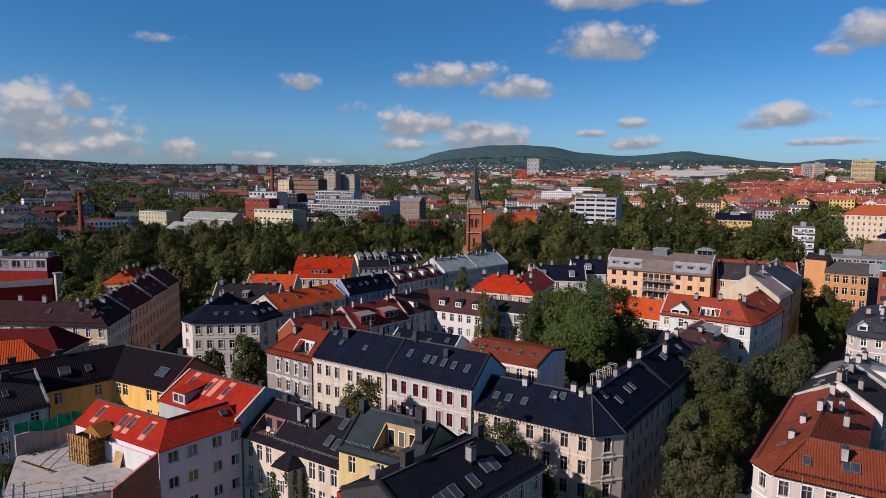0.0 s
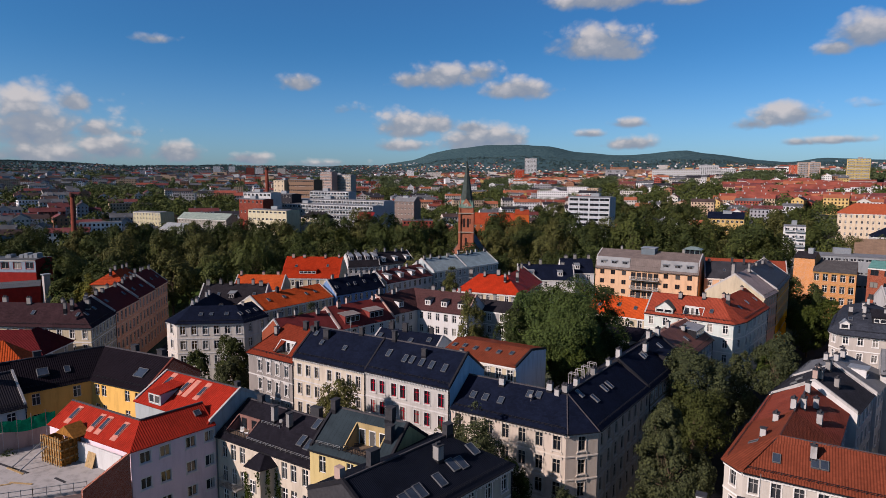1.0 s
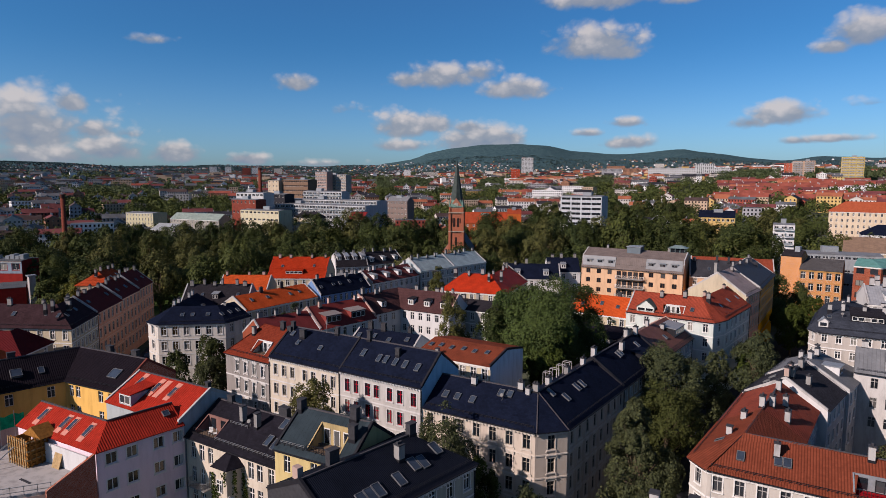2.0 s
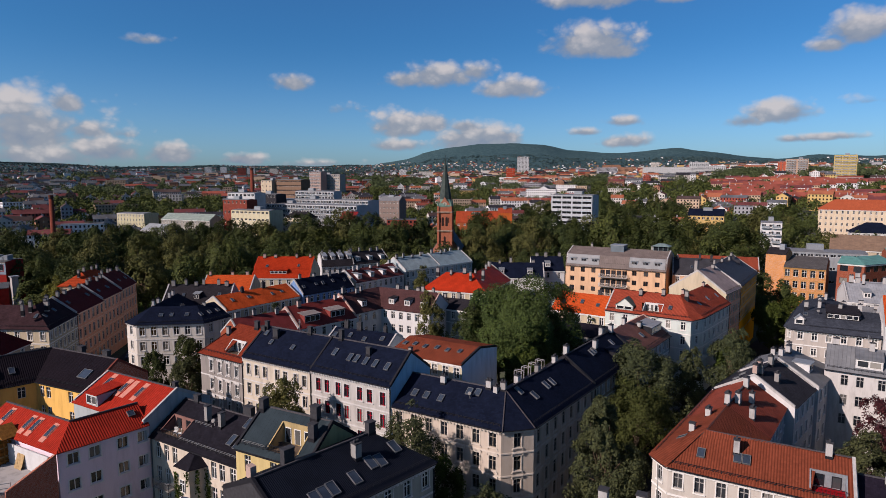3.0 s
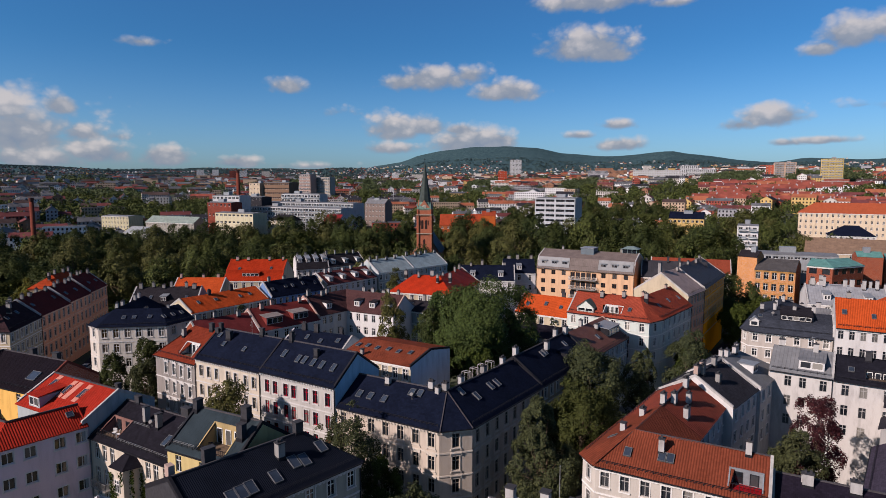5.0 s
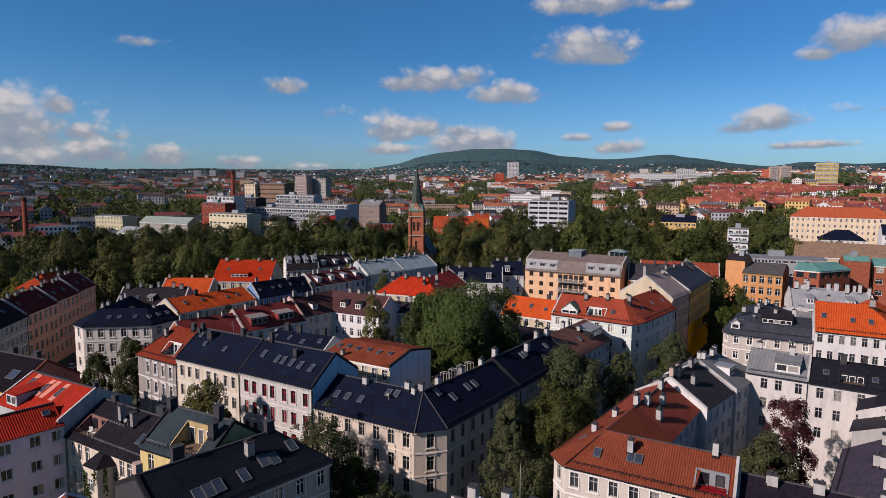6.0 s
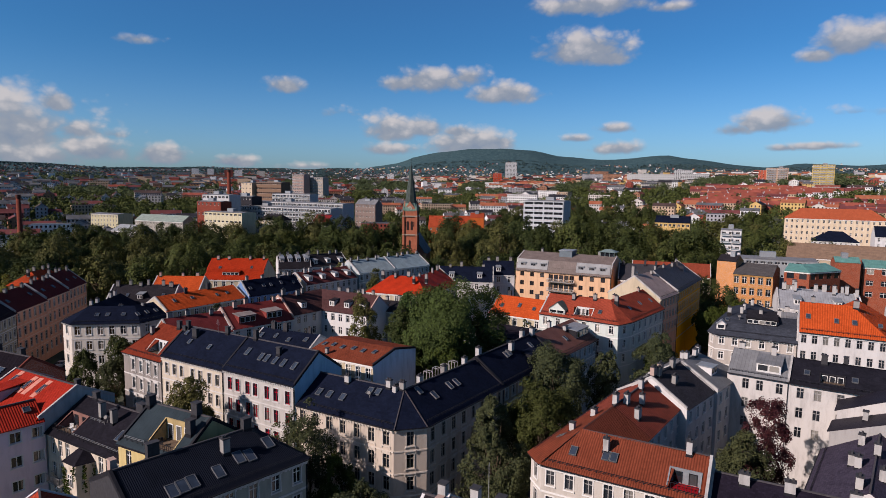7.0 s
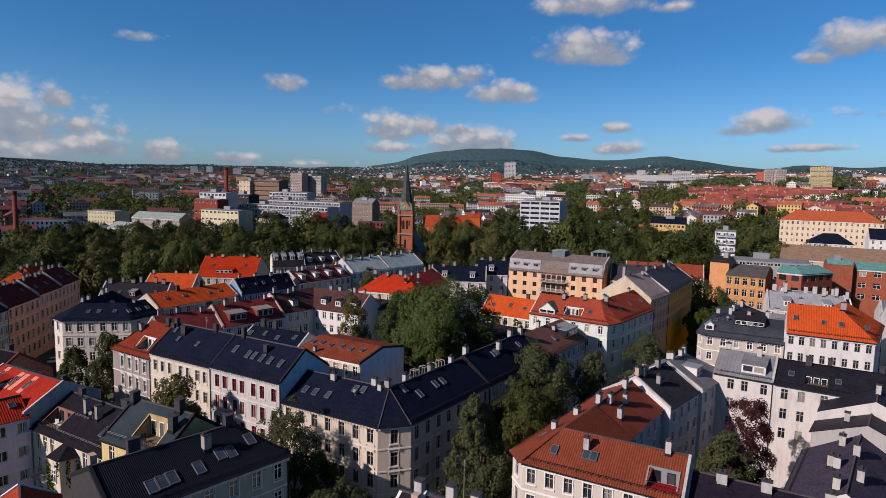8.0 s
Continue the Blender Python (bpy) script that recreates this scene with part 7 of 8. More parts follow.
tree((-13.0, 222.0, 0), 12, 15.0, 6.0, 10500, 0.5, L_DEEP, "dark shaded street tree near the brick school", 0.15, "street trees")
tree((-66.0, 66.5, 0), 13, 19.8, 4.1, 20000, 0.34, PARK_OLIVE, "slender sunlit street tree before the white house", 0.2, "street trees", lobes=64)
tree((-42.8, 71.4, 0), 14, 19.6, 4.2, 8500, 0.32, L_OLIVE, "thin-leaved street tree before the corner house", 0.2, "street trees")
tree((-47.5, 71.0, 0), 15, 15.6, 3.2, 5000, 0.32, L_OLIVE, "thin-leaved street tree before the corner house", 0.2, "street trees")
tree((-37.5, 71.5, 0), 16, 13.5, 3.2, 9000, 0.32, L_DEEP, "shaded street tree before the corner house", 0.2, "street trees")
tree((-114.0, 79.0, 0), 17, 16.2, 4.4, 13500, 0.38, L_GREEN, "leafy tree between the corner houses", 0.15)
tree((-118.5, 72.5, 0), 18, 14.0, 3.6, 10500, 0.36, L_GREEN, "small leafy tree between the corner houses", 0.15)
tree((-107.0, 74.0, 0), 19, 13.5, 3.6, 10500, 0.36, L_OLIVE, "small leafy tree beside the stucco house", 0.15)
tree((-26.0, 64.0, 0), 20, 15.2, 3.8, 15000, 0.28, L_OLIVE, "round-topped young street tree", 0.2, "street trees")
tree((9.2, 104.6, 0), 21, 18.0, 4.8, 22000, 0.30, L_OLIVE, "round green leafy courtyard tree", 0.15)
tree((9.8, 112.4, 0), 22, 20.4, 4.1, 22000, 0.27, L_PURPLE, "purple-leaved tree in the courtyard", 0.2)
# yellow-green leaves, brightened in their colour to read as sunlit
tree((-206.0, 86.3, 0), 25, 20.2, 4.8, 13000, 0.42, leaf_mat((0.15, 0.16, 0.045), "sunlit_yellow_leaves"), "sunlit green tree behind the terrace", 0.15)
tree((-121.5, 108.5, 0), 34, 18.2, 3.0, 8000, 0.36, L_OLIVE, "bushy courtyard tree beside the orange-roofed house", 0.2)
tree((-119.5, 102.0, 0), 35, 16.8, 2.6, 6000, 0.36, L_GREEN, "small courtyard tree beside the orange-roofed house", 0.2)
tree((-57.0, 151.0, 0), 31, 17.2, 2.2, 5000, 0.34, L_OLIVE, "small bushy tree before the orange roof", 0.2)
tree((-50.5, 150.6, 0), 32, 16.4, 1.9, 4000, 0.34, L_OLIVE, "small bushy tree before the orange roof", 0.2)
tree((-122.1, 171.2, 0), 33, 21.0, 3.6, 9000, 0.4, PARK_OLIVE, "round sunlit tree before the zinc roof", 0.2)
tree((-88.6, 26.4, 0), 23, 15.0, 5.6, 26000, 0.28, L_DEEP, "dark tree in front of the building site", 0.15)

# ---- park trees ----
def inside(p, poly):
    x, y = p
    c = False
    for (x0, y0), (x1, y1) in zip(poly, poly[1:] + poly[:1]):
        if (y0 > y) != (y1 > y) and x < (x1 - x0) * (y - y0) / (y1 - y0) + x0:
            c = not c
    return c


PARK = [(-400, 95), (-262, 98), (-214, 98), (-200, 112), (-186, 150), (-168, 168), (-150, 186), (-136, 212), (-100, 216), (-60, 216), (-66, 234), (-70, 282), (-36, 290), (-40, 330), (-52, 400), (-90, 428), (-150, 430), (-250, 372), (-300, 318), (-335, 282), (-360, 235), (-400, 180)]
PARK_KINDS = []
CHURCH = Vector((-177.0, 258.0))


def park_trees():
    kinds = PARK_KINDS
    for k in range(7):
        rng = random.Random(100 + k)
        mat = (PARK_GREEN, PARK_DEEP, PARK_OLIVE, PARK_DEEP, PARK_GREEN, PARK_OLIVE, PARK_DEEP)[k]
        kinds.append(tree((-260 + 12 * k, 180 + 6 * (k % 2), 0), 200 + k, rng.uniform(20, 24), rng.uniform(8.0, 10.2), 6500, 0.8, mat,
                          "tall broad-crowned park tree in full leaf", 0.06, "park trees", 17, even=0.7, tufts=11, fat=1.3))
    rng = random.Random(5)
    spots = []
    tries = 0
    while len(spots) < 190 and tries < 9000:
        tries += 1
        p = (rng.uniform(-420, -28), rng.uniform(92, 396))
        if not inside(p, PARK):
            continue
        d = math.hypot(p[0] - CHURCH.x, p[1] - CHURCH.y)
        if d < 13 or math.hypot(p[0] + 166, p[1] - 408) < 27 or math.hypot(p[0] + 84, p[1] - 402) < 14 or math.hypot(p[0] + 225, p[1] - 372) < 26 or math.hypot(p[0] + 39, p[1] - 349) < 12:
            continue
        if any((p[0] - q[0]) ** 2 + (p[1] - q[1]) ** 2 < 205 for q in spots):
            continue
        spots.append(p)
        k = rng.randrange(7)
        s = rng.uniform(0.74, 1.12) * (1.32 if p[1] > 295 and p[0] > -165 else (1.1 if p[1] > 270 else 1.0))
        to = Vector((CHURCH.x - 12, CHURCH.y - 10))
        # lower trees before the church front
        if d < 45 and math.hypot(p[0] - 12, p[1] - 10) < 308:
            s *= 0.85
        m = pose(p[0], p[1], ground_z(*p) - 0.1, 0, 0, rng.uniform(0, 360)) @ Matrix.Diagonal((s, s, s * rng.uniform(0.88, 1.1), 1))
        copy_thing(kinds[k], m)
    # trees between houses and in back yards further off
    for x, y, k, s in ((-204, 92, 2, 0.9), (-212, 84, 0, 0.9), (-130, 140, 2, 0.55), (-136, 133, 0, 0.5), (-108, 150, 4, 0.75), (-40, 240, 1, 0.9), (-92, 383, 2, 1.0), (-80, 385, 4, 1.05), (-68, 384, 1, 1.1), (-30, 250, 3, 0.8), (-18, 355, 5, 1.1), (-4, 362, 4, 1.1), (-52, 330, 4, 0.9),
                        (10, 262, 2, 0.6), (-62, 176, 5, 0.5), (-22, 236, 1, 0.85), (-230, 96, 0, 1.0), (-246, 92, 1, 1.05), (-133, 107, 0, 0.55), (-140, 108, 2, 0.5), (-141, 63, 2, 0.42)):
        copy_thing(kinds[k], pose(x, y, ground_z(x, y) - 0.1, 0, 0, x * 7 % 360) @ Matrix.Scale(s, 4))


park_trees()

# ---- church ----
def arch(bm, m, w, h, y=-0.02, n=8):
    """A round-headed dark opening, a shallow solid set into the wall."""
    pts = [(-w / 2, 0), (w / 2, 0)] + [(w / 2 * math.cos(math.pi * k / n), h - w / 2 + w / 2 * math.sin(math.pi * k / n)) for k in range(n + 1)]
    f = [bm.verts.new(m @ Vector((x, y, z))) for x, z in pts]
    g = [bm.verts.new(m @ Vector((x, y + 0.3, z))) for x, z in pts]
    bm.faces.new(f)
    for k in range(len(pts)):
        j = (k + 1) % len(pts)
        bm.faces.new((f[k], g[k], g[j], f[j]))
    bmesh.ops.recalc_face_normals(bm, faces=bm.faces)


def church():
    c = CHURCH
    ob = thing("church", (c.x, c.y, 0), "red brick church with a tall green-grey copper spire", "church")
    R = Matrix.Translation((c.x, c.y, 0)) @ Matrix.Rotation(radians(31), 4, "Z") @ Matrix.Diagonal((0.8, 0.8, 1, 1))
    brick = brick_mat((0.38, 0.135, 0.085), (0.24, 0.13, 0.09))
    copper = plain("weathered_copper", (0.055, 0.07, 0.065), 0.6, 0, 0.3, 0.6)
    green = plain("green_copper", (0.16, 0.24, 0.20), 0.6, 0, 0.25, 0.8)
    stone = plaster((0.41, 0.344, 0.279))
    a = 4.2
    bm = bmesh.new()
    box(bm, (-a, -a, -1), (a, a, 36.5), R)
    for s, t in ((-1, -1), (1, -1), (-1, 1), (1, 1)):
        box(bm, (s * a - 0.7, t * a - 0.7, -1), (s * a + 0.7, t * a + 0.7, 34), R)
        box(bm, (s * a - 0.5, t * a - 0.5, 34), (s * a + 0.5, t * a + 0.5, 37.5), R)
    lay = bm.loops.layers.uv.verify()
    for f in bm.faces:
        for lp in f.loops:
            p = R.inverted() @ lp.vert.co
            lp[lay].uv = (p.x + p.y, p.z)
    tower = part("tower", bm, brick, ob)
    for z in (14.5, 24.5, 34.2):
        bm = bmesh.new()
        box(bm, (-a - 0.8, -a - 0.8, z), (a + 0.8, a + 0.8, z + 0.45), R)
        part("string_course", bm, stone, tower)
    for k in range(4):
        m = R @ Matrix.Rotation(radians(90 * k), 4, "Z") @ Matrix.Translation((0, -a, 0))
        # gable with a clock
        bm = bmesh.new()
        vs = [m @ Vector(v) for v in ((-a, -0.1, 36.4), (a, -0.1, 36.4), (a, -0.1, 37.4), (0, -0.1, 42.0), (-a, -0.1, 37.4))]
        ws = [v + (m.to_3x3() @ Vector((0, 0.7, 0))) for v in vs]
        bm.faces.new([bm.verts.new(v) for v in vs])
        bm.faces.new([bm.verts.new(v) for v in ws[::-1]])
        for i in range(5):
            j = (i + 1) % 5
            bm.faces.new([bm.verts.new(v) for v in (vs[i], ws[i], ws[j], vs[j])])
        gb = part("clock_gable", bm, brick if k else brick, ob)
        bm = bmesh.new()
        rod(bm, m @ Vector((0, -0.1, 38.4)), m @ Vector((0, -0.25, 38.4)), 1.15, 1.15, 20)
        part("clock_face", bm, plaster((0.451, 0.426, 0.361)), gb)
        bm = bmesh.new()
        box(bm, (-0.06, -0.3, 38.4), (0.06, -0.26, 39.3), m)
        box(bm, (0, -0.3, 38.34), (0.65, -0.26, 38.46), m)
        part("clock_pointer", bm, BLACK, gb)
        for x, z, w, h in ((-1.25, 27.2, 1.5, 4.6), (1.25, 27.2, 1.5, 4.6), (0, 17.5, 1.3, 4.4), (-2.6, 29, 0.6, 2.6), (2.6, 29, 0.6, 2.6)):
            bm = bmesh.new()
            arch(bm, m @ Matrix.Translation((x, -0.03, z)), w, h)
            # no hole is cut: a dark solid stands for the shade inside
            part("belfry_opening", bm, plain("louvre_shadow", (0.035, 0.022, 0.02), 0.8), tower)
    # copper skirt and spire
    bm = bmesh.new()
    lv = [(a + 0.5, 37.2), (3.6, 41.0), (3.35, 43.0), (0.12, 61.4)]
    rings = []
    for r, z in lv:
        n = 8
        if z < 38:
            q = []
            for k in range(8):
                an = math.pi / 4 * k
                x, y = math.cos(an), math.sin(an)
                s = r / max(abs(x), abs(y))
                q.append((x * s, y * s))
        else:
            q = [(r * math.cos(math.pi / 4 * k) * 1.08, r * math.sin(math.pi / 4 * k) * 1.08) for k in range(8)]
        rings.append([bm.verts.new(R @ Vector((x, y, z))) for x, y in q])
    for i, (p, q) in enumerate(zip(rings, rings[1:])):
        for k in range(8):
            j = (k + 1) % 8
            bm.faces.new((p[k], p[j], q[j], q[k])).material_index = 1 if i < 1 else 0
    bm.faces.new(rings[-1])
    part("spire", bm, [copper, green], ob)
    bm = bmesh.new()
    bar(bm, R @ Vector((0, 0, 61.2)), R @ Vector((0, 0, 63.6)), 0.06)
    bar(bm, R @ Vector((-0.5, 0, 62.8)), R @ Vector((0.5, 0, 62.8)), 0.05)
    part("cross", bm, BLACK, ob)
    for s, t in ((-1, -1), (1, -1), (-1, 1), (1, 1)):
        bm = bmesh.new()
        rod(bm, R @ Vector((s * a, t * a, 37.4)), R @ Vector((s * a, t * a, 41.0)), 0.55, 0.05, 8)
        part("pinnacle", bm, green, ob)
    # nave behind, with lower aisles
    bm = bmesh.new()
    box(bm, (-9, a, -1), (9, a + 30, 14), R)
    part("nave_wall", bm, brick, ob)
    bm = bmesh.new()
    for s in (-1, 1):
        vs = [R @ Vector(v) for v in ((s * 9.6, a, 13.6), (0, a, 25), (0, a + 30.4, 25), (s * 9.6, a + 30.4, 13.6))]
        f = bm.faces.new([bm.verts.new(v) for v in vs])
        uv_face(bm, f, vs[0], (vs[3] - vs[0]).normalized(), (vs[1] - vs[0]).normalized())
    bmesh.ops.recalc_face_normals(bm, faces=bm.faces)
    bmesh.ops.solidify(bm, geom=bm.faces[:], thickness=0.2)
    part("nave_roof", bm, slate_roof((0.16, 0.18, 0.20)), ob)
    bm = bmesh.new()
    f = bm.faces.new([bm.verts.new(R @ Vector(v)) for v in ((-9, a + 0.01, 14), (9, a + 0.01, 14), (0, a + 0.01, 24.6))])
    part("nave_gable", bm, brick, ob)
    for s in (-1, 1):
        bm = bmesh.new()
        box(bm, (s * 7 - 3, -a, -1), (s * 7 + 3, a, 10), R)
        vs = [R @ Vector(v) for v in ((s * 7 - 3.2, -a - 0.2, 10), (s * 7 + 3.2, -a - 0.2, 10), (s * 7 + 3.2, a, 14.5), (s * 7 - 3.2, a, 14.5))]
        bm.faces.new([bm.verts.new(v) for v in vs])
        part("stair_house", bm, brick, ob)


church()


# ---- larger buildings further off ----
def block(name, label, p0, p1, depth, top, mat, rows, cols, win=(1.5, 1.5), roof=None, cat="apartment block", roof_h=0.6, base=None, band=None, balc=None, **more):
    """A flat-roofed block whose front runs from p0 to p1, with its windows let in, a roof and a plant room."""
    base = min(ground_z(*p0), ground_z(*p1)) - 1 if base is None else base
    st = house(label, [p0, p1], depth, base, top, roof_h, mat, roof or metal_roof(GREY), cols=(cols,), floors=rows, storey=(top - base - 1.2) / rows if rows else 3, win=win, trim=0, panes=2,
               bands=False, cornice=0, guard=False, name=name, cat=cat, top_gap=0.8, over=0.15, **more)
    rng = random.Random(int(p0[0] * 10))
    m = wall_matrix(p0, p1, top + roof_h * 0.6)
    ln = math.dist(p0, p1)
    bm = bmesh.new()
    u = ln * rng.uniform(0.2, 0.6)
    box(bm, (u, depth * 0.35, -0.5), (u + min(6, ln * 0.25), depth * 0.65, 2.4), m)
    part("plant_room", bm, ZINC, st.ob)
    if balc:
        for r in range(rows):
            for k in range(balc):
                z = top - 1.0 - r * ((top - base - 1.2) / rows) - win[1]
                u = ln * (k + 0.5) / balc
                bm = bmesh.new()
                mm = wall_matrix(p0, p1, z)
                wb = ln / balc * 0.40
                box(bm, (u - wb, -1.5, -0.25), (u + wb, 0, -0.05), mm)
                box(bm, (u - wb - 0.14, -1.3, -0.25), (u - wb, 0, 2.3), mm)
                box(bm, (u - wb, -1.5, -0.05), (u + wb, -1.44, 0.85), mm, 1)
                part("balcony", bm, [band or WHITE, FROSTED], st.ob)
    return st


WB = plaster((0.508, 0.517, 0.525), 0.15)
FROSTED = plain("frosted_balcony_glass", (0.26, 0.29, 0.31), 0.25, 0, 0.2, 0.3)
block("apartment_block", "white terraced apartment block with rows of balconies", (-419.3, 317.3), (-316.0, 331.7), 15, 31.3, WB, 7, 36, (2.2, 2.1), balc=18)
block("apartment_block", "white terraced apartment block with a set-back top", (-417, 337), (-322, 350.5), 15, 34.5, WB, 8, 34, (2.3, 2.1), balc=17)
block("apartment_block", "white set-back upper storeys of the terraced block", (-420.7, 360), (-378, 366), 11, 40.8, WB, 9, 14, (2.6, 2.0), balc=7)
block("apartment_block", "brown gabled apartment block beside the white one", (-350, 392.6), (-330, 396.6), 12, 33, plaster((0.25, 0.20, 0.18)), 6, 6, roof_h=4)
block("factory", "tall red brick factory building", (-408.7, 279.0), (-384.1, 283.3), 11, 35.6, plain("factory_brick", (0.20, 0.060, 0.045), 0.9, 0, 0.3, 0.8), 4, 6, (1.4, 1.8), cat="factory")
block("factory", "white rooftop factory block with dark windows", (-421, 291.5), (-392.4, 296.5), 12, 40.5, WB, 7, 7, (2.6, 1.8), cat="factory")
block("factory", "black-clad industrial block beside the chimney", (-431.9, 316.3), (-399.1, 322.1), 12, 38.9, plain("black_cladding", (0.03, 0.03, 0.036), 0.6), 6, 9, cat="factory")
block("office_building", "cream flat-roofed office building", (-378.8, 266.2), (-342.8, 272.6), 14, 29, plaster((0.60, 0.55, 0.40)), 5, 9, (2.4, 1.3), cat="office building")
house("cream house with a dark hipped roof beside the park", [(-358.4, 298.4), (-336.2, 301.5)], 11, 6, 23, 4.0, P_CREAM, slate_roof(DARK), cols=(6,), guard=False, hip=(4, 4))
house("white gabled house with a dark red roof", [(-318, 315.5), (-304, 317.5)], 11, 6, 22.5, 5.0, P_SNOW, tile_roof(MAROON, 0.8), cols=(4,), guard=False)
house("cream flat-roofed house beyond the park trees", [(-497.8, 239.5), (-469, 247.2)], 14, 8, 24.0, 0.6, plaster((0.55, 0.51, 0.36)), metal_roof(GREY), cols=(9,), trim=0, bands=False, guard=False, panes=2)
house("long house with a pale green sheet roof", [(-448.3, 250.2), (-398.7, 260.8)], 13, 6, 20.6, 4.4, plaster((0.36, 0.34, 0.30)), metal_roof((0.26, 0.31, 0.28)), cols=(16,), trim=0, bands=False, guard=False, panes=2)
house("low workshop with a pale ribbed roof and roof lights", [(-392.1, 206.1), (-368.5, 210.3)], 14, 2, 17.8, 3.8, plaster((0.30, 0.30, 0.30)), metal_roof((0.30, 0.32, 0.33)), cols=(6,), trim=0, bands=False, guard=False, panes=2)
block("office_building", "long brown office building with ribbon windows", (-571, 454), (-534, 460.5), 16, 51.0, plaster((0.22, 0.15, 0.11)), 7, 13, (2.4, 1.6), cat="office building", frame_mat=BROWN)
block("office_building", "white stair end of the long brown office building", (-588, 446), (-572, 449), 14, 50.2, plaster((0.56, 0.47, 0.36)), 7, 3, cat="office building")
block("apartment_tower", "pale brick apartment tower", (-696.4, 611.8), (-675.5, 615.5), 14, 63, plaster((0.45, 0.34, 0.30)), 9, 6, cat="apartment tower", balc=3)
block("apartment_tower", "pale apartment slab with balconies", (-693.2, 630.9), (-657.7, 637.1), 14, 59, plaster((0.47, 0.42, 0.37)), 8, 9, cat="apartment tower", balc=4)
block("office_building", "white modern office building with grey window bands", (-189.1, 401.5), (-160.2, 406.6), 20, 40, plaster((0.50, 0.52, 0.54)), 10, [4.0, 11.2, 18.6, 25.6], (6.4, 1.7), cat="office building", frame_mat=ZINC)
block("apartment_block", "sandy yellow house with a dark roof by the park", (-93.3, 396.4), (-73.1, 399.9), 13, 29, plaster((0.58, 0.42, 0.20)), 5, 8, roof=slate_roof(NIGHT), roof_h=4)
block("apartment_block", "white balcony block by the park", (-44.2, 343.9), (-34.8, 345.3), 10, 29.6, P_SNOW, 8, 3, (1.8, 1.4), balc=2)
house("large cream institution with a bright orange roof", [(-31.9, 478.7), (25, 483.6)], 26, 8, 31.4, 6.4, plaster((0.66, 0.55, 0.42)), tile_roof((0.44, 0.125, 0.07), 0.85), cols=(19,), floors=5, storey=3.9, trim=0, bands=False, guard=False, hip=(9, 9), cornice=1)
house("white gabled house with a dark roof beyond the hall", [(19, 424), (44, 428)], 14, 4, 25, 5.5, P_SNOW, slate_roof(NIGHT), cols=(7,), trim=0, bands=False, guard=False)
house("grey villa with a wide dark hipped roof", [(-11, 430.5), (12, 433.5)], 16, 4, 20.5, 5.5, P_WHITE, slate_roof(NIGHT), cols=(9,), guard=False, hip=(8, 8))
block("apartment_tower", "white high-rise block far off", (-1042, 1826), (-1008, 1846), 24, 130, WB, 14, 8, (2.6, 2.0), cat="apartment tower")
block("apartment_block", "red-clad block far off", (-816, 1379), (-796, 1391), 20, 82, plaster((0.41, 0.082, 0.0492)), 7, 5, (2, 1.8))
block("apartment_block", "long orange-red warehouse near the church", (-242, 357), (-213, 376), 20, 20.5, plaster((0.394, 0.131, 0.0656)), 3, 8, roof=tile_roof((0.40, 0.09, 0.05)), roof_h=7.5)
block("apartment_block", "orange-red gabled warehouse end", (-211.5, 365), (-203, 370), 18, 28, plaster((0.492, 0.139, 0.0574)), 0, 0, roof=tile_roof((0.40, 0.09, 0.05)), roof_h=3)
block("apartment_tower", "pinkish high-rise apartment tower", (-142, 1150), (-110, 1154), 22, 85, plaster((0.508, 0.361, 0.279)), 11, 8, cat="apartment tower", balc=2)
block("apartment_tower", "yellow high-rise apartment tower with balconies", (-68, 1057), (-40, 1059), 22, 86.5, plaster((0.59, 0.459, 0.197)), 11, 8, cat="apartment tower", balc=3, roof=metal_roof(DARK))
block("apartment_tower", "red-clad high-rise behind the pinkish tower", (-158, 1180), (-138, 1182), 20, 82, plaster((0.426, 0.123, 0.082)), 9, 4, cat="apartment tower")
block("hospital", "white hospital block far off", (-377, 1459), (-337, 1469), 30, 91, WB, 10, 10, (2.4, 2), cat="hospital")
block("hospital", "lower white hospital wing far off", (-340, 1380), (-285, 1390), 30, 80, WB, 7, 14, (2.4, 2), cat="hospital")
block("hospital", "long pale hospital wing far off", (-430, 1300), (-340, 1330), 30, 78, WB, 6, 20, (2.4, 2), cat="hospital")


# ---- chimneys of brick ----
def stack(x, y, top, r, label):
    ob = thing("factory_chimney", (x, y, ground_z(x, y)), label, "chimney")
    bm = bmesh.new()
    g = ground_z(x, y)
    rod(bm, (x, y, g - 1), (x, y, top - 2), r, r * 0.72, 18)
    part("shaft", bm, plain("chimney_brick", (0.17, 0.055, 0.04), 0.9, 0, 0.3, 0.8), ob, smooth=True)
    bm = bmesh.new()
    rod(bm, (x, y, top - 2), (x, y, top), r * 0.85, r * 0.85, 18)
    part("crown", bm, plain("sooty_brick", (0.10, 0.045, 0.038), 0.9, 0, 0.3, 0.8), ob)


stack(-454, 338.5, 61.8, 2.0, "tall round brick factory chimney")
stack(-383.6, 151, 42, 1.6, "slender brick factory chimney")

# ---- school and brick buildings by the side street ----
house("orange brick school with arched bays and a glazed roof", [(-22.5, 262.0), (-9.0, 262.5)], 26, 0, 18.6, 3.0, B_ORANGE, slate_roof((0.09, 0.085, 0.085)), cols=(5,), floors=4, storey=4.2, win=(1.6, 2.6), guard=False, name="school", cat="school", trim_mat=plaster((0.492, 0.295, 0.131)))
block("stair_tower", "orange brick stair tower of the school", (-29.5, 268), (-22.5, 267), 8, 22.5, B_ORANGE, 0, 0, roof_h=2.2, roof=slate_roof(DARK), cat="tower")
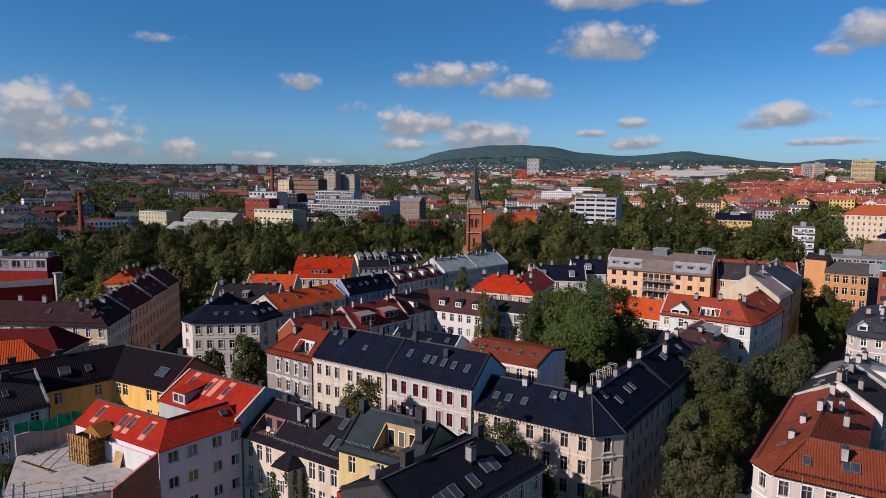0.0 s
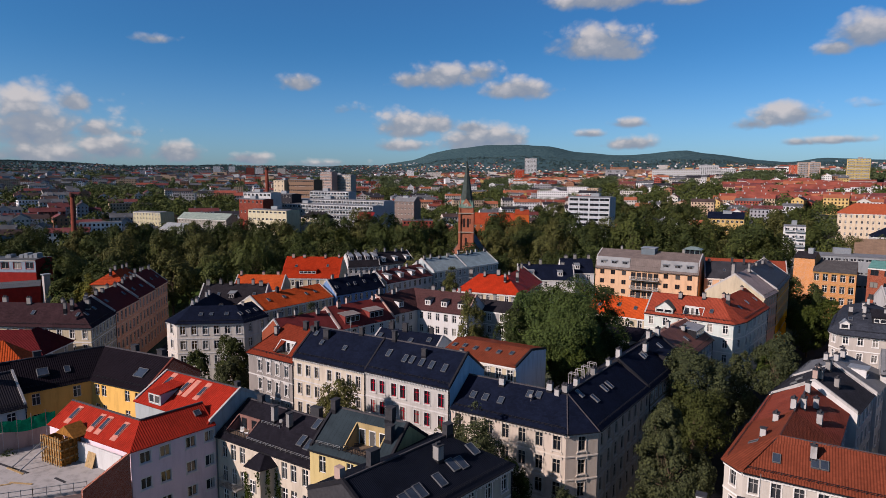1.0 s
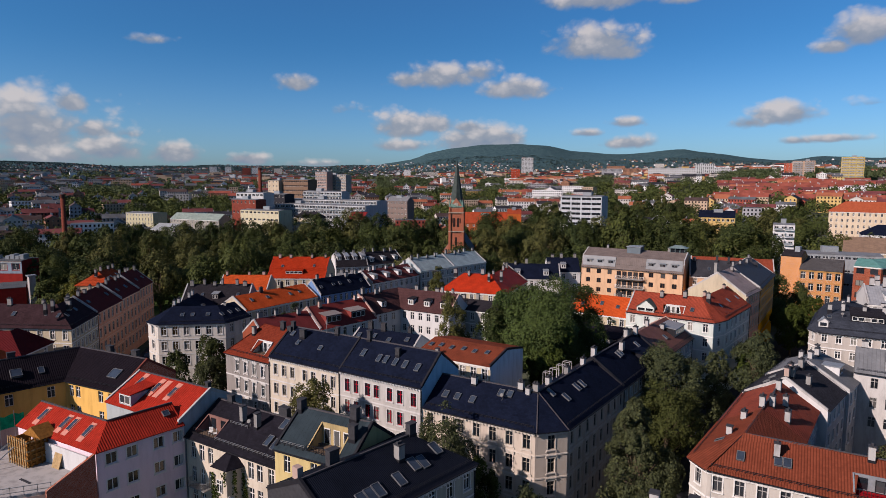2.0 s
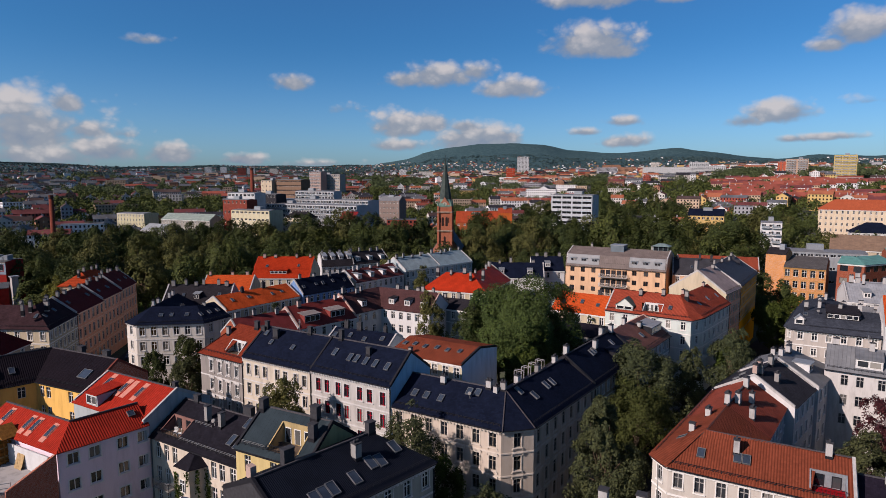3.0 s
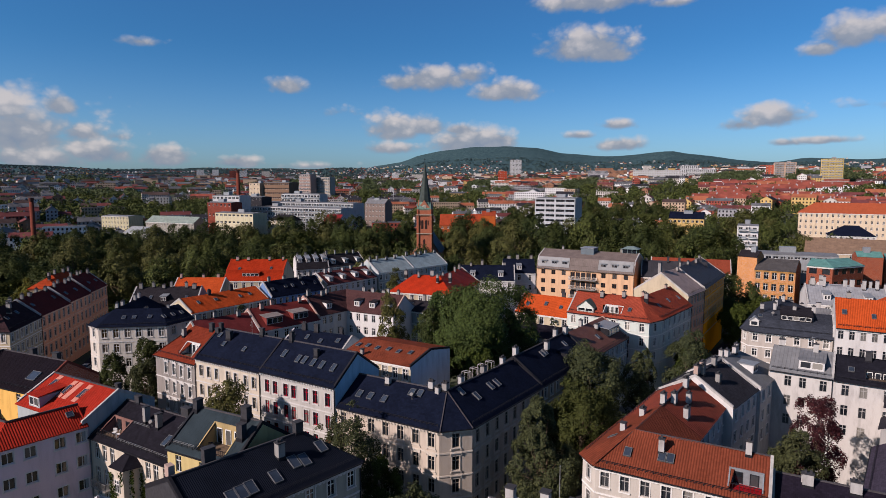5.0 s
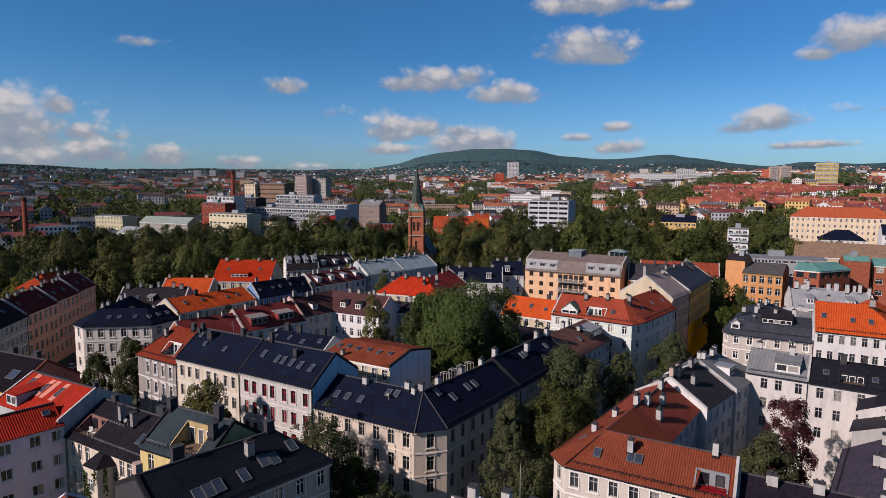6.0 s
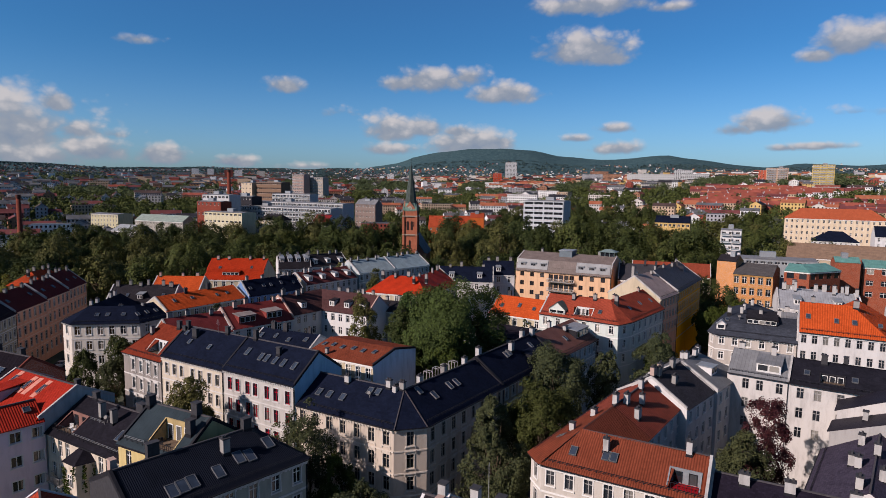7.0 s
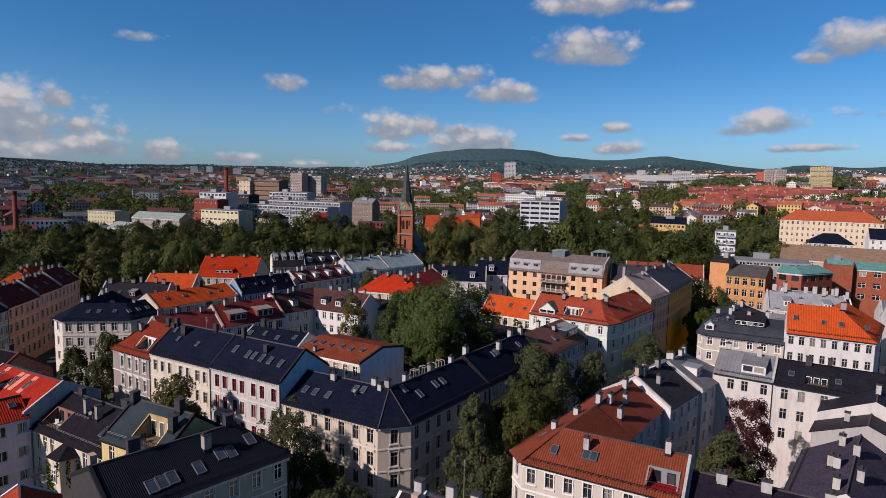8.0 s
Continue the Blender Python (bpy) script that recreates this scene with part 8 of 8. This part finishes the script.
block("school", "grey metal-clad upper school building", (-26, 292), (2, 298), 14, 21.5, plaster((0.295, 0.312, 0.328)), 4, 12, (2.0, 1.0), cat="school")
TEAL = metal_roof((0.13, 0.27, 0.25), 0.6, 0.5)
B_DEEP = brick_mat((0.27, 0.078, 0.046), (0.22, 0.13, 0.10))
house("red brick building with a green copper roof", [(-6.0, 266.0), (2.1, 265.0), (10.7, 279.0)], 12, 0, 21.0, 2.0, B_DEEP, TEAL, cols=(2, 4), floors=3, storey=4.4, win=(2.4, 2.0), trim=0, panes=2, frame_mat=BLACK, bands=False, guard=False, name="school", cat="school")
block("stair_tower", "red brick tower with a green copper roof", (8.0, 293), (16.3, 295), 8, 22.6, B_DEEP, 0, 0, roof=TEAL, roof_h=1.8, cat="tower")
house("red brick wing with a green copper roof", [(17.0, 298), (60, 303)], 14, 0, 21.0, 2.2, B_DEEP, TEAL, cols=(9,), floors=3, storey=4.4, win=(2.4, 2.0), trim=0, bands=False, guard=False, name="school", cat="school")
house("long hall with a wide brown roof", [(-14, 338), (70, 345)], 34, 0, 19, 5.5, P_SAND, metal_roof((0.26, 0.18, 0.13)), cols=(16,), floors=4, trim=0, bands=False, guard=False, name="hall", cat="hall")
house("white house with a blue-grey sheet roof", [(26, 206), (56, 210)], 14, 0, 18.0, 4.0, P_WHITE, metal_roof((0.13, 0.15, 0.19)), cols=(9,), parapet=(0.3, 0.3), guard=False)
house("house with a dark red ribbed roof and parapets", [(28.5, 184), (48, 188)], 16, 0, 20, 5, P_WHITE, metal_roof((0.17, 0.045, 0.04)), cols=(6,), parapet=(0.4, 0.4), guard=False)
furnish(house("grey-roofed house with tall white chimneys", [(1, 196), (19, 200)], 15, 0, 19.2, 3.8, P_WHITE, metal_roof((0.30, 0.31, 0.33)), cols=(6,), parapet=(0.5, 0.4), guard=False), 61, 5, 0, 2, CHIM_WHITE, dmat=P_WHITE, h=2.4)
_g = house("grey-roofed house with a white roof cabin", [(2.5, 214), (11.2, 216)], 13, 0, 17.6, 3.6, P_WHITE, metal_roof((0.32, 0.33, 0.36)), cols=(3,), parapet=(0.5, 0.5), parapet_mat=P_SNOW, guard=False)
dormer(_g, 0, 5.6, 1.2, 4.6, 2.2, P_SNOW, metal_roof(GREY), 2)
for u, o in ((0.6, 4.0), (1.0, 7.0), (8.4, 5.0)):
    chimney(_g, 0, u, o, 1.3, 0.9, 3.0, CHIM_WHITE)
furnish(house("dark blue-roofed house between pale chimneys", [(11.6, 216), (19.5, 218)], 12, 0, 17.2, 3.0, P_WHITE, slate_roof(NIGHT), cols=(3,), parapet=(0.4, 0.4), parapet_mat=P_SNOW, guard=False), 62, 3, 0, 0, CHIM_WHITE, h=2.2)
# red hall at the park's edge
_fl = thing("flue_stack", (-220.6, 79.4, 0), "tall square pale metal flue stack beside the red hall", "flue")
bm = bmesh.new()
box(bm, (-221.5, 78.5, 0), (-219.7, 80.3, 19.0))
part("shaft", bm, plaster((0.40, 0.37, 0.36), 0.3), _fl)
bm = bmesh.new()
box(bm, (-221.8, 78.2, 19.0), (-219.4, 80.6, 19.4))
part("cap", bm, ZINC, _fl)
B_OX = plain("oxide_red_cladding", (0.27, 0.032, 0.028), 0.6, 0, 0.2, 0.8)
GREYBLUE = plain("blue_grey_cladding", (0.27, 0.32, 0.38), 0.6, 0, 0.2, 0.8)
house("low oxide-red hall with a flat grey roof", [(-236, 40), (-221.7, 78.0)], 14, 0, 15.4, 0.3, B_OX, metal_roof((0.10, 0.105, 0.11)), name="hall", cat="hall", trim=0, bands=False, guard=False, cornice=0)
_hall = house("oxide-red hall with a band of windows under a flat roof", [(-275.2, 60.1), (-243.2, 84.1)], 9, 0, 21.6, 0.3, B_OX, metal_roof((0.10, 0.105, 0.11)), cols=(9,), floors=1, win=(2.7, 2.3), top_gap=0.9, trim=0, panes=2,
              bands=False, guard=False, cornice=1, name="hall", cat="hall")
_m = wall_matrix((-275.2, 60.1), (-243.2, 84.1), 17.6)
bm = bmesh.new()
for k in range(10):
    box(bm, (max(0.1, 40 * k / 9 - 0.7), -0.046, 0.55), (min(40, 40 * k / 9 + 0.7), 0.02, 3.15), _m)
box(bm, (0.1, -0.05, -0.5), (40, 0.02, 0.55), _m)
box(bm, (0.1, -0.05, 3.15), (40, 0.02, 3.7), _m)
part("cladding_band", bm, GREYBLUE, _hall.ob)
for u0, u1, h in ((32, 39, 1.7), (18, 22, 2.2), (27, 29, 1.2)):
    bm = bmesh.new()
    for k in range(4):
        box(bm, (u0 + (u1 - u0) * k / 4, 3, 4.3), (u0 + (u1 - u0) * (k + 0.8) / 4, 6, 4.3 + h * (0.7 + 0.3 * (k % 2))), _m)
    part("roof_plant", bm, ZINC, _hall.ob)
house("house with orange pantiles and a wooden dormer", [(-137, 22), (-127.5, 43.5)], 10, 0, 15.2, 4.2, P_CREAM, tile_roof(ORANGE, 0.8, 0.4), cols=(4,), guard=False, hip=(0, 4))
house("house with a maroon hipped roof", [(-153, 37), (-139, 50), (-146, 58.5)], 10, 0, 14.0, 4.0, P_SAND, tile_roof((0.11, 0.018, 0.02), 0.8), cols=(4, 2), guard=False, hip=(4, 4))

# ---- the town beyond the park ----
WALLS = [plaster(c, 0.2) for c in ((0.60, 0.57, 0.53), (0.52, 0.40, 0.30), (0.34, 0.19, 0.13), (0.30, 0.09, 0.07), (0.36, 0.36, 0.38), (0.58, 0.42, 0.20), (0.80, 0.80, 0.80))]
# roof colours dulled and lightened to stand for the haze over the town
ROOFS = [plain("far_roof", c, 0.75, 0, 0.3, 0.12) for c in ((0.23, 0.075, 0.058), (0.32, 0.125, 0.078), (0.14, 0.052, 0.052), (0.03, 0.03, 0.036), (0.11, 0.115, 0.125), (0.07, 0.05, 0.047))]


class Heap:
    """Collects many small houses into one mesh."""

    def __init__(self):
        self.v, self.f, self.m, self.stacks = [], [], [], []

    def quad(self, pts, mi):
        n = len(self.v)
        self.v += pts
        self.f.append(tuple(range(n, n + len(pts))))
        self.m.append(mi)

    def house(self, x, y, z, ln, w, h, rise, rot, wm, rm, gm=None, step=3.2):
        c, s = math.cos(rot), math.sin(rot)

        def p(a, b, t):
            return (x + a * c - b * s, y + a * s + b * c, z + t)

        a, b = ln / 2, w / 2
        co = [(-a, -b), (a, -b), (a, b), (-a, b)]
        for i in range(4):
            j = (i + 1) % 4
            self.quad([p(*co[i], -3), p(*co[j], -3), p(*co[j], h), p(*co[i], h)], wm)
            if gm is not None:
                d = math.dist(co[i], co[j])
                ux, uy = (co[j][0] - co[i][0]) / d, (co[j][1] - co[i][1]) / d
                ox, oy = uy * 0.06, -ux * 0.06
                n = int(d / 2.6)
                for r in range(int((h - 0.8) / step)):
                    zt = h - 0.8 - r * step
                    for k in range(n):
                        u = d * (k + 0.5) / n
                        l, q = u - 0.6, u + 0.6
                        self.quad([p(co[i][0] + ux * l + ox, co[i][1] + uy * l + oy, zt - 1.6), p(co[i][0] + ux * q + ox, co[i][1] + uy * q + oy, zt - 1.6),
                                   p(co[i][0] + ux * q + ox, co[i][1] + uy * q + oy, zt), p(co[i][0] + ux * l + ox, co[i][1] + uy * l + oy, zt)], gm)
        o = 0.4
        if rise > 0.9:
            for sgn in (-1, 1):
                q = [p(-a - o, sgn * (b + o), h - 0.25), p(a + o, sgn * (b + o), h - 0.25), p(a + o, 0, h + rise), p(-a - o, 0, h + rise)]
                self.quad(q if sgn < 0 else q[::-1], rm)
                self.quad([p(sgn * a, -b, h), p(sgn * a, b, h), p(sgn * a, 0, h + rise)], wm)
        else:
            self.quad([p(*k, h + 0.05) for k in co], rm)
        if rise > 0.9 and gm is not None:
            for t in (-0.3, 0.25):
                self.chimney(p, t * ln, rise + h)

    def chimney(self, p, u, z):
        e = [(u - 0.5, -0.4), (u + 0.5, -0.4), (u + 0.5, 0.4), (u - 0.5, 0.4)]
        self.stacks += range(len(self.f), len(self.f) + 5)
        for i in range(4):
            j = (i + 1) % 4
            self.quad([p(*e[i], z - 1), p(*e[j], z - 1), p(*e[j], z + 1.4), p(*e[i], z + 1.4)], 4)
        self.quad([p(*k, z + 1.4) for k in e], 4)

    def mesh(self, name):
        me = bpy.data.meshes.new(name)
        me.from_pydata(self.v, [], self.f)
        for m in WALLS + ROOFS + [glass_mat()]:
            me.materials.append(m)
        me.polygons.foreach_set("material_index", self.m)
        me.update()
        return me


GM = len(WALLS) + len(ROOFS)
KEEP = [(-375, 345, 66), (-400, 300, 46), (-340, 320, 34), (-560, 460, 42), (-685, 625, 30), (-482, 250, 22), (-425, 262, 32), (-380, 215, 20), (-168, 402, 34), (-225, 368, 26), (-84, 402, 16), (-5, 495, 60), (20, 430, 30), (40, 410, 26), (20, 330, 55), (-126, 1155, 40), (-54, 1062, 40),
        (-350, 1400, 95), (-1025, 1840, 50), (-806, 1388, 30), (-454, 338, 12), (-373, 280, 24), (-384, 151, 8)]


# groves: bearing from and to, distance from and to, height of the trees
GROVES = [(153.5, 159, 960, 1180, 13), (156.5, 159, 690, 820, 14), (151.6, 155.5, 610, 830, 14), (147, 150, 600, 820, 15), (138.5, 141, 1350, 1700, 12), (132.4, 134.2, 900, 1700, 15), (128.6, 132, 1150, 1600, 14),
          (122.3, 124.2, 800, 980, 15), (121.5, 124, 1250, 1600, 14), (112, 115, 880, 1400, 16), (105.8, 114.2, 520, 660, 15), (109, 114, 700, 780, 15), (103.6, 105.4, 700, 860, 14), (97.2, 100.2, 480, 570, 16), (94.4, 98.6, 420, 462, 16),
          (99, 103, 1060, 1450, 14), (94, 96.4, 1110, 1400, 16), (91, 93, 1100, 1400, 16), (143, 146, 520, 600, 14), (116, 120, 520, 640, 14), (125, 129, 560, 700, 13), (134, 137.5, 640, 760, 12)]


def in_grove(b, d):
    return any(b0 < b < b1 and d0 < d < d1 for b0, b1, d0, d1, h in GROVES)


def far_town():
    rng = random.Random(11)
    near_spots, woods = [], []
    heaps = {}
    d = 392.0
    while d < 3900:
        step = 21 + d * 0.010
        n = int(math.radians(104) * d / (25 + d * 0.002 if d < 2200 else 24))
        for k in range(n):
            b = 78 + 104 * (k + rng.uniform(0.1, 0.9)) / n
            dd = d + rng.uniform(-0.35, 0.35) * step
            x, y = HUB.x + dd * math.cos(radians(b)), HUB.y + dd * math.sin(radians(b))
            if inside((x, y), PARK) or in_grove(b, dd) or any((x - a) ** 2 + (y - c) ** 2 < r * r for a, c, r in KEEP):
                continue
            g = noise.noise((x * 0.006, y * 0.006, 7.0))
            z = ground_z(x, y)
            hilly = d > (1850 if b > 134 else 2300)
            if hilly:
                # hillside villas in clusters, thinning out upwards
                g2 = noise.noise((x * 0.004, y * 0.004, 1.0))
                if rng.random() > (0.66 if b < 134 else 0.50) + g2 * 1.3 - max(0, z - 95) / 70.0:
                    if rng.random() < (0.8 if b > 134 else 0.6 if dd < 3300 else 0):
                        woods.append((x, y, max(dd, 2301), 6 if b > 134 else 8))
                    continue
            elif g > 0.07 and rng.random() < 0.8 or rng.random() < 0.2:
                woods.append((x, y, dd, 12))
                continue
            rot = radians(b - 90 + rng.uniform(-5, 5)) + 0.55 * noise.noise((x * 0.003, y * 0.003, 2.0)) + (math.pi / 2 if rng.random() < 0.36 else 0)
            red = b < 103.2 and 690 < d < 960
            if red:
                rot = radians(8) + rng.uniform(-0.04, 0.04)
                ln, w, h, rise = rng.uniform(30, 48), rng.uniform(10, 12), rng.uniform(8, 10), rng.uniform(3.0, 4.2)
                wm, rm = rng.choice((1, 3, 1, 2, 6)), rng.choice((0, 0, 0, 1, 2, 2))
            elif hilly or d > 2200:
                ln, w, h, rise = rng.uniform(6, 11), rng.uniform(6, 8), rng.uniform(3.5, 5.5), rng.uniform(1.8, 2.8)
                wm, rm = rng.choice((0, 6, 6, 2, 1, 4, 3, 5)), rng.choice((2, 3, 3, 5, 4))
            else:
                big = rng.random() < 0.07
                warm = b < 131
                ln, w, h, rise = rng.uniform(12, 30), rng.uniform(9, 12), rng.gauss(10.5, 2.6), rng.uniform(2.2, 3.8)
                wm = rng.choice((0, 6, 6, 1, 0, 2, 3, 5, 6)) if warm else rng.choice((0, 6, 1, 0, 2, 6, 3, 4, 4))
                rm = rng.choice((0, 1, 1, 2, 4, 3, 4, 5, 3)) if warm else rng.choice((0, 2, 2, 4, 3, 3, 4, 4, 5, 5))
                if big:
                    ln, w, h, rise = rng.uniform(22, 40), rng.uniform(12, 15), rng.uniform(13, 19), 0.0
                    wm, rm = rng.choice((0, 6, 4, 1, 3)), rng.choice((3, 4, 4, 5))
            if d < 600 and len(near_spots) < 100:
                near_spots.append((x, y, z, ln, w, h * 0.85, rise, rot, wm, rm))
                continue
            key = 0 if d < 1000 else (1 if d < 1900 else 2)
            hp = heaps.setdefault(key, Heap())
            hp.house(x, y, z, ln, w, h, rise, rot, wm, len(WALLS) + rm, GM if d < 1300 else None)
        d += step
    for key, lab in ((0, "rows of town houses with red and grey roofs"), (1, "distant crowded town houses with red and grey roofs"), (2, "far hillside villas among trees")):
        tagged(new("distant_houses", heaps[key].mesh("distant_houses")), lab, "houses", kind="stuff")
    colour = ("off-white", "sandy", "brown", "brick-red", "grey", "ochre", "white")
    rcol = ("red", "orange", "maroon", "black", "grey", "brown")
    for x, y, z, ln, w, h, rise, rot, wm, rm in near_spots:
        flat = rise < 0.9
        ob = thing("town_house", (x, y, z), "%s house with a %s %s roof beyond the park" % (colour[wm], rcol[rm], "flat" if flat else "pitched"), "house", "houses beyond the park")
        hp = Heap()
        hp.house(x, y, z, ln, w, h, rise, rot, wm, len(WALLS) + rm, GM)
        kinds = [("wall", [k for k, m in enumerate(hp.m) if m == wm and k not in hp.stacks]), ("roof", [k for k, m in enumerate(hp.m) if len(WALLS) <= m < GM]), ("window_panes", [k for k, m in enumerate(hp.m) if m == GM])]
        kinds += [("chimney", hp.stacks[k:k + 5]) for k in range(0, len(hp.stacks), 5)]
        for nm, sel in kinds:
            if not sel:
                continue
            idx = sorted({i for k in sel for i in hp.f[k]})
            mp = {i: k for k, i in enumerate(idx)}
            me = bpy.data.meshes.new(nm)
            me.from_pydata([(hp.v[i][0] - x, hp.v[i][1] - y, hp.v[i][2] - z) for i in idx], [], [tuple(mp[i] for i in hp.f[k]) for k in sel])
            me.materials.append((WALLS + ROOFS + [glass_mat()])[hp.m[sel[0]]])
            o = new(nm, me)
            o.parent = ob
            if nm == "window_panes":
                tagged(o, kind="stuff")
    return woods


def far_trees(woods):
    rng = np.random.default_rng(9)
    rr = random.Random(3)
    spots = list(woods)
    for b0, b1, d0, d1, h in GROVES:
        area = radians(b1 - b0) * (d1 * d1 - d0 * d0) / 2
        if d0 < 530:
            # near enough to tell the trees apart
            put = []
            for k in range(int(area / 60)):
                b, d = radians(rr.uniform(b0, b1)), rr.uniform(d0, d1)
                x, y = HUB.x + d * math.cos(b), HUB.y + d * math.sin(b)
                if any((x - p) ** 2 + (y - q) ** 2 < 190 for p, q in put) or any((x - a) ** 2 + (y - c) ** 2 < (r * 0.8) ** 2 for a, c, r in KEEP):
                    continue
                put.append((x, y))
                s = h / 22 * rr.uniform(0.7, 1.25)
                copy_thing(rr.choice(PARK_KINDS), pose(x, y, ground_z(x, y) - 0.1, 0, 0, rr.uniform(0, 360)) @ Matrix.Diagonal((s * 1.15, s * 1.15, s, 1)))
            continue
        for k in range(int(area / (190 if d0 < 760 else 260))):
            b, d = radians(rr.uniform(b0, b1)), rr.uniform(d0, d1)
            spots.append((HUB.x + d * math.cos(b), HUB.y + d * math.sin(b), d, h))
    # single trees between the houses
    for k in range(2000):
        d = 400 + 2000 * rr.random() ** 1.4
        b = radians(80 + 100 * rr.random())
        spots.append((HUB.x + d * math.cos(b), HUB.y + d * math.sin(b), d, 11 if d < 1800 else 8))
    out = {0: [], 1: [], 2: []}
    for x, y, d, tall in spots:
        if any((x - a) ** 2 + (y - c) ** 2 < (r * 0.8) ** 2 for a, c, r in KEEP):
            continue
        z = ground_z(x, y)
        for j in range(2 if d < 1500 else 4):
            ox, oy = rng.normal(size=2) * (5 if d < 1500 else 14)
            h = tall * rng.uniform(0.75, 1.25)
            r = h * rng.uniform(0.36, 0.5)
            n = 150 if d < 700 else (60 if d < 1500 else 16)
            leaf = 1.6 if d < 700 else (2.5 if d < 1500 else 4.6)
            v = rng.normal(size=(n, 3))
            v /= np.linalg.norm(v, axis=1)[:, None]
            v[:, 2] = np.abs(v[:, 2]) * 1.1 - 0.25
            # uneven outline: the crown swells into a few lobes
            ph = rng.uniform(0, 6.3, 3)
            an = np.arctan2(v[:, 1], v[:, 0])
            lobe = 1 + 0.16 * np.sin(3 * an + ph[0]) + 0.12 * np.sin(5 * an + 4 * v[:, 2] + ph[1]) + 0.10 * np.sin(7 * v[:, 2] + ph[2])
            p = v * np.array((r, r, h * 0.55)) * (rng.uniform(0.85, 1.05, n) * lobe)[:, None] + np.array((x + ox, y + oy, z + h * 0.45))
            nr = v + rng.normal(size=(n, 3)) * 0.3
            nr /= np.linalg.norm(nr, axis=1)[:, None]
            t = np.cross(nr, rng.normal(size=(n, 3)))
            t /= np.linalg.norm(t, axis=1)[:, None]
            bb = np.cross(nr, t)
            q = np.stack((p - t * leaf * 0.5, p + bb * leaf * 0.4, p + t * leaf * 0.5, p - bb * leaf * 0.4), 1)
            out[0 if d < 1000 else (1 if d < 2300 else 2)].append(q.reshape(-1, 3))
    for key, lab in ((0, "leafy garden trees between the houses"), (1, "distant groves of dark green trees"), (2, "far hill woods with leaf colour blued for haze")):
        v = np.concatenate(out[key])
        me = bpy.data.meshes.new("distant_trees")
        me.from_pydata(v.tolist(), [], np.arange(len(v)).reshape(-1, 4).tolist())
        me.materials.append((PARK_GREEN, FAR_GREEN, RIDGE_HAZE)[key])
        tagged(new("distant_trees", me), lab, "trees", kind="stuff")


far_trees(far_town())

# high blocks along the foot of the hills: x, y, length, height, turn, wall
for x, y, ln, h, turn, wm in ((-1710, 808, 27, 14, 65, 0), (-1649, 821, 37, 20, 64, 6), (-1621, 979, 39, 19, 59, 4), (-1688, 1061, 21, 31, 58, 6), (-1665, 1098, 18, 31, 57, 6), (-1558, 986, 28, 15, 58, 4), (-1511, 1057, 23, 31, 56, 3),
                              (-1578, 1136, 23, 29, 55, 6), (-1573, 1055, 44, 15, 57, 2), (-1579, 1220, 24, 27, 53, 0), (-1232, 1445, 21, 26, 41, 6), (-1176, 1492, 44, 21, 39, 0), (-870, 2241, 67, 24, 22, 2),
                              (-692, 2199, 29, 27, 18, 0), (-541, 1617, 22, 18, 19, 3), (-507, 1417, 42, 25, 20, 2), (-550, 1400, 47, 27, 22, 4)):
    hp = Heap()
    z = ground_z(x, y)
    hp.house(x, y, z, ln, 14, h, 0.0, radians(turn), wm, len(WALLS) + 4, GM, 3.0)
    ob = thing("apartment_tower", (x, y, z), "%s flat-roofed high block at the foot of the hills" % ("off-white", "sandy", "brown", "brick-red", "grey", "ochre", "white")[wm], "apartment tower", "high blocks")
    for nm, sel in (("wall", lambda i: i == wm), ("roof", lambda i: i == len(WALLS) + 4), ("window_row", lambda i: i == GM)):
        q = [(f, m) for f, m in zip(hp.f, hp.m) if sel(m)]
        idx = sorted({i for f, _ in q for i in f})
        mp = {i: k for k, i in enumerate(idx)}
        me = bpy.data.meshes.new(nm)
        me.from_pydata([(hp.v[i][0] - x, hp.v[i][1] - y, hp.v[i][2] - z) for i in idx], [], [tuple(mp[i] for i in f) for f, _ in q])
        me.materials.append((WALLS + ROOFS + [glass_mat()])[q[0][1]])
        o = new(nm, me)
        o.parent = ob
        if nm == "window_row":
            tagged(o, kind="stuff")
